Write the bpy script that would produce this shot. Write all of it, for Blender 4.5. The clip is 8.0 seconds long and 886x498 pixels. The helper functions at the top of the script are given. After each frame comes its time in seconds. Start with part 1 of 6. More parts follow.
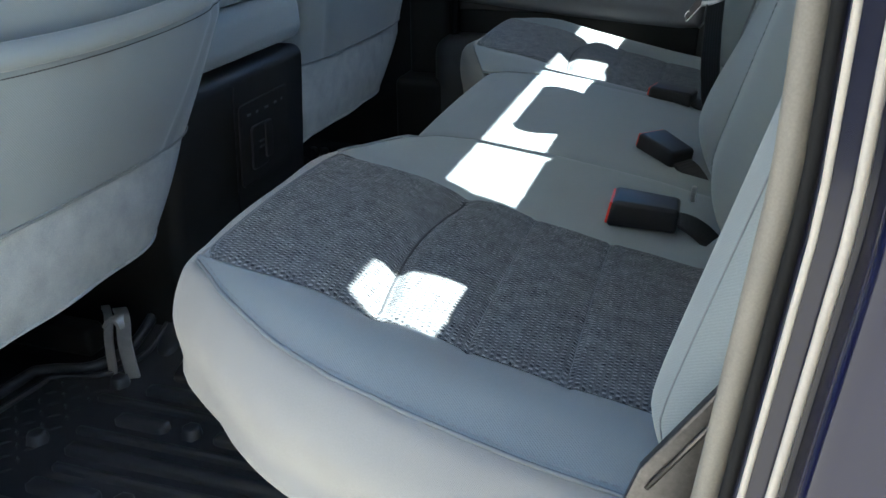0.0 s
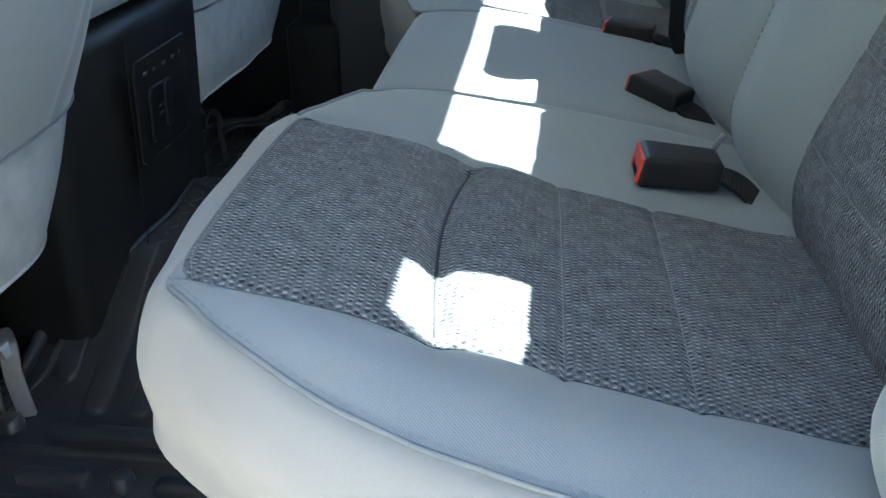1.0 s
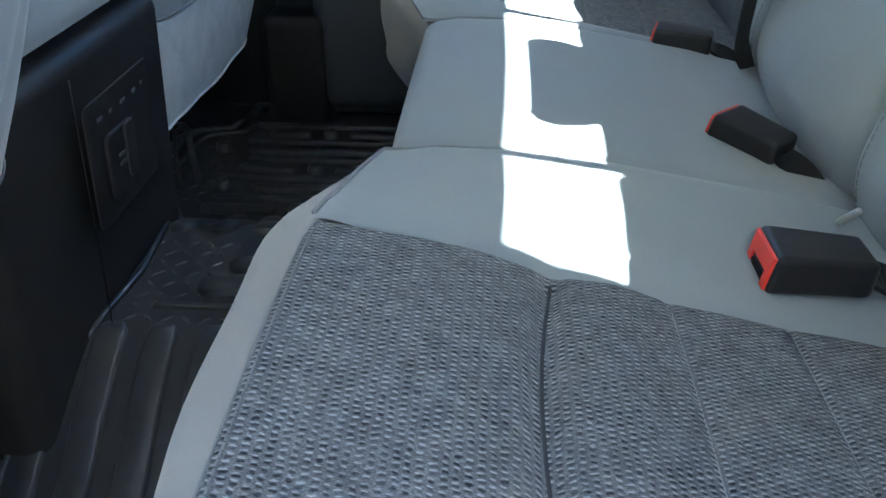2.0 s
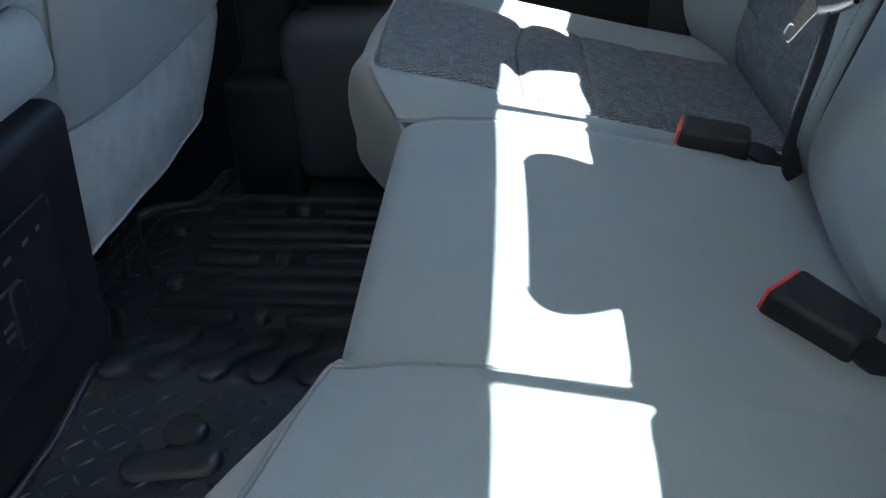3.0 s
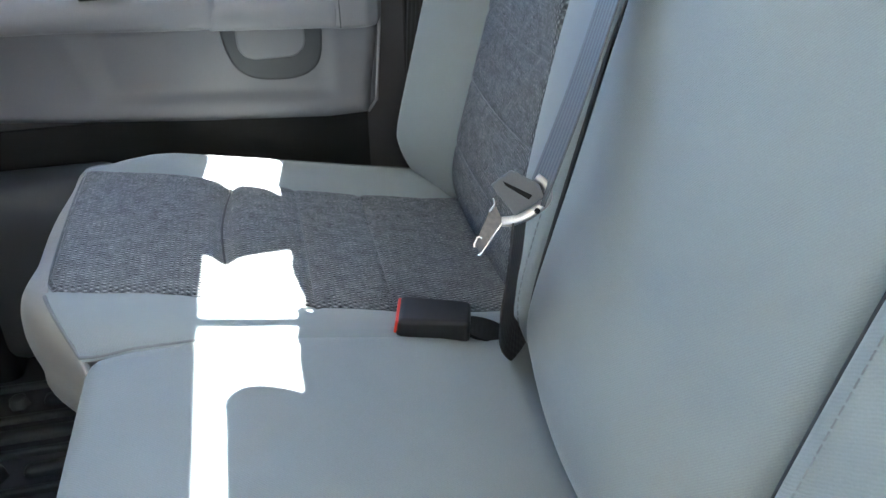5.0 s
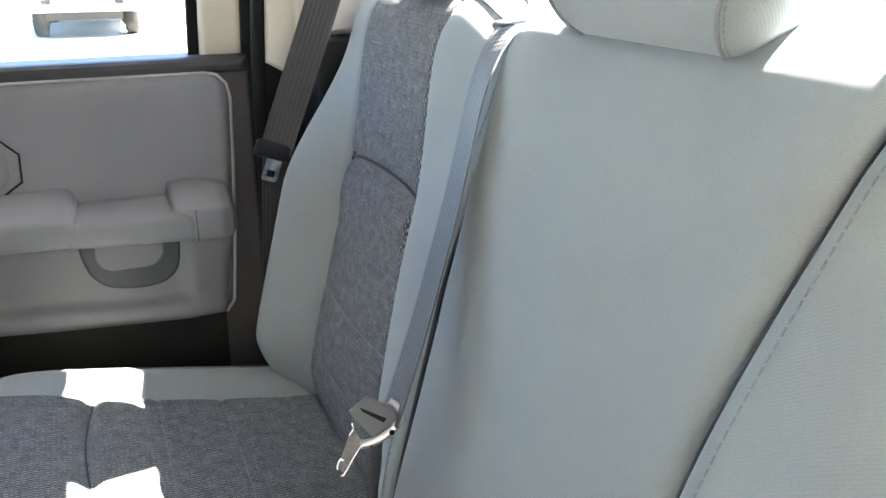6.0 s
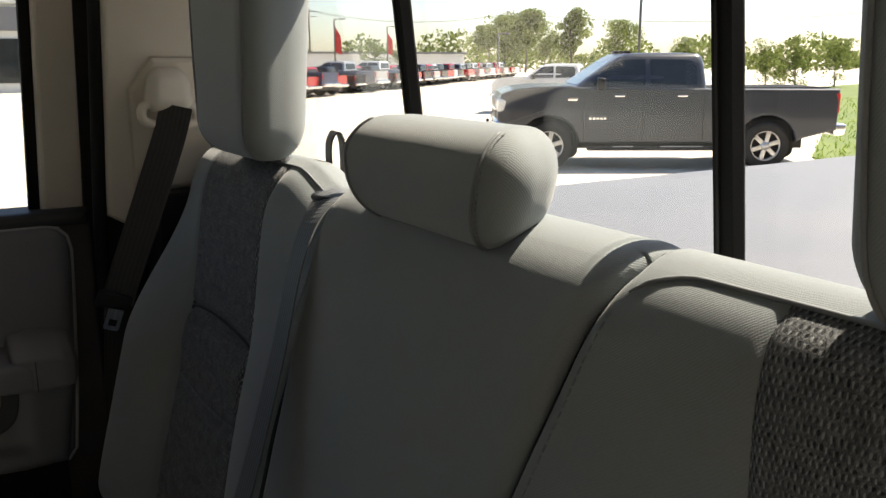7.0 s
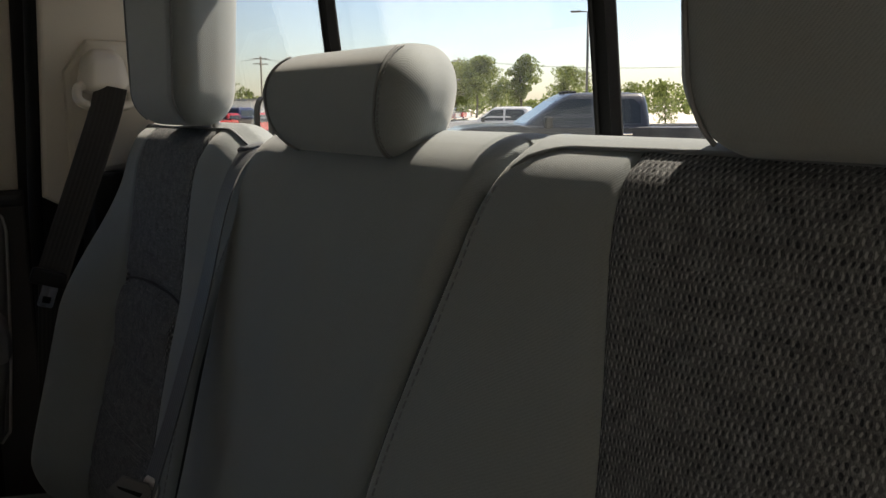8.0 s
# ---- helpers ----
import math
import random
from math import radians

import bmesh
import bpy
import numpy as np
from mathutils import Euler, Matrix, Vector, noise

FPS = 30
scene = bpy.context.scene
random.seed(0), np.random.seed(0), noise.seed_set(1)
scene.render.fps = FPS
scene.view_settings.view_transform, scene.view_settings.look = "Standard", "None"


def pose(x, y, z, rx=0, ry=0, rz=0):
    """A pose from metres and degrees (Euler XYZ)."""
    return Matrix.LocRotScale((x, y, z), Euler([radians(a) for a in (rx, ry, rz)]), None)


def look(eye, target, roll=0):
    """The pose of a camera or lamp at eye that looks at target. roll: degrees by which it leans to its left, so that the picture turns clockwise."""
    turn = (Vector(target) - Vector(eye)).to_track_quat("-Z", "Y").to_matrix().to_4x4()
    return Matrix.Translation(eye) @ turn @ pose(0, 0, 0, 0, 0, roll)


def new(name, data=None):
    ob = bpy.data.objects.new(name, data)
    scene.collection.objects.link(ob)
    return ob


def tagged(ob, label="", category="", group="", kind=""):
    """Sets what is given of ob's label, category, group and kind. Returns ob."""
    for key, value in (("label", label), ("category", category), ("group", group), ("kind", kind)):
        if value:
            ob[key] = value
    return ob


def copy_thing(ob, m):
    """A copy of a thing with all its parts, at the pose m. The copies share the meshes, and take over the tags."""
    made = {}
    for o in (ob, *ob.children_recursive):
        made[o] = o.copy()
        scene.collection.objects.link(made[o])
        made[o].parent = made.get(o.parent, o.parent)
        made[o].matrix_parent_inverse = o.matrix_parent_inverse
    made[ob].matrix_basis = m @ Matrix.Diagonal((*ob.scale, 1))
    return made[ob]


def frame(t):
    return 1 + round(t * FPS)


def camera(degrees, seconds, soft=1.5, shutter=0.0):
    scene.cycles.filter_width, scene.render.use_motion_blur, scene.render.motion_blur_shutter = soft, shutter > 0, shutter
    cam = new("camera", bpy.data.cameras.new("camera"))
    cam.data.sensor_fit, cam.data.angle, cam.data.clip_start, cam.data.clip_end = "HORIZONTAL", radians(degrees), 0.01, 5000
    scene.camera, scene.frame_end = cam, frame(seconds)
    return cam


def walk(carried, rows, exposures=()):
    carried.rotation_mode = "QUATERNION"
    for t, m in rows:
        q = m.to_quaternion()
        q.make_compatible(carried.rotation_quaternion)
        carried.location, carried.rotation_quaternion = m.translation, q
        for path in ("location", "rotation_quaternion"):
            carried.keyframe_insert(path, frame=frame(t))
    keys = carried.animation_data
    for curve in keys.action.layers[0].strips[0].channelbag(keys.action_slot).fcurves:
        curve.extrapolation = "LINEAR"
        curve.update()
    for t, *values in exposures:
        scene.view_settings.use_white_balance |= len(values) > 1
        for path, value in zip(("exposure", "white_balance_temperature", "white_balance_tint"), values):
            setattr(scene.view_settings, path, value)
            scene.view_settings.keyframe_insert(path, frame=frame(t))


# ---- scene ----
cam = camera(54.8, 8.0)
PATH = [
    (0, (0.047, 0.048, 1.32), (-0.493, 1.785, 0.489), -0.3),
    (0.4, (-0.058, 0.116, 1.268), (-0.506, 1.866, 0.411), -0.4),
    (0.5, (-0.081, 0.122, 1.263), (-0.464, 1.891, 0.413), -0.2),
    (0.7, (-0.119, 0.148, 1.265), (-0.4, 1.93, 0.402), 0.1),
    (1, (-0.151, 0.206, 1.263), (-0.339, 1.964, 0.328), 0.3),
    (1.5, (-0.206, 0.327, 1.272), (-0.336, 2.061, 0.283), 0.0),
    (2, (-0.248, 0.448, 1.278), (-0.357, 2.163, 0.255), 0.2),
    (2.2, (-0.261, 0.506, 1.284), (-0.37, 2.219, 0.257), 0.3),
    (3.5, (-0.209, 0.783, 1.341), (-0.303, 2.482, 0.29), -2.4),
    (4, (-0.179, 0.813, 1.347), (-0.054, 2.505, 0.289), -0.6),
    (4.2, (-0.172, 0.827, 1.36), (0.001, 2.514, 0.299), -0.9),
    (5.3, (-0.146, 0.856, 1.467), (0.324, 2.591, 0.59), -1.2),
    (5.5, (-0.156, 0.842, 1.486), (0.389, 2.597, 0.696), -1.2),
    (6, (-0.162, 0.801, 1.541), (0.569, 2.537, 0.871), -0.3),
    (6.5, (-0.151, 0.735, 1.593), (0.791, 2.411, 1.042), -0.1),
    (7, (-0.153, 0.704, 1.619), (0.881, 2.359, 1.183), -0.1),
    (7.5, (-0.158, 0.661, 1.608), (0.92, 2.309, 1.257), -0.2),
    (8, (-0.159, 0.622, 1.516), (0.975, 2.236, 1.183), -0.4),
]
EXPOSURES = [(0, 3.7, 5350, 4), (0.5, 3.95, 5350, 4), (1.0, 4.25, 5350, 3), (1.5, 4.5, 5350, 4), (2.2, 4.6, 5350, 5), (3.5, 3.95, 5300, 6), (4.2, 4.1, 5350, 7),
             (5.3, 5.45, 5900, 11), (6.0, 5.15, 6300, 13), (6.5, 3.85, 6900, 14), (7.0, 1.68, 7050, 15), (7.5, 1.12, 7200, 15), (8.0, 1.32, 7050, 16)]
walk(cam, [(t, look(eye, target, roll)) for t, eye, target, roll in PATH], EXPOSURES)

# ---- daylight ----
SUN_WAY = Vector((-1.0, 0.035, -1.38)).normalized()      # the way the sunlight travels
world = bpy.data.worlds.new("daylight")
scene.world = world
world.use_nodes = True
wn = world.node_tree
sky = wn.nodes.new("ShaderNodeTexSky")
sky.sky_type = 'NISHITA'
sky.sun_disc = False
sky.sun_elevation = math.asin(-SUN_WAY.z)
sky.sun_rotation = math.atan2(-SUN_WAY.x, -SUN_WAY.y)
sky.dust_density = 0.7
sky.air_density = 0.9
sky.ozone_density = 2.0
wn.nodes["Background"].inputs["Strength"].default_value = 0.088
wn.links.new(sky.outputs[0], wn.nodes["Background"].inputs["Color"])
sun_data = bpy.data.lights.new("sun", 'SUN')
sun_data.energy = 4.5
sun_data.angle = radians(0.53)
sun_data.color = (1.0, 0.92, 0.79)
sun = new("sun", sun_data)
sun.matrix_world = look((0, 0, 30), Vector((0, 0, 30)) + SUN_WAY)

# ---- materials ----
def node_mat(name, rough=0.6, metal=0.0):
    m = bpy.data.materials.new(name)
    m.use_nodes = True
    b = m.node_tree.nodes["Principled BSDF"]
    b.inputs["Roughness"].default_value = rough
    b.inputs["Metallic"].default_value = metal
    return m, m.node_tree, b


def add(nt, kind, **sockets):
    n = nt.nodes.new("ShaderNode" + kind)
    for k, v in sockets.items():
        n.inputs[k.replace("_", " ")].default_value = v
    return n


def math_node(nt, op, a, b=None):
    n = nt.nodes.new("ShaderNodeMath")
    n.operation = op
    for i, v in enumerate((a, b)):
        if v is None:
            continue
        if isinstance(v, (int, float)):
            n.inputs[i].default_value = v
        else:
            nt.links.new(v, n.inputs[i])
    return n.outputs[0]


def ramp(nt, fac, stops):
    r = nt.nodes.new("ShaderNodeValToRGB")
    e = r.color_ramp.elements
    e[0].position, e[0].color = stops[0][0], (*stops[0][1], 1)
    e[1].position, e[1].color = stops[-1][0], (*stops[-1][1], 1)
    for p, c in stops[1:-1]:
        x = e.new(p)
        x.color = (*c, 1)
    nt.links.new(fac, r.inputs[0])
    return r.outputs[0]


def bump(nt, b, height, strength, distance):
    n = nt.nodes.new("ShaderNodeBump")
    n.inputs["Strength"].default_value = strength
    n.inputs["Distance"].default_value = distance
    nt.links.new(height, n.inputs["Height"])
    nt.links.new(n.outputs[0], b.inputs["Normal"])


def coords(nt, which="Object"):
    return nt.nodes.new("ShaderNodeTexCoord").outputs[which]


def noise_tex(nt, vec, scale, detail=3.0, rough=0.55):
    n = add(nt, "TexNoise", Scale=scale, Detail=detail, Roughness=rough)
    nt.links.new(vec, n.inputs["Vector"])
    return n.outputs["Fac"]


def surface(name, dark, light, rough, grain=300.0, patch=6.0, bump_depth=0.0004, metal=0.0, spec=0.5, bump_strength=0.35):
    """A grained surface whose colour wanders between two tones at two scales."""
    m, nt, b = node_mat(name, rough, metal)
    v = coords(nt)
    fine, wide = noise_tex(nt, v, grain, 3), noise_tex(nt, v, patch, 4)
    mix = math_node(nt, 'ADD', math_node(nt, 'MULTIPLY', fine, 0.4), math_node(nt, 'MULTIPLY', wide, 0.6))
    nt.links.new(ramp(nt, mix, [(0.35, dark), (0.65, light)]), b.inputs["Base Color"])
    r = math_node(nt, 'ADD', math_node(nt, 'MULTIPLY', wide, 0.16), rough - 0.08)
    nt.links.new(r, b.inputs["Roughness"])
    b.inputs["Specular IOR Level"].default_value = spec
    bump(nt, b, fine, bump_strength, bump_depth)
    return m


def twill(name, dark, light, period=0.0019):
    """Plain seat cloth with a fine diagonal weave, in metres of the cloth's own length and width."""
    m, nt, b = node_mat(name, 0.85)
    uv = nt.nodes.new("ShaderNodeUVMap").outputs[0]
    s = nt.nodes.new("ShaderNodeSeparateXYZ")
    nt.links.new(uv, s.inputs[0])
    shake = math_node(nt, 'MULTIPLY', noise_tex(nt, uv, 240, 2), 0.0014)

    def thread(a, c, gap):
        d = math_node(nt, 'ADD', math_node(nt, 'MULTIPLY', s.outputs[0], a), math_node(nt, 'MULTIPLY', s.outputs[1], c))
        return math_node(nt, 'SINE', math_node(nt, 'MULTIPLY', math_node(nt, 'ADD', d, shake), 2 * math.pi / gap))
    twist = math_node(nt, 'MULTIPLY', thread(0.75, 0.66, period), thread(-0.35, 0.94, period * 0.8))
    wave = math_node(nt, 'ADD', math_node(nt, 'MULTIPLY', thread(0.75, 0.66, period), 0.6), math_node(nt, 'MULTIPLY', twist, 0.4))
    wave = math_node(nt, 'ADD', math_node(nt, 'MULTIPLY', wave, 0.5), 0.5)
    fine = noise_tex(nt, uv, 620, 3, 0.7)
    wide = noise_tex(nt, uv, 9, 4)
    mix = math_node(nt, 'ADD', math_node(nt, 'MULTIPLY', wave, 0.15), math_node(nt, 'MULTIPLY', fine, 0.48))
    mix = math_node(nt, 'ADD', mix, math_node(nt, 'MULTIPLY', wide, 0.34))
    tone = ramp(nt, mix, [(0.3, dark), (0.7, light)])
    # old smudges, a little brown
    soil = nt.nodes.new("ShaderNodeMapRange")
    soil.inputs["From Min"].default_value, soil.inputs["From Max"].default_value = 0.52, 0.74
    soil.inputs["To Max"].default_value = 0.45
    nt.links.new(noise_tex(nt, uv, 4.5, 6, 0.65), soil.inputs["Value"])
    blend = nt.nodes.new("ShaderNodeMix")
    blend.data_type = 'RGBA'
    nt.links.new(soil.outputs[0], blend.inputs[0])
    nt.links.new(tone, blend.inputs[6])
    blend.inputs[7].default_value = (0.205, 0.198, 0.180, 1)
    nt.links.new(blend.outputs[2], b.inputs["Base Color"])
    h = math_node(nt, 'ADD', math_node(nt, 'MULTIPLY', wave, 0.8), math_node(nt, 'MULTIPLY', fine, 0.4))
    bump(nt, b, h, 0.5, 0.0004)
    b.inputs["Specular IOR Level"].default_value = 0.25
    b.inputs["Sheen Weight"].default_value = 0.25
    b.inputs["Sheen Roughness"].default_value = 0.4
    return m


def knit(name):
    """The dark seat insert: rows of small dark eyelets with a pale fleck each, in a heathered yarn."""
    m, nt, b = node_mat(name, 0.9)
    uv = nt.nodes.new("ShaderNodeUVMap").outputs[0]
    s = nt.nodes.new("ShaderNodeSeparateXYZ")
    nt.links.new(uv, s.inputs[0])

    def mul(a, k):
        return math_node(nt, 'MULTIPLY', a, k)

    def plus(a, k):
        return math_node(nt, 'ADD', a, k)
    wob = plus(noise_tex(nt, uv, 95, 2), -0.5)
    vr = plus(mul(s.outputs[1], 1 / 0.0057), mul(wob, 0.85))
    row = math_node(nt, 'FLOOR', vr)
    fv = math_node(nt, 'FRACT', vr)
    ur = plus(plus(mul(s.outputs[0], 1 / 0.0045), mul(row, 0.37)), mul(wob, 1.1))
    col = math_node(nt, 'FLOOR', ur)
    fu = math_node(nt, 'FRACT', ur)
    cell = nt.nodes.new("ShaderNodeCombineXYZ")
    nt.links.new(row, cell.inputs[0])
    nt.links.new(col, cell.inputs[1])
    rnd = nt.nodes.new("ShaderNodeTexWhiteNoise")
    rnd.noise_dimensions = '2D'
    nt.links.new(cell.outputs[0], rnd.inputs["Vector"])

    def spot(cu, cv, ru, rv):
        a = mul(plus(fu, -cu), 1 / ru)
        c = mul(plus(fv, -cv), 1 / rv)
        d = plus(math_node(nt, 'MULTIPLY', a, a), math_node(nt, 'MULTIPLY', c, c))
        r = nt.nodes.new("ShaderNodeMapRange")
        r.interpolation_type = 'SMOOTHSTEP'
        r.inputs["From Min"].default_value, r.inputs["From Max"].default_value = 0.35, 1.25
        r.inputs["To Min"].default_value, r.inputs["To Max"].default_value = 1.0, 0.0
        nt.links.new(d, r.inputs["Value"])
        return r.outputs[0]
    blotch = plus(mul(noise_tex(nt, uv, 38, 3), 1.7), -0.12)
    strength = math_node(nt, 'MULTIPLY', plus(mul(rnd.outputs["Value"], 0.6), 0.4), blotch)
    eye = math_node(nt, 'MULTIPLY', spot(0.40, 0.5, 0.24, 0.36), strength)
    fleck = math_node(nt, 'MULTIPLY', spot(0.82, 0.45, 0.17, 0.36), math_node(nt, 'MULTIPLY', plus(mul(rnd.outputs["Value"], -0.6), 1.0), blotch))
    stretch = add(nt, "Mapping", Scale=(1.0, 0.45, 1.0), Rotation=(0, 0, 0.5))
    nt.links.new(uv, stretch.inputs[0])
    yarn = noise_tex(nt, stretch.outputs[0], 1100, 4, 0.8)
    wide = noise_tex(nt, uv, 60, 4, 0.75)
    mix = plus(mul(yarn, 0.62), mul(wide, 0.30))
    mix = plus(mix, mul(fleck, 0.28))
    mix = math_node(nt, 'SUBTRACT', mix, mul(eye, 0.23))
    nt.links.new(ramp(nt, mix, [(0.27, (0.022, 0.025, 0.029)), (0.46, (0.120, 0.127, 0.132)), (0.66, (0.335, 0.346, 0.350))]), b.inputs["Base Color"])
    h = plus(math_node(nt, 'SUBTRACT', mul(fleck, 0.6), eye), mul(yarn, 0.5))
    bump(nt, b, h, 0.6, 0.0012)
    b.inputs["Specular IOR Level"].default_value = 0.12
    b.inputs["Sheen Weight"].default_value = 0.03
    return m


def webbing(name, dark, light):
    m, nt, b = node_mat(name, 0.55)
    uv = nt.nodes.new("ShaderNodeUVMap").outputs[0]
    s = nt.nodes.new("ShaderNodeSeparateXYZ")
    nt.links.new(uv, s.inputs[0])
    rib = math_node(nt, 'SINE', math_node(nt, 'MULTIPLY', s.outputs[0], 2 * math.pi / 0.0068))
    rib = math_node(nt, 'ADD', math_node(nt, 'MULTIPLY', rib, 0.5), 0.5)
    mix = math_node(nt, 'ADD', math_node(nt, 'MULTIPLY', rib, 0.3), math_node(nt, 'MULTIPLY', noise_tex(nt, uv, 700, 2), 0.7))
    nt.links.new(ramp(nt, mix, [(0.25, dark), (0.75, light)]), b.inputs["Base Color"])
    bump(nt, b, rib, 0.5, 0.0008)
    return m


def glass(name, tint, rough=0.0):
    m, nt, b = node_mat(name, rough)
    nt.nodes.remove(b)
    out = nt.nodes["Material Output"]
    clear = nt.nodes.new("ShaderNodeBsdfTransparent")
    clear.inputs[0].default_value = (*tint, 1)
    gloss = nt.nodes.new("ShaderNodeBsdfGlossy")
    gloss.inputs["Roughness"].default_value = 0.02
    mix = nt.nodes.new("ShaderNodeMixShader")
    facing = nt.nodes.new("ShaderNodeLayerWeight").outputs["Facing"]
    gain = math_node(nt, 'MULTIPLY', math_node(nt, 'POWER', facing, 3.0), 0.85)
    nt.links.new(math_node(nt, 'ADD', gain, 0.02), mix.inputs[0])
    nt.links.new(clear.outputs[0], mix.inputs[1])
    nt.links.new(gloss.outputs[0], mix.inputs[2])
    nt.links.new(mix.outputs[0], out.inputs[0])
    return m


def paint(name, colour, flake=0.0, coat=0.7):
    m, nt, b = node_mat(name, 0.35 if flake else 0.2, flake)
    b.inputs["Specular IOR Level"].default_value = 0.35
    v = coords(nt)
    w = noise_tex(nt, v, 2.0, 4)
    dark = tuple(c * 0.85 for c in colour)
    nt.links.new(ramp(nt, w, [(0.3, dark), (0.7, colour)]), b.inputs["Base Color"])
    b.inputs["Coat Weight"].default_value = coat
    b.inputs["Coat Roughness"].default_value = 0.05
    return m


M_CLOTH = twill("grey_seat_cloth", (0.205, 0.233, 0.244), (0.265, 0.295, 0.302))
# finer weave; warm light from the ground is mixed into this cloth's colour
M_GUSSET = twill("ground_lit_side_cloth", (0.258, 0.254, 0.240), (0.318, 0.311, 0.292), 0.0012)
M_INSERT = knit("dark_knit_insert")
M_FELT = surface("grey_felt", (0.29, 0.315, 0.32), (0.41, 0.435, 0.435), 0.95, 700, 25, 0.001, spec=0.2, bump_strength=0.6)
M_THREAD = surface("seam_thread", (0.17, 0.185, 0.195), (0.23, 0.245, 0.255), 0.8, 2000, 60, 0.0001)
M_DARKTHREAD = surface("dark_piping", (0.02, 0.022, 0.026), (0.035, 0.037, 0.04), 0.75, 2000, 60, 0.0001)
M_PIPING = surface("grey_piping", (0.16, 0.175, 0.185), (0.20, 0.215, 0.225), 0.7, 1500, 60, 0.0001)
M_DARKPLASTIC = surface("charcoal_plastic", (0.0130, 0.0128, 0.0126), (0.021, 0.0207, 0.0205), 0.5, 900, 8, 0.0002, spec=0.22)
M_RUBBER = surface("black_floor_liner_rubber", (0.026, 0.027, 0.028), (0.044, 0.045, 0.046), 0.34, 500, 12, 0.0003)
M_CARPET = surface("dark_carpet", (0.012, 0.012, 0.013), (0.03, 0.03, 0.032), 0.97, 900, 20, 0.002, spec=0.1, bump_strength=0.8)
M_DOOR = surface("grey_door_plastic", (0.168, 0.170, 0.184), (0.200, 0.203, 0.219), 0.5, 1100, 5, 0.00025)
M_BEIGE = surface("beige_trim_plastic", (0.68, 0.63, 0.545), (0.74, 0.69, 0.60), 0.55, 1200, 4, 0.0002)
M_LINER = surface("pale_headliner", (0.50, 0.48, 0.44), (0.58, 0.56, 0.52), 0.95, 900, 6, 0.0006, spec=0.2)
M_SEAL = surface("grey_rubber_seal", (0.15, 0.136, 0.110), (0.21, 0.19, 0.155), 0.6, 700, 10, 0.0003)
M_BLACKSEAL = surface("black_rubber_seal", (0.008, 0.008, 0.008), (0.016, 0.016, 0.016), 0.7, 700, 10, 0.0002, spec=0.12)
M_BELT_GREY = webbing("grey_belt_webbing", (0.075, 0.082, 0.09), (0.14, 0.15, 0.16))
M_BELT_DARK = webbing("charcoal_belt_webbing", (0.026, 0.025, 0.025), (0.05, 0.047, 0.045))
M_BUCKLE = surface("black_buckle_plastic", (0.010, 0.010, 0.011), (0.018, 0.018, 0.020), 0.42, 1500, 30, 0.0002, spec=0.3)
M_RED = surface("red_button_plastic", (0.62, 0.035, 0.02), (0.72, 0.05, 0.03), 0.4, 800, 30, 0.0001)
M_CHROME = surface("bright_chrome", (0.78, 0.78, 0.79), (0.86, 0.86, 0.87), 0.12, 60, 8, 0.0001, 1.0)
M_STEEL = surface("brushed_steel", (0.45, 0.45, 0.46), (0.6, 0.6, 0.61), 0.3, 400, 8, 0.0001, 1.0)
M_BLUE = paint("dark_blue_paint", (0.0020, 0.0030, 0.022), 0.0, 0.10)
M_ZINC = surface("bright_zinc_plate", (0.72, 0.72, 0.71), (0.88, 0.88, 0.87), 0.30, 120, 20, 0.0003, 0.75)
M_TAUPE = surface("dark_taupe_plastic", (0.062, 0.059, 0.060), (0.083, 0.080, 0.081), 0.6, 1000, 5, 0.0002, spec=0.3)
M_SILL = surface("dark_sill_plastic", (0.026, 0.027, 0.030), (0.040, 0.041, 0.045), 0.55, 1000, 5, 0.0002)
M_SLEEVE = surface("grey_belt_plastic", (0.082, 0.088, 0.096), (0.112, 0.118, 0.127), 0.5, 1100, 12, 0.0002)
# door grey made lighter, to paint the highlight along the panel's edge
M_BEAD = surface("bead_highlight_grey", (0.38, 0.38, 0.39), (0.46, 0.46, 0.47), 0.4, 900, 6, 0.0001)
# jamb strips: the ground's warm reflection is painted as their tan
M_TAN = surface("tan_reflection_strip", (0.36, 0.325, 0.275), (0.44, 0.40, 0.34), 0.6, 700, 10, 0.0003)
M_GLASS = glass("clear_glass", (0.78, 0.80, 0.79))
# darker than the clear front glass, to hold down light in the cab
M_DIMMING = glass("light_dimming_glass", (0.46, 0.48, 0.47))
M_PRIVACY = glass("smoked_rear_glass", (0.92, 0.93, 0.92))
M_DARKGREY = surface("dark_grey_plastic", (0.042, 0.046, 0.05), (0.058, 0.062, 0.067), 0.5, 1100, 5, 0.00025)
M_POLISHED = surface("dark_polished_steel", (0.07, 0.07, 0.07), (0.13, 0.125, 0.125), 0.42, 300, 8, 0.0001, 1.0)

# ---- mesh tools ----
def mesh_of(name, verts, faces, uvs=None, smooth=True):
    me = bpy.data.meshes.new(name)
    me.from_pydata([tuple(v) for v in verts], [], faces)
    if uvs is not None:
        lay = me.uv_layers.new(name="UVMap")
        loops = np.zeros(len(me.loops), dtype=np.int32)
        me.loops.foreach_get("vertex_index", loops)
        lay.data.foreach_set("uv", np.asarray(uvs, dtype=np.float32)[loops].ravel())
    if smooth:
        me.polygons.foreach_set("use_smooth", [True] * len(me.polygons))
    me.update()
    return me


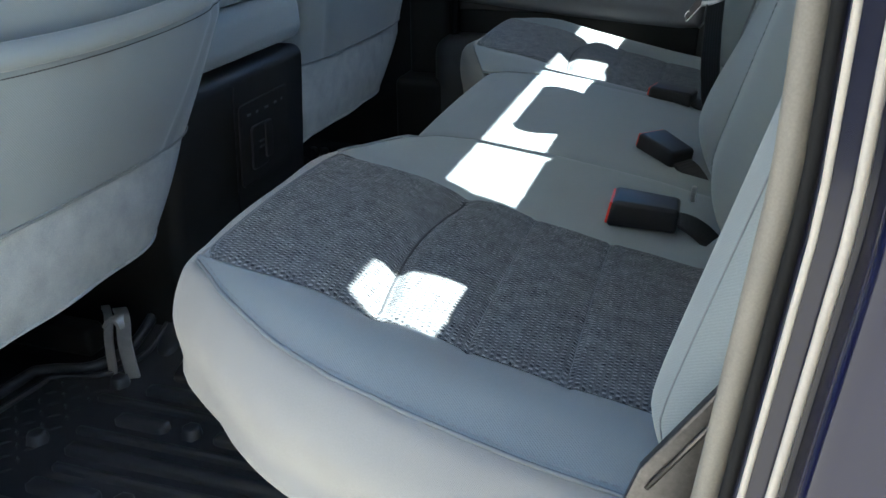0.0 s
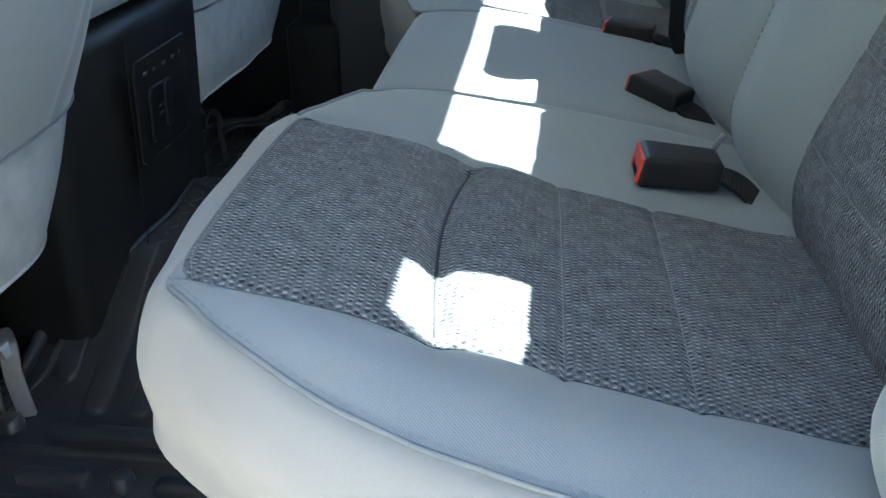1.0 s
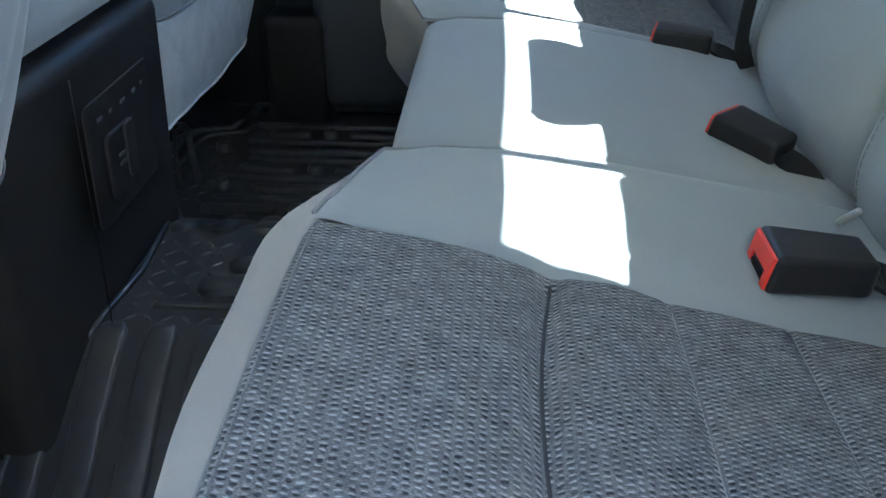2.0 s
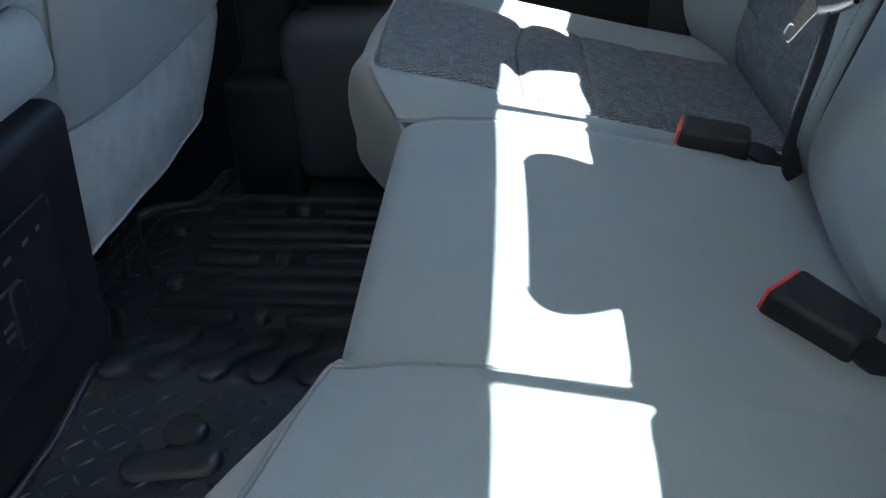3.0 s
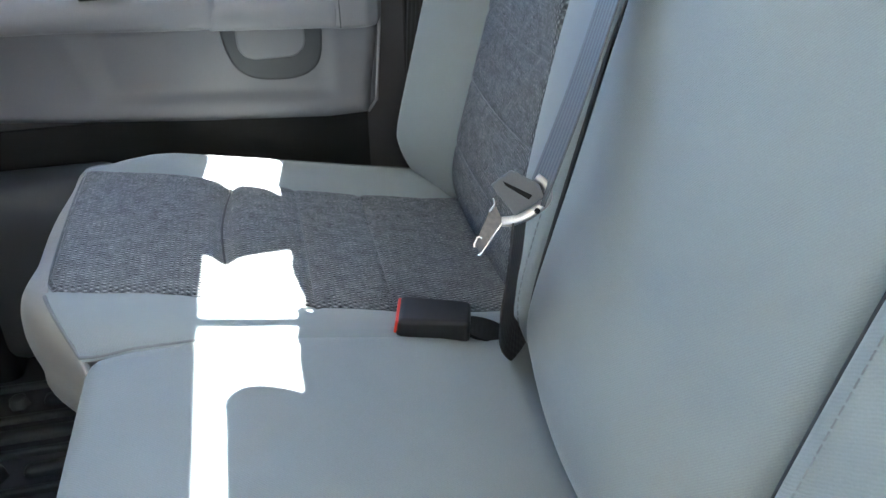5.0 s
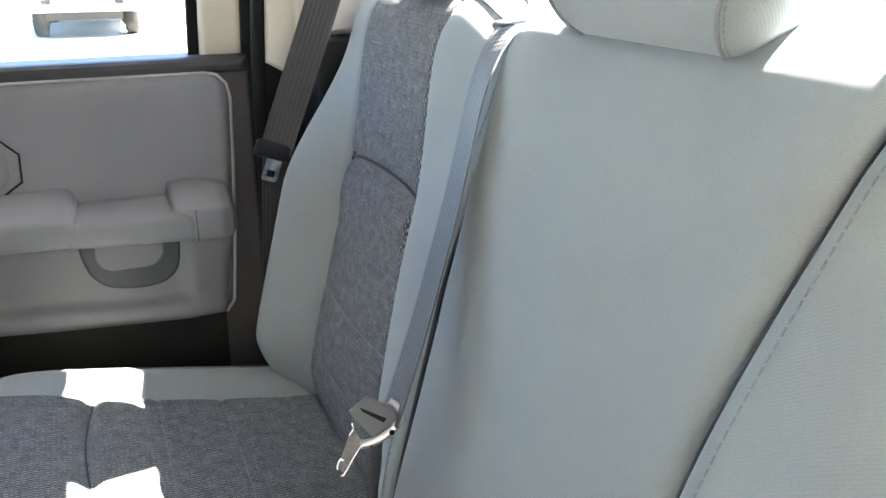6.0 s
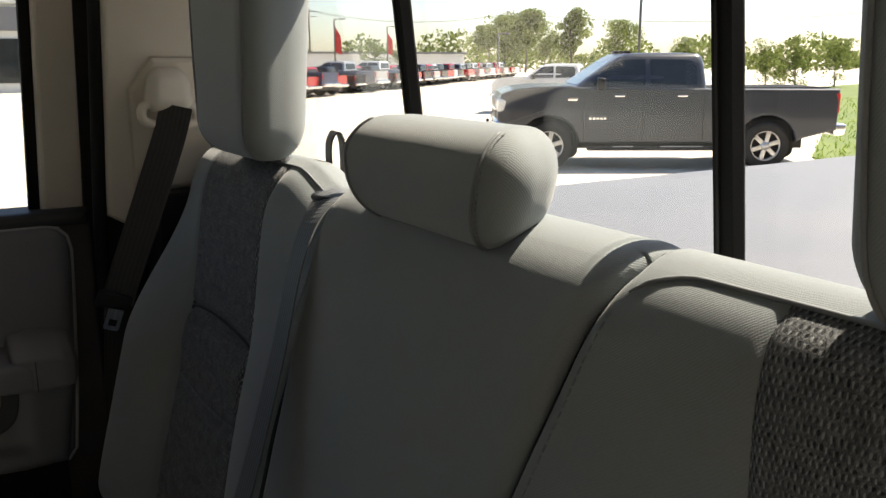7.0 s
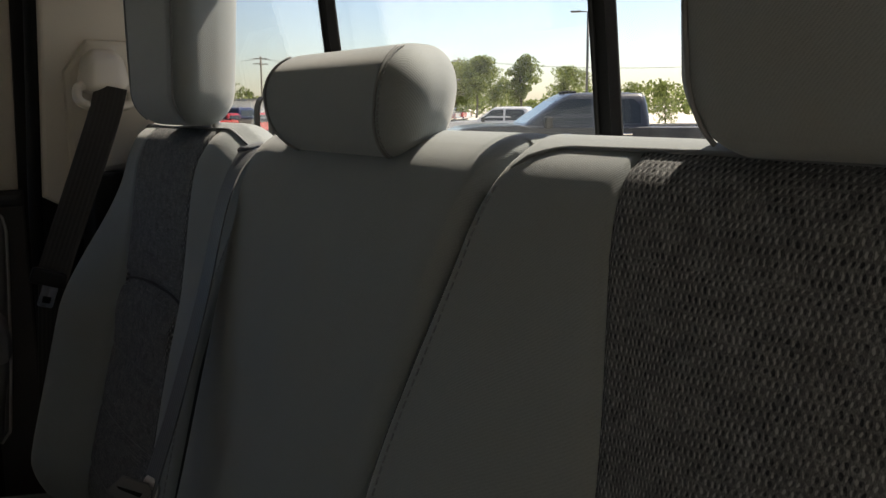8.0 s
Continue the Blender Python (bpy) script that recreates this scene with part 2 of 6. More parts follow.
def part(name, me, material, parent=None, label="", m=None):
    """Links a mesh, or a bmesh, as one object under a thing or a part."""
    if isinstance(me, bmesh.types.BMesh):
        bm = me
        me = bpy.data.meshes.new(name)
        bm.to_mesh(me)
        bm.free()
    if material and not me.materials:
        me.materials.append(material)
    ob = new(name, me)
    if parent is not None:
        ob.parent = parent
    if m is not None:
        ob.matrix_local = m
    if label:
        ob["label"] = label
    return ob


def empty(name, at=(0, 0, 0), label="", category="", group="", kind=""):
    ob = new(name)
    ob.location = at
    ob.empty_display_size = 0.05
    return tagged(ob, label, category, group, kind)


def under(ob):
    """The offset that brings world places into the frame of an unturned thing."""
    return Matrix.Translation(-ob.location)


def spline(points, t):
    """A smooth curve through points, at t from 0 to 1."""
    p = np.asarray(points, dtype=float)
    n = len(p) - 1
    k = min(int(t * n), n - 1)
    f = t * n - k
    a, b, c, d = p[max(k - 1, 0)], p[k], p[k + 1], p[min(k + 2, n)]
    return 0.5 * (2 * b + (c - a) * f + (2 * a - 5 * b + 4 * c - d) * f * f + (3 * b - a - 3 * c + d) * f ** 3)


def sheet(name, nu, nv, fn, uv=None, flip=False):
    """A grid of nu by nv cells; fn(u, v), both from 0 to 1, gives the place, uv(u, v) the cloth's own metres."""
    verts, uvs, faces = [], [], []
    for i in range(nu + 1):
        for j in range(nv + 1):
            u, v = i / nu, j / nv
            p = fn(u, v)
            verts.append(p)
            uvs.append(uv(u, v) if uv else (p[0] + p[2] * 0.5, p[1] + p[2] * 0.5))
    w = nv + 1
    for i in range(nu):
        for j in range(nv):
            f = (i * w + j, (i + 1) * w + j, (i + 1) * w + j + 1, i * w + j + 1)
            faces.append(f[::-1] if flip else f)
    return mesh_of(name, verts, faces, uvs)


def rounded(name, size, r, n=6, shape=None):
    """A box of that size with edges rounded by r; shape(p) may then bend it."""
    h = np.asarray(size) / 2
    r = min(r, h.min() * 0.999)
    inner = h - r
    bm = bmesh.new()
    seen = {}

    def vert(p):
        key = tuple(np.round(p, 5))
        if key not in seen:
            seen[key] = bm.verts.new(p)
        return seen[key]
    # lattice: corners get n cells, flats one
    def steps(k):
        ang = [math.pi / 4 * i / n for i in range(n + 1)]
        lo = [-inner[k] - r * math.tan(x) for x in reversed(ang)]
        hi = [inner[k] + r * math.tan(x) for x in ang]
        return lo + hi
    def project(p):
        q = np.clip(p, -inner, inner)
        d = p - q
        ln = np.linalg.norm(d)
        out = q + d / ln * r if ln > 1e-9 else p
        return shape(out) if shape else out
    for axis in range(3):
        a, b = [k for k in range(3) if k != axis]
        sa, sb = steps(a), steps(b)
        for side in (-1, 1):
            for i in range(len(sa) - 1):
                for j in range(len(sb) - 1):
                    vs = []
                    for (x, y) in ((i, j), (i + 1, j), (i + 1, j + 1), (i, j + 1)):
                        p = np.zeros(3)
                        p[axis] = side * h[axis]
                        p[a], p[b] = sa[x], sb[y]
                        vs.append(vert(project(p)))
                    if len(set(vs)) == 4:
                        flip = (side > 0) == (axis == 1)
                        try:
                            bm.faces.new(vs[::-1] if flip else vs)
                        except ValueError:
                            pass
    bmesh.ops.recalc_face_normals(bm, faces=bm.faces)
    for f in bm.faces:
        f.smooth = True
    me = bpy.data.meshes.new(name)
    bm.to_mesh(me)
    bm.free()
    box_uv(me)
    return me


def box_uv(me):
    """Cloth metres from the place and the way each face looks."""
    lay = me.uv_layers.new(name="UVMap") if not me.uv_layers else me.uv_layers[0]
    for poly in me.polygons:
        n = [abs(c) for c in poly.normal]
        k = n.index(max(n))
        for li in poly.loop_indices:
            co = me.vertices[me.loops[li].vertex_index].co
            lay.data[li].uv = ((co.y, co.z), (co.x, co.z), (co.y, co.x))[k]


def tube(name, points, r, sides=8, closed=False, flat=1.0):
    """A round cord along points."""
    pts = [Vector(p) for p in points]
    n = len(pts)
    verts, faces = [], []
    reach = pts[-1] - pts[0]
    up = Vector((0, 1, 0)) if abs(reach.z) > 0.8 * max(reach.length, 1e-6) else Vector((0, 0, 1))
    for i, p in enumerate(pts):
        a = pts[i - 1] if (i > 0 or closed) else p
        b = pts[(i + 1) % n] if (i < n - 1 or closed) else p
        d = (b - a).normalized()
        s = d.cross(up)
        s = s.normalized() if s.length > 1e-4 else Vector((1, 0, 0))
        q = s.cross(d).normalized()
        for k in range(sides):
            t = 2 * math.pi * k / sides
            verts.append(p + s * (math.cos(t) * r) + q * (math.sin(t) * r * flat))
    for i in range(n if closed else n - 1):
        j = (i + 1) % n
        for k in range(sides):
            l = (k + 1) % sides
            faces.append((i * sides + k, i * sides + l, j * sides + l, j * sides + k))
    if not closed:
        faces.append(tuple(range(sides))[::-1])
        faces.append(tuple((n - 1) * sides + k for k in range(sides)))
    return mesh_of(name, verts, faces)


def curve_points(ctrl, n):
    return [Vector(spline(ctrl, i / n)) for i in range(n + 1)]


def strap(name, ctrl, across, width, thick=0.0013, n=40):
    """A flat band along a smooth curve; across(t) is the way of its width."""
    pts = curve_points(ctrl, n)
    verts, faces, uvs = [], [], []
    run = 0.0
    for i, p in enumerate(pts):
        a, b = pts[max(i - 1, 0)], pts[min(i + 1, n)]
        d = (b - a).normalized()
        w = Vector(across(i / n))
        w = (w - d * w.dot(d)).normalized()
        q = w.cross(d).normalized() * thick / 2
        w = w * width / 2
        if i:
            run += (p - pts[i - 1]).length
        for s, k in ((-1, -1), (1, -1), (1, 1), (-1, 1)):
            verts.append(p + w * s + q * k)
            uvs.append((s * width / 2, run))
    for i in range(n):
        for k in range(4):
            l = (k + 1) % 4
            faces.append((i * 4 + k, i * 4 + l, i * 4 + 4 + l, i * 4 + 4 + k))
    faces += [(3, 2, 1, 0), tuple(n * 4 + k for k in range(4))]
    return mesh_of(name, verts, faces, uvs, smooth=False)


def prism(name, outline, place, depth, bevel=0.0, segments=2, smooth=False):
    """A flat outline (a, b) pushed to a depth; place(a, b, c) puts a point of it into the room, c from 0 to depth."""
    bm = bmesh.new()
    low = [bm.verts.new((a, b, 0)) for a, b in outline]
    f = bm.faces.new(low)
    top = bmesh.ops.extrude_face_region(bm, geom=[f])
    bmesh.ops.translate(bm, vec=(0, 0, depth), verts=[g for g in top["geom"] if isinstance(g, bmesh.types.BMVert)])
    if bevel > 0:
        edges = [e for e in bm.edges if abs(e.verts[0].co.z - e.verts[1].co.z) < 1e-7 and e.verts[0].co.z > depth / 2]
        bmesh.ops.bevel(bm, geom=edges, offset=bevel, segments=segments, profile=0.5, affect='EDGES')
    for v in bm.verts:
        v.co = Vector(place(v.co.x, v.co.y, v.co.z))
    bmesh.ops.recalc_face_normals(bm, faces=bm.faces)
    for f in bm.faces:
        f.smooth = smooth
    me = bpy.data.meshes.new(name)
    bm.to_mesh(me)
    bm.free()
    box_uv(me)
    return me


def round_rect(a0, b0, a1, b1, r, n=5):
    """The outline of a rectangle with rounded corners."""
    out = []
    for cx, cy, t0 in ((a1 - r, b1 - r, 0), (a0 + r, b1 - r, 90), (a0 + r, b0 + r, 180), (a1 - r, b0 + r, 270)):
        for i in range(n + 1):
            t = radians(t0 + 90 * i / n)
            out.append((cx + r * math.cos(t), cy + r * math.sin(t)))
    return out


def lathe(name, profile, sides=24, axis='Z'):
    """A turned shape from (radius, height) pairs."""
    verts, faces = [], []
    n = len(profile)
    for k in range(sides):
        t = 2 * math.pi * k / sides
        for r, h in profile:
            p = (r * math.cos(t), r * math.sin(t), h)
            verts.append(p if axis == 'Z' else (p[0], p[2], p[1]))
    for k in range(sides):
        l = (k + 1) % sides
        for j in range(n - 1):
            faces.append((k * n + j, l * n + j, l * n + j + 1, k * n + j + 1))
    return mesh_of(name, verts, faces)


def slab(name, lo, hi, bevel=0.0):
    """A box between two corners, its edges broken by bevel."""
    bm = bmesh.new()
    bmesh.ops.create_cube(bm, size=1)
    for v in bm.verts:
        v.co = Vector([lo[k] + (v.co[k] + 0.5) * (hi[k] - lo[k]) for k in range(3)])
    if bevel > 0:
        bmesh.ops.bevel(bm, geom=list(bm.edges), offset=bevel, segments=2, profile=0.5, affect='EDGES')
    me = bpy.data.meshes.new(name)
    bm.to_mesh(me)
    bm.free()
    box_uv(me)
    return me


def lerp(x, pairs):
    return float(np.interp(x, [p[0] for p in pairs], [p[1] for p in pairs]))


def dip(d, width):
    """A crease: 1 at its middle, falling to 0 over the width."""
    return math.exp(-(d / width) ** 2)

# ---- the cab: floor, walls, roof ----
GROUND = -0.15
FLOOR = 0.585
structure = dict(kind="structure")

floor = part("floor", slab("floor", (-1.9, 0.42, 0.50), (0.40, 2.24, FLOOR)), M_CARPET)
tagged(floor, "black carpeted cab floor under the liners", "floor", **structure)
skin = part("roof", rounded("roof", (2.02, 1.92, 0.05), 0.024, 4), M_BLUE, m=pose(-0.655, 1.335, 1.945))
tagged(skin, "dark blue painted roof panel of the cab", "roof", **structure)
roof = part("ceiling", rounded("ceiling", (1.96, 1.86, 0.08), 0.035, 3), M_LINER, m=pose(-0.655, 1.335, 1.875))
tagged(roof, "pale cloth headliner over the cab", "ceiling", **structure)


def side_wall(name, outline, holes, y0, y1, material, label):
    """A wall in the x-z plane with openings cut through it."""
    bm = bmesh.new()
    xs = sorted({p for p, _ in outline} | {h[0] for h in holes} | {h[2] for h in holes})
    zs = sorted({p for _, p in outline} | {h[1] for h in holes} | {h[3] for h in holes})
    cells = []
    for a, b in zip(xs, xs[1:]):
        for c, d in zip(zs, zs[1:]):
            mx, mz = (a + b) / 2, (c + d) / 2
            if not any(h[0] < mx < h[2] and h[1] < mz < h[3] for h in holes):
                cells.append((a, c, b, d))
    made = {}
    for a, c, b, d in cells:
        vs = []
        for p in ((a, c), (b, c), (b, d), (a, d)):
            if p not in made:
                made[p] = bm.verts.new((p[0], y0, p[1]))
            vs.append(made[p])
        bm.faces.new(vs)
    out = bmesh.ops.extrude_face_region(bm, geom=list(bm.faces))
    bmesh.ops.translate(bm, vec=(0, y1 - y0, 0), verts=[g for g in out["geom"] if isinstance(g, bmesh.types.BMVert)])
    bmesh.ops.recalc_face_normals(bm, faces=bm.faces)
    # the glasshouse leans inwards towards the roof
    for v in bm.verts:
        over = max(0.0, v.co.z - 1.37)
        v.co.y += (0.22 * over) * (1 if v.co.y < 1.3 else -1)
    ob = part(name, bm, material)
    return tagged(ob, label, "wall", **structure)


SPAN = [(-1.9, 0.50), (0.40, 0.50), (0.40, 1.88), (-1.9, 1.88)]
side_wall("wall_far", SPAN, [(-0.60, 0.50, 0.082, 1.90), (-1.45, 1.38, -0.74, 1.74)], 2.20, 2.26, M_DARKPLASTIC,
          "dark side of the cab beside the passenger seats")
side_wall("wall_near", SPAN, [(-0.56, 0.66, 0.105, 1.76), (-1.45, 1.36, -0.74, 1.74)], 0.40, 0.46, M_DARKPLASTIC,
          "dark side of the cab round the open doorway")
front = part("wall_front", slab("wall_front", (-1.95, 0.42, 0.50), (-1.85, 2.24, 1.22)), M_DARKPLASTIC)
tagged(front, "dark plain front wall of the cab", "wall", **structure)

def dimming_pane(name, corners, label):
    me = mesh_of(name, corners, [(0, 1, 2, 3)], smooth=False)
    bm = bmesh.new()
    bm.from_mesh(me)
    bmesh.ops.solidify(bm, geom=list(bm.faces), thickness=0.005)
    ob = part(name, bm, M_DIMMING)
    return tagged(ob, label, "window", **structure)


# panes out of view, darkened to dim the light from the front
dimming_pane("window_1", [(-1.90, 0.42, 1.20), (-1.90, 2.24, 1.20), (-1.60, 2.20, 1.86), (-1.60, 0.46, 1.86)], "unseen windscreen of the cab, darkened to limit the light")
dimming_pane("window_2", [(-1.46, 2.22, 1.37), (-0.73, 2.22, 1.37), (-0.73, 2.14, 1.75), (-1.46, 2.14, 1.75)], "unseen front side window beside the passenger seat, darkened to limit the light")
dimming_pane("window_3", [(-1.46, 0.44, 1.35), (-0.73, 0.44, 1.35), (-0.73, 0.52, 1.75), (-1.46, 0.52, 1.75)], "unseen front side window beside the driver seat, darkened to limit the light")

# rear wall with the window opening; it leans forwards to the roof
WX0, WLEAN = 0.345, -0.115


def rear_x(z):
    return WX0 + (z - 1.49) * WLEAN


def rear_place(a, b, c):
    return (rear_x(b) + c, a, b)


WIN_Y0, WIN_Y1, WIN_Z0, WIN_Z1 = 0.624, 2.040, 1.42, 1.782


def rear_wall():
    bm = bmesh.new()
    outer = [(0.40, 0.50), (2.28, 0.50), (2.28, 1.88), (0.40, 1.88)]
    # the near edge of the opening leans in towards the roof
    inner = [(a + (-0.010 + 0.034 * (b - WIN_Z0) / (WIN_Z1 - WIN_Z0)) * max(0.0, (1.0 - a) / 0.4), b) for a, b in round_rect(WIN_Y0, WIN_Z0, WIN_Y1, WIN_Z1, 0.058, 8)]
    rings = []
    for depth in (0.0, 0.02):
        o = [bm.verts.new(rear_place(a, b, depth)) for a, b in outer]
        i = [bm.verts.new(rear_place(a, b, depth)) for a, b in inner]
        edges = [bm.edges.new((r[k], r[(k + 1) % len(r)])) for r in (o, i) for k in range(len(r))]
        bmesh.ops.triangle_fill(bm, edges=edges, use_beauty=True)
        rings.append((o, i))
    for k in range(len(inner)):
        l = (k + 1) % len(inner)
        bm.faces.new((rings[0][1][k], rings[0][1][l], rings[1][1][l], rings[1][1][k]))
    for k in range(4):
        l = (k + 1) % 4
        bm.faces.new((rings[0][0][k], rings[0][0][l], rings[1][0][l], rings[1][0][k]))
    bmesh.ops.recalc_face_normals(bm, faces=bm.faces)
    ob = part("wall_rear", bm, M_DARKPLASTIC)
    return tagged(ob, "dark rear wall of the cab behind the bench", "wall", **structure)


rear_wall()


def rear_window():
    w = empty("rear_window", (WX0, 1.335, WIN_Z0), "wide rear cab window with a black-framed sliding middle pane", "window", **structure)
    mt = under(w)
    for name, a0, a1, c in (("side_pane", WIN_Y0 - 0.02, 1.134, 0.026), ("sliding_pane", 1.128, 1.602, 0.018), ("side_pane", 1.598, WIN_Y1 + 0.02, 0.026)):
        me = prism(name, [(a0, WIN_Z0 - 0.02), (a1, WIN_Z0 - 0.02), (a1, WIN_Z1 + 0.02), (a0, WIN_Z1 + 0.02)],
                   lambda a, b, d, c=c: rear_place(a, b, c + d), 0.004)
        me.transform(mt)
        part(name, me, M_PRIVACY, w)
    for yc in (1.116, 1.567):
        me = prism("window_post", [(yc - 0.009, WIN_Z0), (yc + 0.009, WIN_Z0), (yc + 0.009, WIN_Z1), (yc - 0.009, WIN_Z1)],
                   lambda a, b, d: rear_place(a, b, d + 0.002), 0.016, 0.004)
        me.transform(mt)
        post = part("window_post", me, M_BLACKSEAL, w, "black rubber-edged metal post")
        me = prism("guide", [(yc + 0.0025, WIN_Z0), (yc + 0.0048, WIN_Z0), (yc + 0.0048, WIN_Z1), (yc + 0.0025, WIN_Z1)],
                   lambda a, b, d: rear_place(a, b, 0.0002 + d), 0.003, 0.0)
        me.transform(mt)
        part("guide", me, M_DARKPLASTIC, post)
    for zc in (WIN_Z0 + 0.01, WIN_Z1 + 0.008):
        me = prism("rail", [(WIN_Y0, zc - 0.012), (WIN_Y1, zc - 0.012), (WIN_Y1, zc + 0.012), (WIN_Y0, zc + 0.012)],
                   lambda a, b, d: rear_place(a, b, 0.010 + d), 0.03, 0.003)
        me.transform(mt)
        part("rail", me, M_BLACKSEAL, w)
    return w


rear_window()

# ---- the rear bench ----
BASE = [(-0.45, 0.997), (-0.372, 0.997), (-0.30, 0.985), (-0.206, 0.958), (-0.12, 0.938), (-0.035, 0.920), (0.06, 0.903), (0.14, 0.895)]
MID = [(-0.36, 0.960), (-0.30, 0.968), (-0.24, 0.968), (-0.15, 0.959), (0.0, 0.934), (0.08, 0.916), (0.14, 0.905)]


def base_z(x):
    return lerp(x, BASE)


def stitches(name, path, gap=0.009, length=0.0055, r=0.0007):
    """A row of short threads along a path, as one mesh."""
    pts = [Vector(p) for p in path]
    verts, faces = [], []
    run, want = 0.0, 0.0
    for a, b in zip(pts, pts[1:]):
        d = (b - a)
        ln = d.length
        if ln < 1e-6:
            continue
        d /= ln
        s = d.cross(Vector((0, 0, 1)))
        s = s.normalized() * r if s.length > 1e-4 else Vector((r, 0, 0))
        q = s.cross(d).normalized() * r
        while want < run + ln:
            p = a + d * (want - run)
            k = len(verts)
            for e in (p, p + d * length):
                verts.extend([e + s, e + q, e - s, e - q])
            for i in range(4):
                j = (i + 1) % 4
                faces.append((k + i, k + j, k + 4 + j, k + 4 + i))
            want += gap
        run += ln
    return mesh_of(name, verts, faces, smooth=False)


def seat_cushion(thing, mirror, inner):
    """An outer cushion: knit insert, plain bolsters, piped side and rounded nose. inner: where it meets the middle cushion."""
    def Y(y):
        return 2.598 - y if mirror else y
    yi = inner
    Y0, Y1 = 0.655, 0.958
    XF, XR = (-0.384 if mirror else -0.372), 0.13
    mt = under(thing)
    main = [thing]

    def put(name, me, mat, lab=""):
        me.transform(mt)
        if mirror:
            me.flip_normals()
        return part(name, me, mat, main[0], lab)

    def crease_x(y):
        t = (y - Y0) / (Y1 - Y0)
        return -0.204 - 0.012 * math.sin(math.pi * t)

    def top(x, y):
        t = (y - Y0) / (Y1 - Y0)
        z = base_z(x) + 0.006 * (1 - (2 * t - 1) ** 2)
        cx = crease_x(y)
        ends = (0.75 + 0.25 * abs(2 * t - 1)) * min(1.0, 0.30 + 0.70 * max(0.0, min(t, 1 - t)) / 0.07)
        z -= 0.012 * ends * dip(x - cx, 0.010)
        z += 0.005 * dip(x - cx - 0.045, 0.03) + 0.004 * dip(x - cx + 0.05, 0.035)
        for s in (-0.121, -0.034):
            z -= 0.0030 * dip(x - s, 0.0035)
            z += 0.0012 * dip(x - s - 0.04, 0.03)
        rim = min(y - Y0, Y1 - y, x - XF)
        return z - 0.0035 * dip(rim, 0.004)

    rim_x = [XF, -0.352, -0.332, -0.302, -0.275, -0.25, -0.20, -0.15, -0.10, -0.05, XR]
    rim_y = [0.646, 0.632, 0.614, 0.594, 0.580, 0.570, 0.559, 0.553, 0.549, 0.546, 0.544]

    def rim(x):
        y = float(np.interp(x, rim_x, rim_y))
        return y, base_z(x) - 0.004

    # nose and side below, in one band round the outside
    stations = []
    for x in (XR, 0.0, -0.10, -0.18, -0.25, -0.30, -0.34):
        yp, zp = rim(x)
        f = max(0.0, (-0.12 - x) / 0.25)
        stations.append([(x, yp, zp), (x - 0.004 * f, yp - 0.036 + 0.006 * f, zp - 0.045), (x + 0.008 * f, yp - 0.036 + 0.010 * f, 0.828 + 0.035 * f), (x + 0.055 * f, 0.595 + 0.02 * f, 0.765 + 0.025 * f)])
    stations.append([(XF, 0.645, 0.993), (-0.391, 0.628, 0.946), (-0.383, 0.628, 0.872), (-0.330, 0.655, 0.795)])
    for y in (0.70, 0.78, 0.87, Y1):
        stations.append([(XF, y, 0.9955), (-0.400 if y < 0.72 else -0.411, y, 0.946), (-0.398, y, 0.870), (-0.335, y, 0.79)])
    if yi > 1.1:
        stations.append([(-0.364, 1.03, 0.983), (-0.398, 1.03, 0.938), (-0.36, 1.035, 0.866), (-0.295, 1.035, 0.80)])
        stations.append([(-0.356, 1.09, 0.973), (-0.373, 1.09, 0.932), (-0.348, 1.09, 0.864), (-0.285, 1.09, 0.80)])
    stations.append([(-0.345, yi, 0.962), (-0.352, yi, 0.925), (-0.325, yi, 0.862), (-0.27, yi, 0.80)])
    stations.append([(-0.340, yi + 0.014, 0.955), (-0.346, yi + 0.014, 0.922), (-0.322, yi + 0.014, 0.861), (-0.269, yi + 0.014, 0.80)])
    S = np.array(stations)
    turn_u = 7 / (len(stations) - 1)
    lip = np.array([spline(S[:, 0], u) for u in np.linspace(0.55, 1, 120)])
    lip = lip[np.argsort(lip[:, 1])]

    def band(u, v):
        row = [spline(S[:, k], u) for k in range(4)]
        a, b, c, d = row
        # lip rolls over before it turns down
        w = min(1.0, max(0.0, (u - turn_u + 0.04) / 0.12))
        w = w * w * (3 - 2 * w)
        side = a + (b - a) * 0.42
        side[2] = a[2] - 0.010
        nose = a + np.array([(b[0] - a[0]) * 0.80, (b[1] - a[1]) * 0.75, -0.014])
        roll = side * (1 - w) + nose * w
        tuck = a + np.array([0.007 * w, 0.007 * (1 - w), -0.005])
        p = spline([tuck, a, roll, b, b * 0.45 + c * 0.55, c, d], v)
        return (p[0], Y(p[1]), p[2])
    main[0] = put("cushion", sheet("cushion", 130, 26, band, lambda u, v: (u * 1.2, v * 0.28), flip=True), M_GUSSET, "grey cloth cushion side, slightly soiled, warm ground light in its colour")
    def insert_front(y):
        d = min(y - Y0, Y1 - y)
        r = 0.034
        return XF + (0.36 * (r - math.sqrt(max(0.0, r * r - (r - d) ** 2))) if d < r else 0.0)

    def insert_at(u, v):
        y = Y0 + (Y1 - Y0) * v
        x = insert_front(y) + (XR - insert_front(y)) * u
        return x, y
    put("insert", sheet("insert", 150, 80, lambda u, v: (insert_at(u, v)[0], Y(insert_at(u, v)[1]), top(*insert_at(u, v)) + 0.0006),
                        lambda u, v: insert_at(u, v)[::-1]), M_INSERT, "dark knit cloth insert")
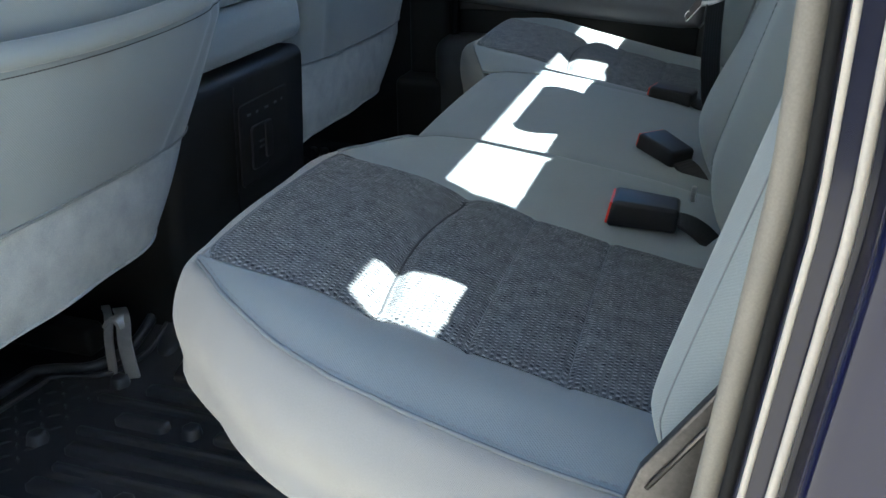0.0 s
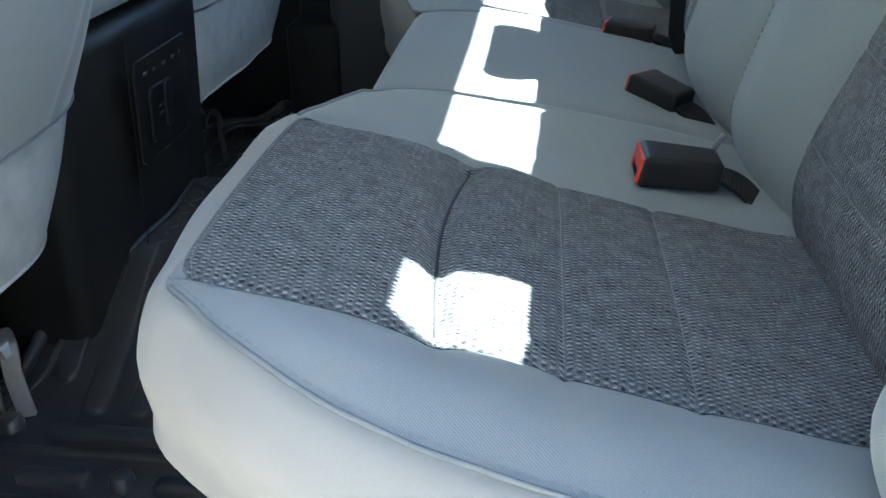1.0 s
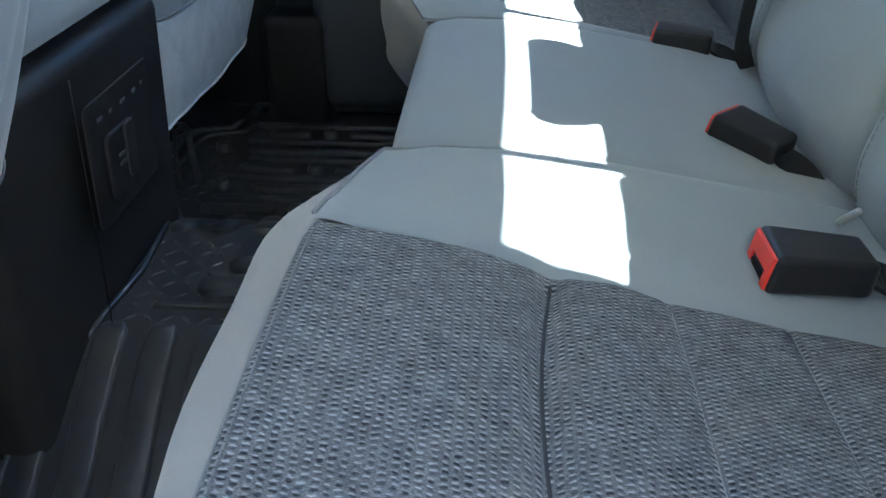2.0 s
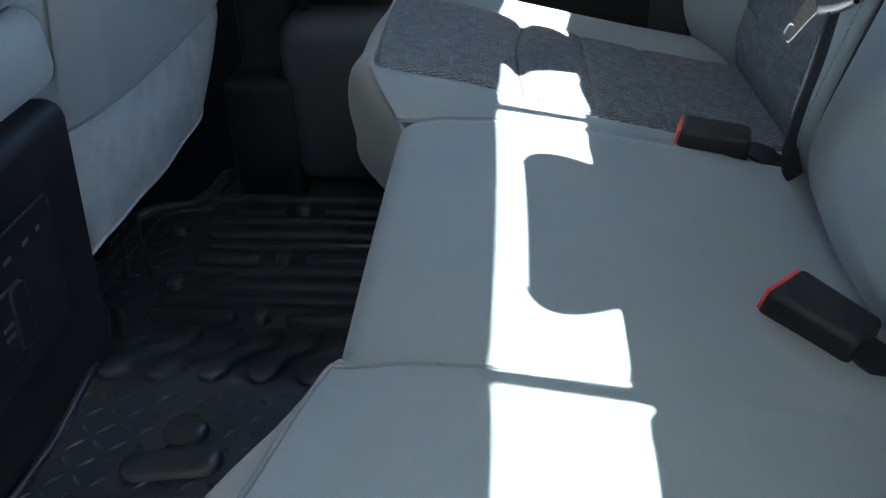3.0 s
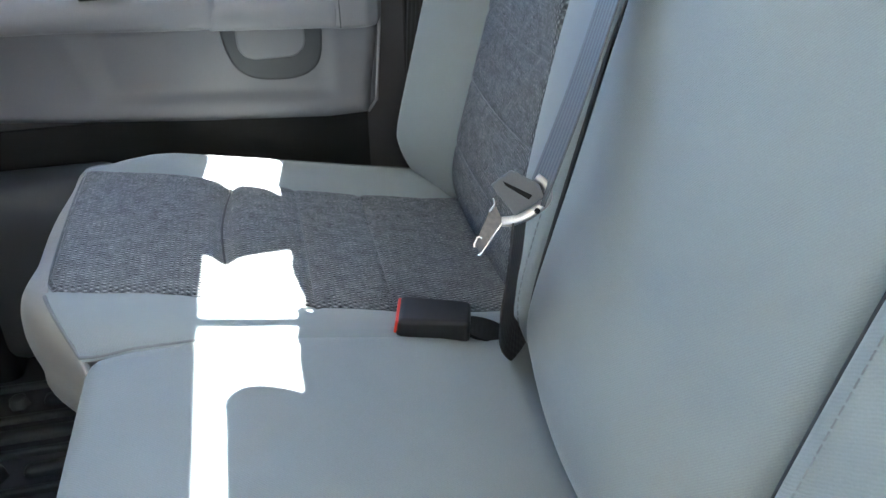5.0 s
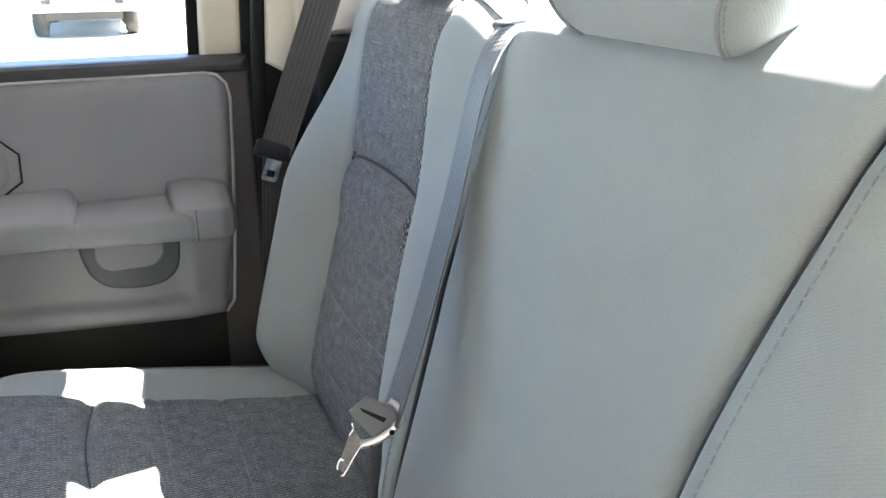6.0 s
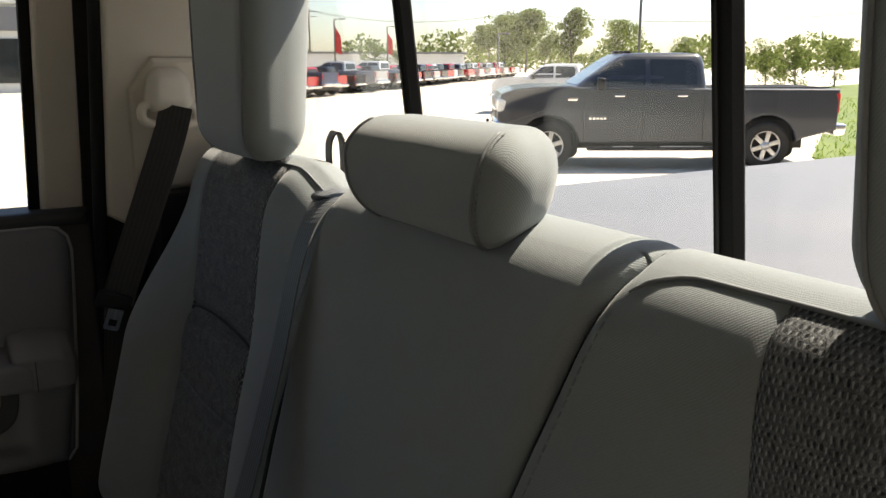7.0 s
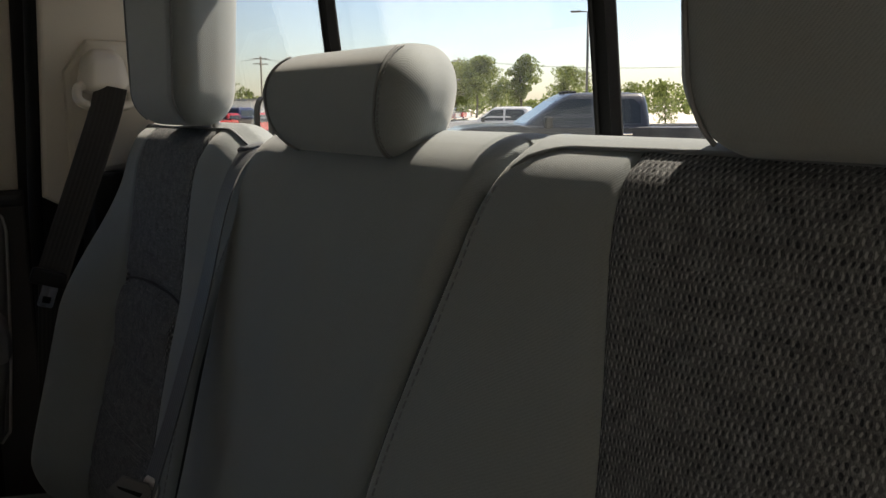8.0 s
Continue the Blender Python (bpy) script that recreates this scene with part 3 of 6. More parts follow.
    # plain cloth shows in the two front corners beyond the insert's curve
    for ya, yb in ((Y0, Y0 + 0.036), (Y1 - 0.036, Y1)):
        put("corner_cloth", sheet("corner_cloth", 12, 10, lambda u, v: (XF + 0.032 * u, Y(ya + (yb - ya) * v), top(XF + 0.032 * u, ya + (yb - ya) * v) - 0.0012),
                                  lambda u, v: (ya + (yb - ya) * v, XF + 0.032 * u)), M_CLOTH)

    nose_x, nose_y, nose_z = lip[:, 0], lip[:, 1], lip[:, 2]

    # inner bolster, level with the middle cushion at its edge
    def inner_top(u, v):
        y = Y1 + (yi - Y1) * v
        xf = float(np.interp(y, nose_y, nose_x))
        x = xf + (XR - xf) * u
        z = base_z(x) * (1 - v) + lerp(x, MID) * v
        z += 0.004 * math.sin(math.pi * v)
        z += (top(max(x, XF), Y1) - base_z(x)) * dip(y - Y1, 0.014) - 0.0030 * dip(yi - y, 0.006)
        z += (float(np.interp(y, nose_y, nose_z)) - z) * dip(x - xf, 0.022)
        return (x, Y(y), z)
    put("inner_bolster", sheet("inner_bolster", 70, 24, inner_top, lambda u, v: (Y1 + (yi - Y1) * v, XF + (XR - XF) * u)), M_CLOTH)

    # outer bolster, out to the piping
    def outer_top(u, v):
        x = XF + (XR - XF) * u
        yp, zp = rim(x)
        y = Y0 + (yp - Y0) * v
        z = base_z(x) * (1 - v) + zp * v + (0.004 + 0.012 * min(1.0, max(0.0, (x - XF - 0.01) / 0.10))) * math.sin(math.pi * v) + (top(x, Y0) - base_z(x)) * dip(Y0 - y, 0.014)
        return (x, Y(y), z)
    put("outer_bolster", sheet("outer_bolster", 90, 20, outer_top, lambda u, v: (0.65 - 0.12 * v, XF + (XR - XF) * u), flip=True), M_CLOTH)

    bottom = [(XR, Y(0.60)), (-0.15, Y(0.60)), (-0.29, Y(0.68)), (-0.29, Y(yi)), (XR, Y(yi))]
    put("underside", prism("underside", bottom, lambda a, b, c: (a, b, 0.785 - c), 0.012), M_DARKPLASTIC)

    # cords and stitching
    edge = [(x, Y(rim(x)[0] - 0.001), rim(x)[1] + 0.001) for x in np.linspace(XR, XF + 0.004, 50)]
    edge += [(XF + 0.004, Y(0.651), edge[-1][2] - 0.003), (XF + 0.010, Y(0.658), edge[-1][2] - 0.010)]
    put("piping", tube("piping", edge, 0.0019, 8), M_PIPING)
    put("stitching", stitches("stitching", [(p[0], Y(Y(p[1]) + 0.006), p[2] + 0.0022) for p in edge]), M_THREAD)
    put("crease_cord", tube("crease_cord", [(crease_x(y), Y(y), top(crease_x(y), y) - 0.0002) for y in np.linspace(Y0 + 0.002, Y1 - 0.002, 30)], 0.0019, 6), M_DARKTHREAD)
    for s in (-0.121, -0.034):
        put("stitching", stitches("stitching", [(s, Y(y), top(s, y) + 0.0008) for y in np.linspace(Y0 + 0.004, Y1 - 0.004, 30)], 0.0048, 0.0034, 0.0006), M_THREAD)
    loop2 = [(insert_front(y) + 0.006, Y(y), top(insert_front(y) + 0.006, y) + 0.0016) for y in np.linspace(Y0 + 0.006, Y1 - 0.006, 40)]
    put("stitching", stitches("stitching", loop2, 0.0052, 0.0036, 0.0007), M_THREAD)
    hem = [(insert_front(y) + 0.0008, Y(y), top(insert_front(y), y) + 0.0004) for y in np.linspace(Y0 + 0.001, Y1 - 0.001, 50)]
    put("insert_edge", tube("insert_edge", hem, 0.0009, 6), M_PIPING)
    # piping round the inner corner and back along the joint
    bend = [(float(np.interp(y, nose_y, nose_x)) + 0.001, Y(y), float(np.interp(y, nose_y, nose_z)) + 0.001) for y in np.linspace(Y1 + 0.006, yi - 0.004, 24)]
    bend += [(x, Y(yi - 0.004), inner_top((x + 0.345) / (XR + 0.345), 0.98)[2] + 0.0006) for x in np.linspace(-0.335, -0.19, 16)]
    put("piping", tube("piping", bend, 0.0019, 8), M_PIPING)
    return thing


SEATS = "seats of the rear bench"
seat_near = empty("rear_seat", (0.0, 0.83, 0.77), "grey cloth rear seat with dark knit insert beside the open door", "car seat", SEATS)
seat_mid = empty("rear_seat", (0.0, 1.355, 0.77), "plain grey cloth middle rear seat with a low headrest", "car seat", SEATS)
seat_far = empty("rear_seat", (0.0, 1.82, 0.77), "grey cloth rear seat with dark knit insert beside the closed door", "car seat", SEATS)
seat_cushion(seat_near, False, 1.1505)
seat_cushion(seat_far, True, 1.0385)


def middle_cushion(thing):
    y0, y1 = 1.1505, 1.5595
    mt = under(thing)

    def top(u, v):
        x = -0.345 + 0.475 * u
        y = y0 + (y1 - y0) * v
        d = min(y - y0, y1 - y)
        z = lerp(x, MID) - 0.0030 * dip(d, 0.006) + 0.004 * math.sin(math.pi * v)
        f = x + 0.345
        if f < 0.022:
            z -= 0.022 - math.sqrt(max(0.0, 0.022 ** 2 - (0.022 - f) ** 2))
        return (x, y, z)
    me = sheet("cushion", 110, 60, top, lambda u, v: (y0 + (y1 - y0) * v, 0.475 * u))
    me.transform(mt)
    thing = part("cushion", me, M_CLOTH, thing)

    def front(u, v):
        y = y0 + (y1 - y0) * u
        z0 = top(0, u)[2]
        p = spline([(-0.345, z0), (-0.349, z0 - 0.03), (-0.33, 0.86), (-0.27, 0.80)], v)
        return (p[0], y, p[1])
    me = sheet("front_panel", 30, 16, front, lambda u, v: (0.4 * u, 0.2 * v), flip=True)
    me.transform(mt)
    part("front_panel", me, M_CLOTH, thing)
    me = slab("underside", (-0.275, y0, 0.775), (0.13, y1, 0.80))
    me.transform(mt)
    part("underside", me, M_DARKPLASTIC, thing)
    return thing


middle_cushion(seat_mid)
bench = part("bench_base", rounded("bench_base", (0.34, 1.46, 0.19), 0.02, 3), M_DARKPLASTIC, m=pose(0.08, 1.30, 0.682))
tagged(bench, "black base under the rear bench", "seat base")

# ---- the back of the bench ----


def back_x(z):
    return 0.062 + (z - 0.90) * 0.257


def settle(bulge, z, level):
    """The bolsters die away into one level line at the top."""
    f = min(1.0, max(0.0, (z - 1.20) / 0.225))
    f = f * f * (3 - 2 * f)
    return bulge + (level - bulge) * f


def back_profile(bulge, q, level):
    """The side line of a backrest, q from 0 (bottom front) over the top to 1 (bottom rear)."""
    if q < 0.62:
        z = 0.87 + (1.425 - 0.87) * q / 0.62
        s = min(1.0, 0.45 + 0.55 * (z - 0.87) / 0.10)
        return back_x(z) - settle(bulge, z, level) * s + 0.046 * dip(z - 0.86, 0.065), z
    if q < 0.80:
        t = (q - 0.62) / 0.18
        x0 = back_x(1.425) - settle(bulge, 1.425, level)
        p = spline([(x0, 1.425), (x0 + 0.010, 1.451), (x0 + 0.026, 1.475), (x0 + 0.050, 1.490), (0.280, 1.494), (0.304, 1.486), (0.320, 1.457)], t)
        return p[0], p[1]
    t = (q - 0.80) / 0.20
    return 0.320, 1.460 - (1.460 - 0.87) * t


def front_q(z):
    """The place along the side line of a height on the front."""
    return (z - 0.87) / (1.425 - 0.87) * 0.62


def backrest(thing, y0, y1, ins, outer, level):
    """One section of the bench's back. ins: the knit insert's edges or None; outer: -1 or 1, the side of its raised bolster, 0 for none."""
    mt = under(thing)
    main = [thing]

    def swell(y, z):
        """The plain middle section swells out above the cushion."""
        t = min(1.0, max(0.0, (y - y0) / (y1 - y0)))
        return 0.034 * math.sin(math.pi * t ** 0.75) * dip(z - 0.97, 0.13)

    def bulge(y, z):
        if outer == 0 or ins is None:
            return 0.004 * math.sin(math.pi * (y - y0) / (y1 - y0)) + swell(y, z)
        d = (ins[0] - y) if outer < 0 else (y - ins[1])
        wide = (ins[0] - y0) if outer < 0 else (y1 - ins[1])
        sunk = -0.020
        if d > 0:
            t = min(1.0, d / (wide * 0.66))
            return sunk + 0.066 * math.sin(math.pi / 2 * t)
        e = (y - ins[1]) if outer < 0 else (ins[0] - y)
        if e > 0:
            t = min(1.0, e / 0.075)
            return sunk + (0.034 if outer < 0 else 0.022) * math.sin(math.pi / 2 * t)
        t = (y - ins[0]) / (ins[1] - ins[0])
        return sunk + 0.006 * math.sin(math.pi * t)

    def place(y, q):
        x, z = back_profile(bulge(y, 0.87 + 0.555 * min(1.0, q / 0.62)), q, level)
        r = 0.05 if ((outer < 0 and y - y0 < 0.05) or (outer > 0 and y1 - y < 0.05)) else (0.011 if ins else lerp(z, [(1.0, 0.034), (1.25, 0.030), (1.42, 0.018)]))
        d = min(y - y0, y1 - y)
        if d < r:
            k = r - math.sqrt(max(0.0, r * r - (r - d) ** 2))
            if q < 0.72:
                x += k
            if 0.55 < q < 0.9:
                z -= k * (1 - abs(q - 0.72) / 0.18) * 0.8
        # the join beside the near seat slants
        slant = 0.056 * (1 - math.exp(-max(0.0, 1.48 - z) / 0.13))
        if outer < 0 and y > ins[1]:
            y += slant * (y - ins[1]) / (y1 - ins[1])
        elif outer == 0:
            y += slant * (y1 - y) / (y1 - y0)
        groove = 0.0
        if ins is not None and q < top_q:
            for e in ins:
                groove += 0.0035 * dip(y - e, 0.004)
        if ins is not None and ins[0] < y < ins[1] and q < top_q:
            yc = (ins[0] + ins[1]) / 2
            for zs in (0.985, 1.075, 1.165):
                groove += 0.0028 * dip(z - zs, 0.0035)
            arch = 1.262 + 0.012 * (1 - ((y - yc) / ((ins[1] - ins[0]) / 2)) ** 2)
            groove += 0.009 * dip(z - arch, 0.009) - 0.006 * dip(z - arch + 0.04, 0.03)
        if ins is not None:
            # the insert narrows a little at the waist
            w = 0.034 * math.sin(math.pi * min(1.0, max(0.0, (z - 0.98) / 0.49)))
            side = ins[1] if outer < 0 else ins[0]
            y += outer * w * dip(y - side, 0.06) * (1.0 if q < 0.72 else 0.0)
        if outer > 0:
            # towards the top the far insert leans to the door
            f = max(0.0, min(1.0, (z - 1.25) / 0.21))
            f *= f * (3 - 2 * f)
            y = float(np.interp(y, (y0, ins[0], ins[1], y1), (y0, ins[0] + 0.070 * f, ins[1] + 0.045 * f, y1)))
        # the shoulders drop towards the belt slot
        if outer >= 0:
            g = (1.700 - y) / 0.095 if outer > 0 else (y - 1.490) / 0.060
            g = min(1.0, max(0.0, g))
            up = min(1.0, max(0.0, (z - 1.30) / 0.15))
            z -= (0.023 if outer > 0 else 0.006) * g * g * (3 - 2 * g) * up * up * (3 - 2 * up)
        return (x + groove, y, z)
    top_q = 0.700

    def piece(name, a, b, q0, q1, nu, nv, mat, lab=""):
        warp = lambda u: 0.35 * u + 0.65 * (0.5 - 0.5 * math.cos(math.pi * u))
        me = sheet(name, nu, nv, lambda u, v: place(a + (b - a) * warp(u), q0 + (q1 - q0) * v),
                   lambda u, v: (a + (b - a) * warp(u), (q0 + (q1 - q0) * v) * 1.0), flip=True)
        me.transform(mt)
        return part(name, me, mat, main[0], lab)

    main[0] = piece("backrest", y0, y1, top_q, 0.81, 90, 40, M_CLOTH)
    if ins:
        piece("insert", ins[0], ins[1], 0.0, top_q, 60, 150, M_INSERT, "dark knit cloth insert")
        piece("side_panel", y0, ins[0], 0.0, top_q, 34, 90, M_CLOTH)
        piece("side_panel", ins[1], y1, 0.0, top_q, 34, 90, M_CLOTH)
    else:
        piece("front_panel", y0, y1, 0.0, top_q, 70, 90, M_CLOTH)
    piece("rear_panel", y0, y1, 0.81, 1.0, 20, 10, M_FELT)

    def put(name, me, mat, lab=""):
        me.transform(mt)
        return part(name, me, mat, main[0], lab)
    for y in (y0, y1):
        rim = [Vector(place(y, q)) for q in np.linspace(0, 1, 60)]
        me = mesh_of("end_panel", rim + [Vector((0.25, rim[0].y, 1.20))], [(k, k + 1, 60) for k in range(59)], smooth=False)
        put("end_panel", me, M_CLOTH)
    if ins:
        ends = lambda y: max(0.0, 1 - (min(y - y0, y1 - y) - 0.012) / 0.045) ** 2
        cord = [Vector(place(y, top_q - 0.022 * ends(y))) + Vector((-0.0008, 0, 0.0008 + 0.0012 * math.sin(21 * y) * math.sin(9 * y))) for y in np.linspace(y0 + 0.012, y1 - 0.012, 60)]
        cord[0].z -= 0.004
        cord[-1].z -= 0.004
        put("piping", tube("piping", cord, 0.0017, 6), M_PIPING)
        yc = (ins[0] + ins[1]) / 2
        arc = []
        for y in np.linspace(ins[0] + 0.003, ins[1] - 0.003, 30):
            z = 1.262 + 0.012 * (1 - ((y - yc) / ((ins[1] - ins[0]) / 2)) ** 2)
            q = front_q(z)
            arc.append(Vector(place(y, q)) + Vector((-0.001, 0, 0)))
        put("crease_cord", tube("crease_cord", arc, 0.0020, 6), M_DARKTHREAD)
        for zs in (0.985, 1.075, 1.165):
            q = front_q(zs)
            put("stitching", stitches("stitching", [Vector(place(y, q)) + Vector((-0.0008, 0, 0)) for y in np.linspace(ins[0] + 0.004, ins[1] - 0.004, 40)],
                                      0.0055, 0.0038, 0.0006), M_THREAD)
    # a stitched seam up the outer bolster
    if outer:
        ys = y0 + 0.022 if outer < 0 else y1 - 0.022
        seam = [Vector(place(ys, q)) + Vector((-0.0004, 0, 0)) for q in np.linspace(0.02, 0.66, 70)]
        put("seam", tube("seam", seam, 0.0007, 6), M_PIPING)
    # the joint beside the middle section: a dark cord paints the gap's shade
    if outer:
        ye = y1 if outer < 0 else y0
        joint = [Vector(place(ye, q)) + Vector((-0.001, -0.0010 * outer, 0)) for q in np.linspace(0.04, 0.69, 70)]
        put("joint", tube("joint", joint, 0.0024, 8), M_DARKTHREAD, "dark cord painting the shade in the joint between the backrests")
    # the seam that runs up the edge beside the middle
    edges = []
    if outer < 0:
        edges.append(y1 - 0.012)
    if outer > 0:
        edges.append(y0 + 0.012)
    for y in edges:
        run = [Vector(place(y, q)) + Vector((-0.0008, 0, 0.0004)) for q in np.linspace(0.03, 0.66, 60)]
        put("stitching", stitches("stitching", run, 0.0085, 0.006, 0.0007), M_THREAD)
    return thing


backrest(seat_near, 0.53, 1.1015, (0.663, 0.986), -1, -0.011)
backrest(seat_mid, 1.1040, 1.5415, None, 0, -0.004)
backrest(seat_far, 1.5430, 2.066, (1.650, 1.936), 1, -0.018)


# ---- headrests ----
def headrest(seat, at, size, r, lean=0.06, bend=0.0, taper=0.30, inset=0.55):
    base = Vector((at[0], at[1], at[2] - size[2] / 2)) - seat.location

    def shape(p):
        x, y, z = p
        h = z / size[2] + 0.5
        wide = 1.0 - bend * (1 - h) ** 2 * 0.22 - 0.05 * h ** 3
        back = min(1.0, max(0.0, x / size[0] + 0.5))
        wide *= 1.0 - taper * back ** 1.3
        return np.array([x * (1.0 - 0.10 * (1 - h)) + lean * z + 0.006 * math.cos(y / size[1] * math.pi), y * wide, z])
    me = rounded("headrest", size, r, 8, shape)
    me.transform(Matrix.Translation((0, 0, size[2] / 2)))
    thing = part("headrest", me, M_CLOTH, seat, "padded grey cloth headrest", m=Matrix.Translation(base))
    hz = size[2] / 2
    # seams that part the face from the sides
    for s in (-1, 1):
        run = []
        for t in np.linspace(-0.94, 0.94, 50):
            z = t * size[2] / 2
            yy = s * (size[1] / 2 - r * inset)
            k = max(0.0, abs(z) - (size[2] / 2 - r))
            off = r - math.sqrt(max(0.0, r * r - k * k))
            side = (1 - inset) * r
            xx = -size[0] / 2 + off + (r - math.sqrt(r * r - side * side))
            p = shape(np.array([xx, yy, z]))
            run.append((p[0] - 0.0008, p[1], p[2] + hz))
        part("piping", tube("piping", run, 0.0016, 6), M_PIPING, thing)
        if size[2] < 0.15 and s < 0:
            part("stitching", stitches("stitching", [(p[0], p[1] + 0.006 * s, p[2]) for p in run], 0.0055, 0.0036, 0.0008), M_THREAD, thing)
    for s in (-1, 1):
        part("post", tube("post", [(0.02, s * size[1] * 0.22, -0.03), (0.02, s * size[1] * 0.22, 0.03)], 0.006, 12), M_STEEL, thing, "steel post")
    return thing


headrest(seat_mid, (0.245, 1.331, 1.518), (0.104, 0.308, 0.098), 0.044, 0.05, 0.95, 0.30, 0.92)
headrest(seat_near, (0.264, 0.838, 1.614), (0.11, 0.258, 0.257), 0.046, 0.03, 0.9, 0.0)
headrest(seat_far, (0.242, 1.812, 1.618), (0.11, 0.262, 0.255), 0.046, 0.03, 0.9)

# ---- belts and buckles ----
def buckle(front, rear, width, thick, red, label, group="belt buckles on the bench"):
    """A belt buckle that lies along front to rear, with the button in its front face."""
    f, r = Vector(front), Vector(rear)
    d = (r - f)
    ln = d.length
    d.normalize()
    side = Vector((0, 0, 1)).cross(d).normalized()
    up = d.cross(side)
    m = Matrix((( d.x, side.x, up.x, 0), (d.y, side.y, up.y, 0), (d.z, side.z, up.z, 0), (0, 0, 0, 1)))
    m = Matrix.Translation(f) @ m
    thing = empty("belt_buckle", (0, 0, 0), label, "belt buckle", group)
    thing.matrix_world = m

    def shape(p):
        t = p[0] / ln + 0.5
        k = 1.0 - 0.16 * t
        return np.array([p[0] + (0.004 if p[0] < 0 else 0) * (p[2] / thick), p[1] * k, p[2] * (1.0 - 0.10 * t)])
    part("housing", rounded("housing", (ln, width, thick), 0.006, 3, shape), M_BUCKLE, thing, m=Matrix.Translation((ln / 2, 0, 0)))
    if red:
        w, h = width * 0.43, thick * 0.40
        face = [(-w, -h), (-w, h), (w, h), (w, -h), (w * 0.62, -h), (w * 0.62, -h * 0.12), (-w * 0.62, -h * 0.12), (-w * 0.62, -h)]
        part("button", prism("button", face, lambda a, b, c: (0.0015 - c + 0.004 * b / thick, a, b), 0.0035, 0.0008), M_RED, thing, "red release button")
        part("slot", rounded("slot", (0.003, w * 1.2, thick * 0.16), 0.001, 2), M_BLACKSEAL, thing, m=Matrix.Translation((-0.0008, 0, -thick * 0.27)))
    part("webbing", strap("webbing", [(ln - 0.004, 0, -0.004), (ln + 0.02, 0.002, -0.012), (ln + 0.045, 0.004, -0.030), (ln + 0.07, 0.004, -0.060)],
                          lambda t: (0, 1, 0.55 * math.sin(t * 2)), width * 0.6, 0.004, 16), M_BUCKLE, thing, "black webbing stalk")
    return thing


buckle((-0.043, 1.013, 0.943), (0.036, 1.014, 0.938), 0.055, 0.033, True, "black belt buckle with a red button, lying on the cushion")
buckle((-0.020, 1.268, 0.952), (0.030, 1.216, 0.942), 0.049, 0.028, True, "black belt buckle with a red button, turned on its side")
buckle((-0.041, 1.586, 0.942), (0.032, 1.567, 0.938), 0.050, 0.031, True, "black belt buckle with a red button, beside the far insert")


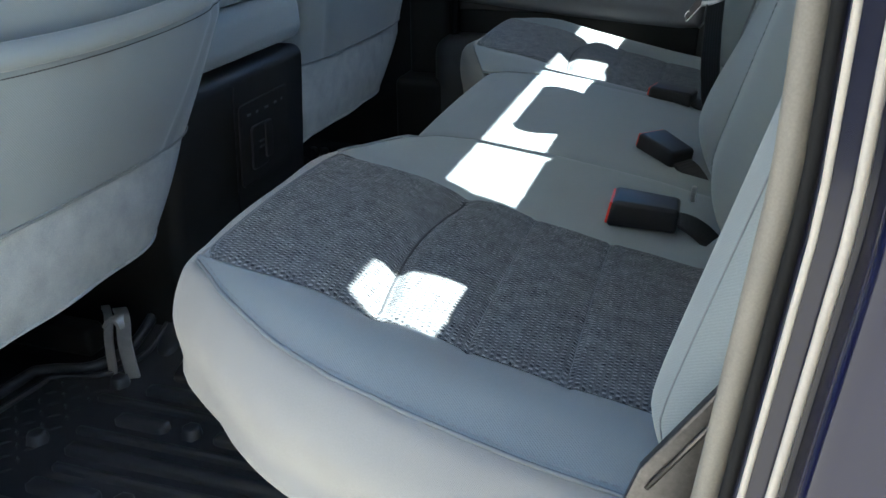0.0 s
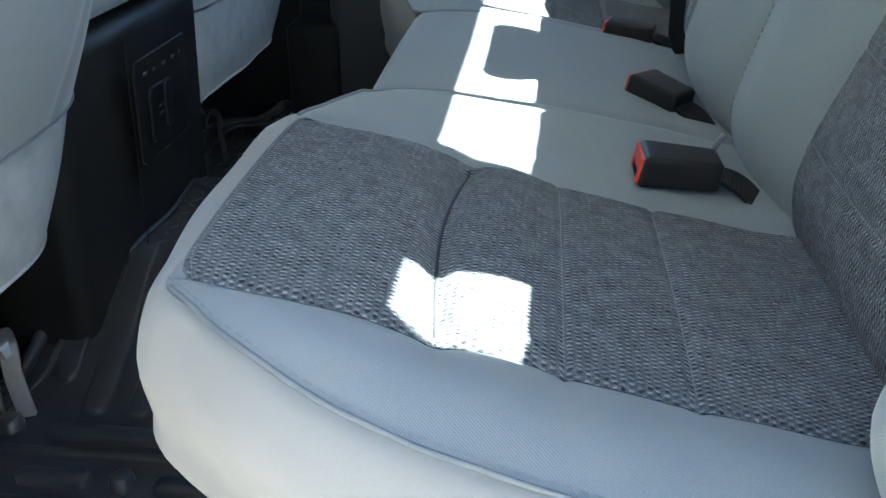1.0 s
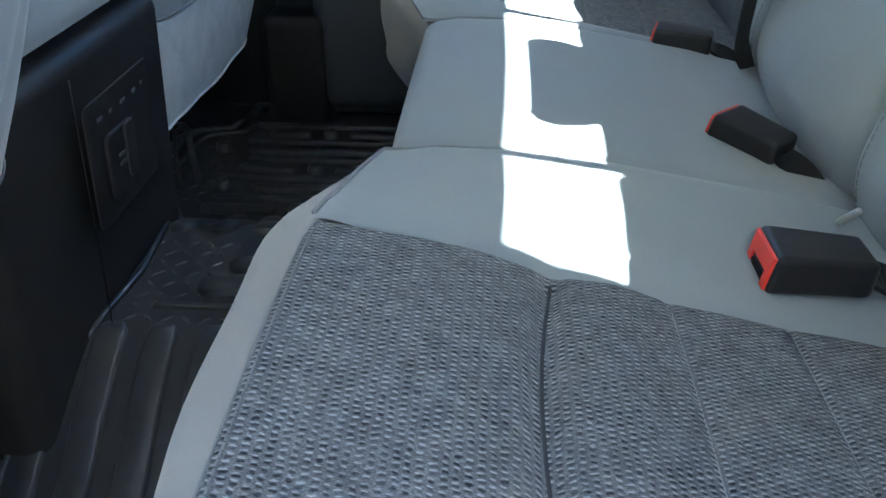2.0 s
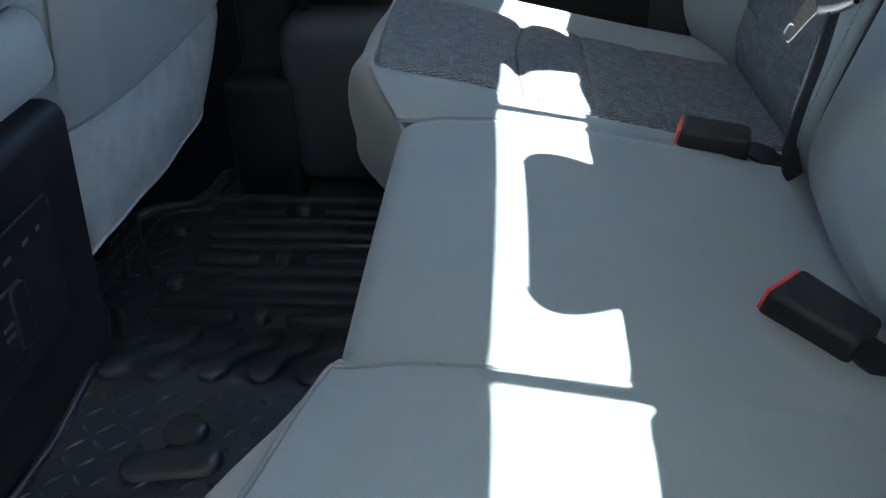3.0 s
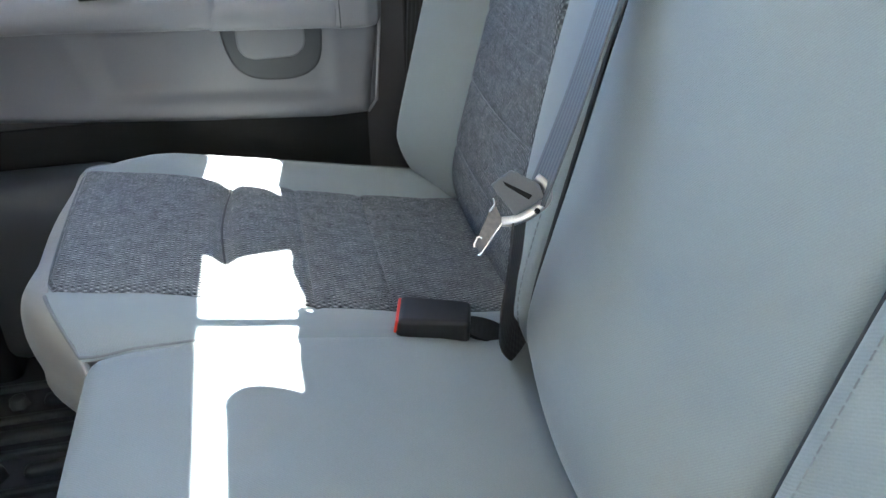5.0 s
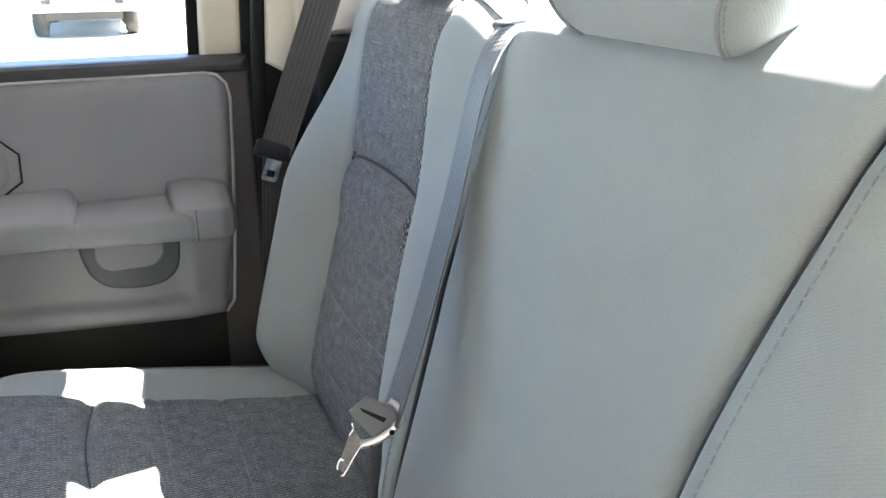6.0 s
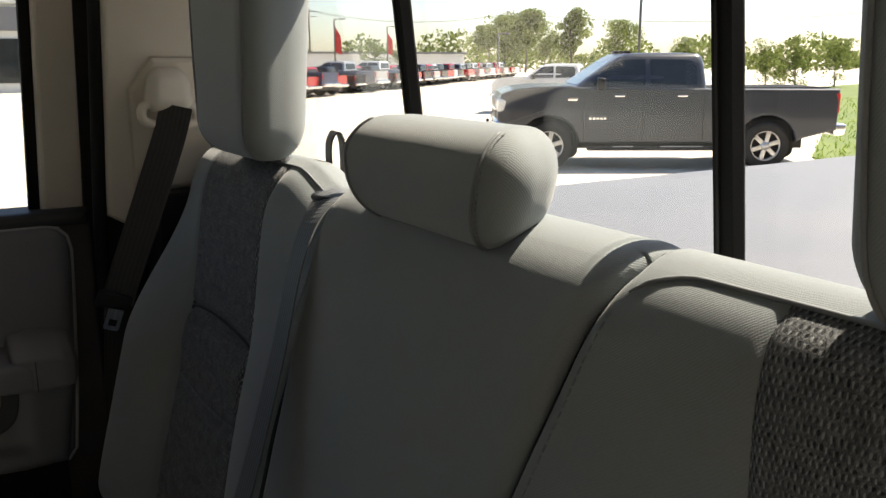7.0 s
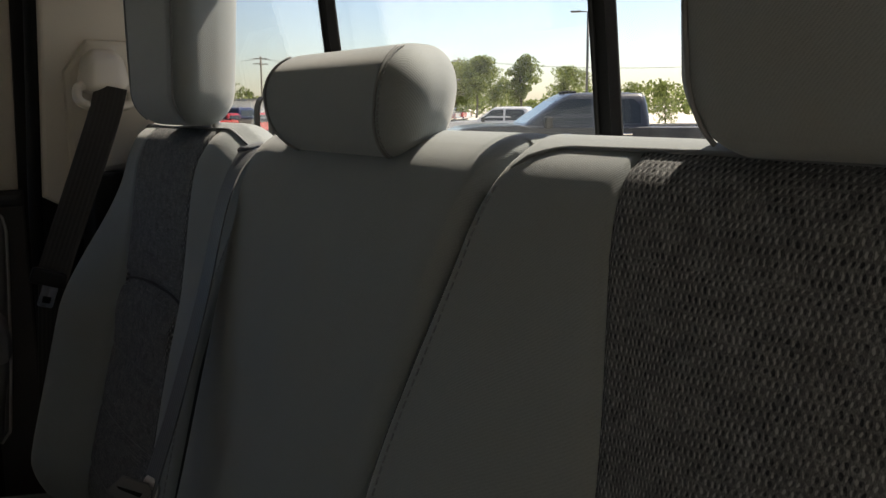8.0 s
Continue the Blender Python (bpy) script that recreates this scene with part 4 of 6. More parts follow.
def middle_belt():
    """The middle belt: webbing out of the seam at the top, a sliding tongue, and the dark lower run."""
    thing = empty("middle_seat_belt", (0.20, 1.55, 1.45), "grey lap and shoulder belt hanging down the backrest", "seat belt")
    mt = under(thing)
    top = [(0.295, 1.592, 1.446), (0.262, 1.580, 1.468), (0.225, 1.565, 1.459), (0.191, 1.549, 1.413), (0.150, 1.520, 1.31), (0.101, 1.484, 1.205), (0.058, 1.455, 1.125)]
    me = strap("upper_webbing", top, lambda t: (0.16, 1.0, 0.06), 0.047, 0.0016, 50)
    me.transform(mt)
    part("upper_webbing", me, M_BELT_GREY, thing)
    low = [(0.048, 1.458, 1.122), (0.049, 1.474, 1.06), (0.053, 1.503, 1.0), (0.062, 1.528, 0.945), (0.092, 1.548, 0.90), (0.118, 1.556, 0.84)]
    me = strap("lower_webbing", low, lambda t: (0.62, 1.0, -0.05), 0.047, 0.0016, 40)
    me.transform(mt)
    part("lower_webbing", me, M_BELT_DARK, thing, "charcoal webbing")
    # the tongue hangs with its flat side to the door; x across it, y up its slope, z out of its face
    R, U, N = Vector((0.955, -0.297, 0.0)), Vector((0.117, 0.377, 0.919)), Vector((-0.272, -0.878, 0.395))
    turn = Matrix(((R.x, U.x, N.x), (R.y, U.y, N.y), (R.z, U.z, N.z))).to_4x4()
    m = Matrix.Translation(Vector((0.045, 1.452, 1.136)) - thing.location) @ turn
    flat = lambda z0: (lambda a, b, c: (a, b, z0 + c))
    tongue = part("tongue_sleeve", prism("tongue_sleeve", [(-0.024, 0.008), (-0.003, -0.018), (0.020, -0.001), (0.016, 0.009), (-0.008, 0.020)], flat(-0.003), 0.008, 0.002, 3), M_SLEEVE, thing, "grey plastic tongue sleeve", m=m)
    part("slot", prism("slot", [(-0.014, 0.011), (-0.012, 0.0075), (0.007, -0.0035), (0.010, 0.000)], flat(0.0052), 0.0006), M_BLACKSEAL, tongue)
    bend = [(-0.014, -0.022, 0.002), (-0.004, -0.0205, 0.003), (0.010, -0.014, 0.003), (0.021, -0.004, 0.002), (0.021, 0.007, -0.001), (0.013, 0.014, -0.004)]
    part("tongue_frame", tube("tongue_frame", curve_points(bend, 30), 0.0042, 10, False, 0.8), M_STEEL, tongue, "steel frame round the sleeve")
    part("rivet", lathe("rivet", [(0.0, 0.001), (0.0022, 0.0008), (0.0025, 0.0)], 12), M_BLACKSEAL, tongue, m=pose(0.014, -0.0125, 0.0068))
    plate = prism("tongue_blade", [(-0.022, -0.005), (-0.024, -0.012), (-0.036, -0.041), (-0.031, -0.048), (-0.013, -0.022)], flat(-0.001), 0.0016, 0.0004)
    blade = part("tongue_blade", plate, M_POLISHED, tongue, "bright steel blade")
    for pts in ([(-0.0215, -0.003, 0.001), (-0.0205, -0.008, 0.001), (-0.0245, -0.014, 0.001)], [(-0.013, -0.022, 0.001), (-0.022, -0.035, 0.001), (-0.031, -0.049, 0.001), (-0.033, -0.0485, 0.001)],
                [(-0.030, -0.036, 0.001), (-0.0335, -0.035, 0.001), (-0.0365, -0.042, 0.001), (-0.0355, -0.0435, 0.001)]):
        part("blade_edge", tube("blade_edge", curve_points(pts, 12), 0.0011, 8), M_CHROME, blade)
    return thing


middle_belt()


def outer_belt():
    """The belt by the closed door: anchor loop on the pillar, webbing, tongue and the lower run."""
    thing = empty("outer_seat_belt", (0.20, 2.09, 1.53), "charcoal shoulder belt hanging from a beige pillar loop", "seat belt")
    mt = under(thing)
    run = [(0.205, 2.052, 1.548), (0.190, 2.050, 1.50), (0.150, 2.058, 1.39), (0.110, 2.070, 1.28), (0.098, 2.070, 1.245)]
    me = strap("upper_webbing", run, lambda t: (0.86, -0.50, -0.2), 0.050, 0.0016, 30)
    me.transform(mt)
    part("upper_webbing", me, M_BELT_DARK, thing)
    run = [(0.100, 2.070, 1.245), (0.090, 2.070, 1.12), (0.085, 2.072, 1.0), (0.085, 2.075, 0.88)]
    me = strap("lower_webbing", run, lambda t: (1.0, 0.25, 0), 0.047, 0.0016, 24)
    me.transform(mt)
    part("lower_webbing", me, M_BELT_DARK, thing)
    m = Matrix.Translation(Vector((0.098, 2.066, 1.248)) - thing.location) @ pose(0, 0, 0, 0, 20, 0)
    body = part("tongue_body", rounded("tongue_body", (0.066, 0.014, 0.026), 0.006, 4), M_BUCKLE, thing, "black tongue body", m=m)
    me = prism("tongue_blade", round_rect(-0.012, -0.046, 0.012, -0.008, 0.004), lambda a, b, c: (a, c - 0.004, b), 0.0025, 0.0006)
    part("tongue_blade", me, M_CHROME, body, "bright steel blade")
    part("blade_slot", rounded("blade_slot", (0.012, 0.0012, 0.010), 0.0005, 2), M_BLACKSEAL, body, m=Matrix.Translation((0, -0.0046, -0.034)))
    # the loop that guides it
    ring = []
    for i in range(32):
        t = 2 * math.pi * i / 32
        a, b = math.cos(t), math.sin(t)
        ring.append((0.198 + 0.042 * math.copysign(abs(a) ** 0.6, a), 2.068, 1.534 + 0.017 * math.copysign(abs(b) ** 0.7, b) - 0.06 * (a * 0.042)))
    me = tube("guide_loop", ring, 0.0075, 10, True, 1.0)
    me.transform(mt)
    part("guide_loop", me, M_BEIGE, thing, "beige plastic guide loop")

    def hood(p):
        h = p[2] / 0.075 + 0.5
        return np.array([p[0] * (1.0 - 0.35 * h * h), p[1] * (1 - 0.2 * h), p[2]])
    part("hood", rounded("hood", (0.078, 0.058, 0.070), 0.022, 6, hood), M_BEIGE, thing, "beige plastic hood", m=Matrix.Translation(Vector((0.200, 2.080, 1.572)) - thing.location))
    return thing


outer_belt()
rod = part("latch_rod", tube("latch_rod", [(0.055, 1.140, 0.895), (0.049, 1.106, 0.927), (0.050, 1.080, 0.951)], 0.0032, 8), M_STEEL)
tagged(rod, "thin pale steel latch rod between the backrests", "rod")
ring = [(0.252 + 0.018 * math.cos(2 * math.pi * k / 28), 1.590 + 0.026 * math.sin(2 * math.pi * k / 28), 1.464) for k in range(28)]
exit_ring = part("belt_guide", tube("belt_guide", ring, 0.0055, 10, True, 0.8), M_BUCKLE)
tagged(exit_ring, "black oval belt guide on top of the backrest", "belt guide")
hook = part("child_seat_tether", strap("child_seat_tether", [(0.302, 1.706, 1.47), (0.302, 1.706, 1.512), (0.311, 1.706, 1.527), (0.320, 1.706, 1.515), (0.322, 1.706, 1.47)],
                                       lambda t: (0.2, 1, 0), 0.03, 0.002, 30), M_BELT_DARK)
tagged(hook, "dark strap loop standing behind the backrest", "strap")


# ---- the closed door ----
def closed_door():
    thing = empty("door_1", (-0.26, 2.20, 0.58), "closed rear door with grey panel, armrest and window", "door", **structure)
    grow = Matrix.Translation((-0.156, 0.842, 1.486)) @ Matrix.Scale(1.035, 4) @ Matrix.Translation((0.156, -0.842, -1.486))
    mt = under(thing) @ grow

    def put(name, me, mat, parent=None, lab=""):
        me.transform(mt)
        return part(name, me, mat, parent or thing, lab)
    put("lower_shell", slab("lower_shell", (-0.60, 2.150, 0.56), (0.080, 2.235, 1.375), 0.004), M_TAUPE, None, "dark taupe door shell")
    put("kick_panel", slab("kick_panel", (-0.60, 2.143, 0.565), (0.012, 2.1495, 0.99), 0.002), M_DARKPLASTIC, None, "black foot of the door")
    # main grey panel, swelling slightly into the cab
    outline = []
    for x, z in [(-0.62, 1.02), (-0.45, 1.002), (-0.30, 0.985), (-0.15, 0.975), (-0.03, 0.968), (0.012, 0.972)]:
        outline.append((x, z))
    outline += [(0.026, 0.99), (0.036, 1.10), (0.043, 1.22), (0.047, 1.32), (0.043, 1.343), (0.030, 1.357), (0.010, 1.361), (-0.62, 1.362)]

    put("panel_backing", prism("panel_backing", outline, lambda a, b, c: (a, 2.150 - c, b), 0.012, 0.006, 2), M_DOOR)

    def step(x, a, b):
        t = min(1.0, max(0.0, (x - a) / (b - a)))
        return t * t * (3 - 2 * t)

    def right(z):
        x = lerp(z, [(0.96, 0.012), (1.10, 0.034), (1.32, 0.045), (1.36, 0.046)])
        if z > 1.325:
            x -= 0.036 - math.sqrt(max(0.0, 0.036 ** 2 - (z - 1.325) ** 2))
        return x

    def skin(u, v):
        z0 = lerp(u, [(0, 1.018), (0.3, 1.000), (0.6, 0.984), (0.9, 0.972), (1.0, 0.974)])
        z = z0 + (1.360 - z0) * v
        x = -0.62 + (right(z) + 0.62) * u
        field = step(x, -0.392 + 0.25 * (1.045 - z), -0.352 + 0.25 * (1.045 - z)) * step(-x, 0.030, 0.062) * step(z - z0, 0.026, 0.044) * step(-z, -1.135, -1.12)
        d = 0.016 - 0.013 * field + 0.006 * dip(z - z0 - 0.012, 0.018) - 0.006 * step(z, 1.19, 1.25) * step(-x, 0.02, 0.24)
        e = min(right(z) - x, 1.362 - z, z - z0 + 0.002)
        if e < 0.018:
            d -= 0.017 * (1 - math.sqrt(max(0.0, 1 - ((0.018 - e) / 0.018) ** 2)))
        return (x, 2.139 - d, z)
    panel = put("trim_panel", sheet("trim_panel", 130, 90, skin, lambda u, v: (u * 0.66, v * 0.4)), M_DOOR, None, "grey moulded trim panel")
    # the bead's edge highlight is put into its pale colour
    bead = [(a, 2.134, b) for a, b in outline[5:-1]]
    put("bead", tube("bead", bead + [(-0.62, 2.134, 1.362)], 0.0026, 6), M_BEAD, panel, "bead round the panel, paled for its edge highlight")

    # armrest: long front part, grip, end cap, each drawn out along the door
    def rest(name, runs, lab):
        """runs: (x, top at the back, top at the front, bottom, front's y) from front to rear."""
        R = np.array(runs)

        def skin_of(u, v):
            x, zb, zf, z0, yf = (np.interp(u * (len(R) - 1), range(len(R)), R[:, k]) for k in range(5))
            p = spline([(2.142, zb + 0.001), (2.112, zb), (yf + 0.030, zb * 0.55 + zf * 0.45), (yf + 0.008, zf + 0.003), (yf, zf - 0.008),
                        (yf + 0.001, z0 + 0.014), (yf + 0.009, z0 + 0.002), (yf + 0.03, z0), (2.142, z0 + 0.004)], v)
            return (x, p[0], p[1])
        return put(name, sheet(name, 40, 36, skin_of, lambda u, v: (0.4 * u, 0.2 * v)), M_DOOR, None, lab)
    rest("armrest", [(-0.66, 1.205, 1.182, 1.150, 2.046), (-0.40, 1.208, 1.184, 1.146, 2.046), (-0.24, 1.207, 1.182, 1.137, 2.046), (-0.205, 1.207, 1.180, 1.136, 2.047),
                     (-0.196, 1.203, 1.177, 1.139, 2.051), (-0.190, 1.190, 1.168, 1.145, 2.070), (-0.188, 1.175, 1.160, 1.150, 2.10)], "grey padded armrest")
    rest("pull_grip", [(-0.212, 1.176, 1.168, 1.137, 2.052), (-0.206, 1.184, 1.172, 1.133, 2.049), (-0.12, 1.183, 1.170, 1.129, 2.048), (-0.036, 1.183, 1.169, 1.125, 2.048),
                       (-0.031, 1.178, 1.165, 1.128, 2.051)], "grey pull grip")
    rest("armrest_cap", [(-0.066, 1.178, 1.164, 1.130, 2.075), (-0.060, 1.200, 1.176, 1.126, 2.056), (-0.030, 1.205, 1.180, 1.123, 2.0475), (0.008, 1.200, 1.177, 1.123, 2.047), (0.024, 1.194, 1.172, 1.125, 2.053),
                         (0.032, 1.184, 1.162, 1.132, 2.070), (0.036, 1.168, 1.155, 1.142, 2.11)], "grey armrest end cap")
    put("parting_line", tube("parting_line", [(-0.030, 2.0475, z) for z in np.linspace(1.128, 1.175, 8)], 0.0009, 6), M_DARKGREY)
    ring = [(-0.200, 1.14), (-0.194, 1.090), (-0.180, 1.057), (-0.152, 1.039), (-0.100, 1.035), (-0.068, 1.046), (-0.052, 1.074), (-0.047, 1.14)]
    put("pull_cup", prism("pull_cup", [tuple(spline(ring, i / 30)) for i in range(31)], lambda a, b, c: (a, 2.139 - c, b), 0.008, 0.004, 2), M_DARKGREY, None, "darker recess round the pull grip")
    put("cup_liner", prism("cup_liner", round_rect(-0.176, 1.070, -0.076, 1.16, 0.026), lambda a, b, c: (a, 2.132 - c, b), 0.006, 0.003, 2), M_DOOR)
    # handle bezel
    bez = [(-0.62, 1.198), (-0.294, 1.198), (-0.256, 1.224), (-0.254, 1.264), (-0.284, 1.294), (-0.62, 1.302)]
    put("handle_bezel", prism("handle_bezel", bez, lambda a, b, c: (a, 2.130 - c, b), 0.010, 0.004), M_DOOR, None, "grey handle surround")
    line = [(a, 2.1198, b) for a, b in bez[1:-1]]
    put("bezel_groove", tube("bezel_groove", line, 0.0015, 6), M_BLACKSEAL)
    inner = [(-0.62, 2.1205, 1.2135), (-0.300, 2.1205, 1.2115), (-0.279, 2.1205, 1.220), (-0.272, 2.1205, 1.236), (-0.272, 2.1205, 1.262), (-0.282, 2.1205, 1.272), (-0.62, 2.1205, 1.279)]
    put("bezel_rim", tube("bezel_rim", inner, 0.0022, 8), M_DOOR)
    put("handle_recess", prism("handle_recess", round_rect(-0.42, 1.222, -0.293, 1.276, 0.012), lambda a, b, c: (a, 2.1215 - c, b), 0.003, 0.001), M_DARKPLASTIC, None, "dark recess behind the handle")
    h = rounded_at("handle", (-0.365, 2.104, 1.250), (0.13, 0.014, 0.024), 0.007)
    put("handle", h, M_CHROME, None, "chrome pull handle")
    put("handle_eye", rounded_at("handle_eye", (-0.308, 2.106, 1.251), (0.026, 0.016, 0.034), 0.007), M_CHROME)
    put("switch_plate", rounded_at("switch_plate", (-0.335, 2.062, 1.1915), (0.062, 0.028, 0.008), 0.0035), M_BUCKLE, None, "black window switch plate")
    put("switch", rounded_at("switch", (-0.335, 2.060, 1.196), (0.030, 0.010, 0.007), 0.003), M_CHROME, None, "small bright window switch")
    # pocket below
    put("door_pocket", rounded_at("door_pocket", (-0.475, 2.090, 0.795), (0.24, 0.125, 0.29), 0.045), M_DARKGREY, None, "dark grey lower pocket")
    # sill and window
    put("sill", prism("sill", [(-0.60, 1.358), (0.078, 1.358), (0.078, 1.384), (-0.60, 1.384)], lambda a, b, c: (a, 2.205 - c, b), 0.075, 0.012, 3), M_SILL, None, "dark window sill")
    pane = put("window_pane", prism("window_pane", [(-0.60, 1.36), (0.0, 1.36), (0.010, 1.76), (-0.60, 1.76)], lambda a, b, c: (a, 2.205 - 0.22 * (b - 1.37) + c, b), 0.004), M_GLASS)
    pane.visible_shadow = False
    lean = lambda a, b, c: (a, 2.185 - 0.22 * (b - 1.37) - c, b)
    put("window_post", prism("window_post", [(0.012, 1.378), (0.076, 1.376), (0.082, 1.78), (0.020, 1.78)], lean, 0.022, 0.008, 3), M_BEIGE, None, "beige trim of the door frame")
    put("glass_channel", prism("glass_channel", [(-0.004, 1.380), (0.013, 1.380), (0.022, 1.78), (0.004, 1.78)], lean, 0.012, 0.003), M_BLACKSEAL)
    put("header", prism("header", [(-0.60, 1.735), (0.02, 1.735), (0.02, 1.78), (-0.60, 1.78)], lean, 0.02, 0.006), M_BEIGE)
    return thing


def rounded_at(name, at, size, r):
    me = rounded(name, size, r, 4)
    me.transform(Matrix.Translation(at))
    return me


closed_door()


def far_pillar():
    """Trim between the closed door and the rear window."""
    thing = empty("trim_1", (0.2, 2.15, 1.37), "beige trim on the rear pillar with a stepped belt recess", "pillar trim", **structure)
    mt = under(thing)
    lean = lambda a, b, c: (a, 2.165 - 0.20 * (b - 1.37) - c, b)
    me = prism("pillar_trim", [(0.106, 1.372), (0.135, 1.355), (0.34, 1.40), (0.34, 1.82), (0.112, 1.82)], lean, 0.03, 0.008, 3)
    me.transform(mt)
    body = part("pillar_trim", me, M_BEIGE, thing)
    rec = [(0.150, 1.40), (0.142, 1.572), (0.178, 1.622), (0.255, 1.622), (0.285, 1.58), (0.285, 1.42)]
    me = prism("belt_recess", rec, lambda a, b, c: (a, 2.138 - 0.20 * (b - 1.37) - c, b), 0.012, 0.009, 2)
    me.transform(mt)
    part("belt_recess", me, M_BEIGE, body)
    plug = [(0.166 + 0.026 * math.cos(2 * math.pi * k / 36), 1.752 + 0.022 * math.sin(2 * math.pi * k / 36)) for k in range(36)]
    me = tube("trim_plug", [lean(a, b, 0.0302) for a, b in plug], 0.0008, 6, True)
    me.transform(mt)
    part("trim_plug", me, M_SILL, body, "thin round outline of a trim plug")
    me = prism("lower_trim", [(0.10, 0.58), (0.345, 0.58), (0.345, 1.41), (0.105, 1.372)], lambda a, b, c: (a, 2.195 - c, b), 0.025, 0.006)
    me.transform(mt)
    part("lower_trim", me, M_DARKPLASTIC, thing, "black lower trim")
    me = slab("side_filler", (0.17, 2.069, 0.58), (0.335, 2.168, 1.41), 0.004)
    me.transform(mt)
    part("side_filler", me, M_DARKPLASTIC, thing, "black filler beside the backrest")
    return thing


far_pillar()
seal = part("door_seal", tube("door_seal", curve_points([(0.090, 2.135, 0.62), (0.088, 2.130, 0.80), (0.088, 2.13, 1.0), (0.092, 2.135, 1.2), (0.096, 2.145, 1.36), (0.101, 2.112, 1.55), (0.106, 2.075, 1.75)], 40), 0.011, 10), M_BLACKSEAL)
tagged(seal, "black rubber seal along the closed door", "door seal", kind="structure")
seal = part("door_seal", tube("door_seal", curve_points([(-0.56, 2.13, 1.36), (-0.563, 2.13, 1.1), (-0.566, 2.13, 0.80), (-0.555, 2.13, 0.69), (-0.50, 2.13, 0.635), (-0.30, 2.13, 0.625), (0.0, 2.13, 0.62)], 50), 0.010, 10), M_BLACKSEAL)
tagged(seal, "black rubber seal round the foot of the door", "door seal", kind="structure")

# middle pillar, far side
pil = empty("trim_2", (-0.64, 2.14, 0.58), "black lower trim of the middle pillar", "pillar trim", **structure)
part("pillar_foot", rounded("pillar_foot", (0.13, 0.14, 0.24), 0.02, 4), M_DARKPLASTIC, pil, m=Matrix.Translation((-0.005, 0.0, 0.115)))
part("pillar_shaft", rounded("pillar_shaft", (0.11, 0.08, 1.10), 0.02, 4), M_DARKPLASTIC, pil, m=Matrix.Translation((0.0, 0.045, 0.75)))

# open doorway: seal, painted jamb
def jamb_x(z):
    return lerp(z, [(0.60, 0.030), (0.85, 0.052), (1.00, 0.071), (1.19, 0.085), (1.27, 0.084), (1.5, 0.082), (1.8, 0.078)])


HEIGHTS = np.linspace(0.60, 1.78, 50)
seal = part("door_seal", tube("door_seal", [(jamb_x(z) + 0.0025, 0.436, z) for z in HEIGHTS], 0.0078, 12), M_SEAL)
tagged(seal, "worn grey rubber seal up the open doorway", "door seal", kind="structure")
jamb = empty("door_jamb", (0.2, 0.40, 0.58), "dark blue painted jamb of the open doorway", "door jamb", **structure)


def jamb_part(name, me, mat, lab=""):
    me.transform(under(jamb))
    return part(name, me, mat, jamb, lab)


edge = [(jamb_x(z) + 0.011, z) for z in HEIGHTS]
jamb_part("jamb_skin", prism("jamb_skin", edge + [(0.42, 1.78), (0.42, 0.60)], lambda a, b, c: (a, 0.412 - c, b), 0.014, 0.004, 3, True), M_BLUE)
jamb_part("seal_seat", tube("seal_seat", [(jamb_x(z) + 0.0105, 0.422, z) for z in HEIGHTS], 0.0042, 8), M_BLACKSEAL)
# bead and lip carry the jamb's tan ground reflections as colour
jamb_part("jamb_bead", tube("jamb_bead", [(jamb_x(z) + 0.0125, 0.3965, z) for z in HEIGHTS], 0.0018, 8), M_TAN, "pale bead with the ground's reflection in its colour")
jamb_part("jamb_lip", tube("jamb_lip", [(jamb_x(z) + 0.0245, 0.392, z) for z in HEIGHTS], 0.0026, 8), M_TAN, "pale lip with the ground's reflection in its colour")
jamb_part("outer_skin", prism("outer_skin", [(a + 0.020, b) for a, b in edge] + [(0.42, 1.78), (0.42, 0.60)], lambda a, b, c: (a, 0.395 - c, b), 0.03, 0.01, 4, True), M_BLUE)
hing = empty("backrest_hinge", (0.06, 0.50, 0.90), "dark metal hinge plate beside the near backrest", "hinge")
me = prism("hinge_plate", [(0.036, 0.968), (0.100, 1.075), (0.20, 1.09), (0.20, 0.84), (0.00, 0.84)], lambda a, b, c: (a, 0.506 - c, b), 0.008, 0.002)
me.transform(under(hing))
part("hinge_plate", me, M_POLISHED, hing)
me = tube("hinge_rib", [(0.036 + 0.006, 0.4965, 0.968 - 0.012), (0.100 + 0.006, 0.4965, 1.075 - 0.012)], 0.0018, 8)
me.transform(under(hing))
part("hinge_rib", me, M_POLISHED, hing, "worn steel rib")


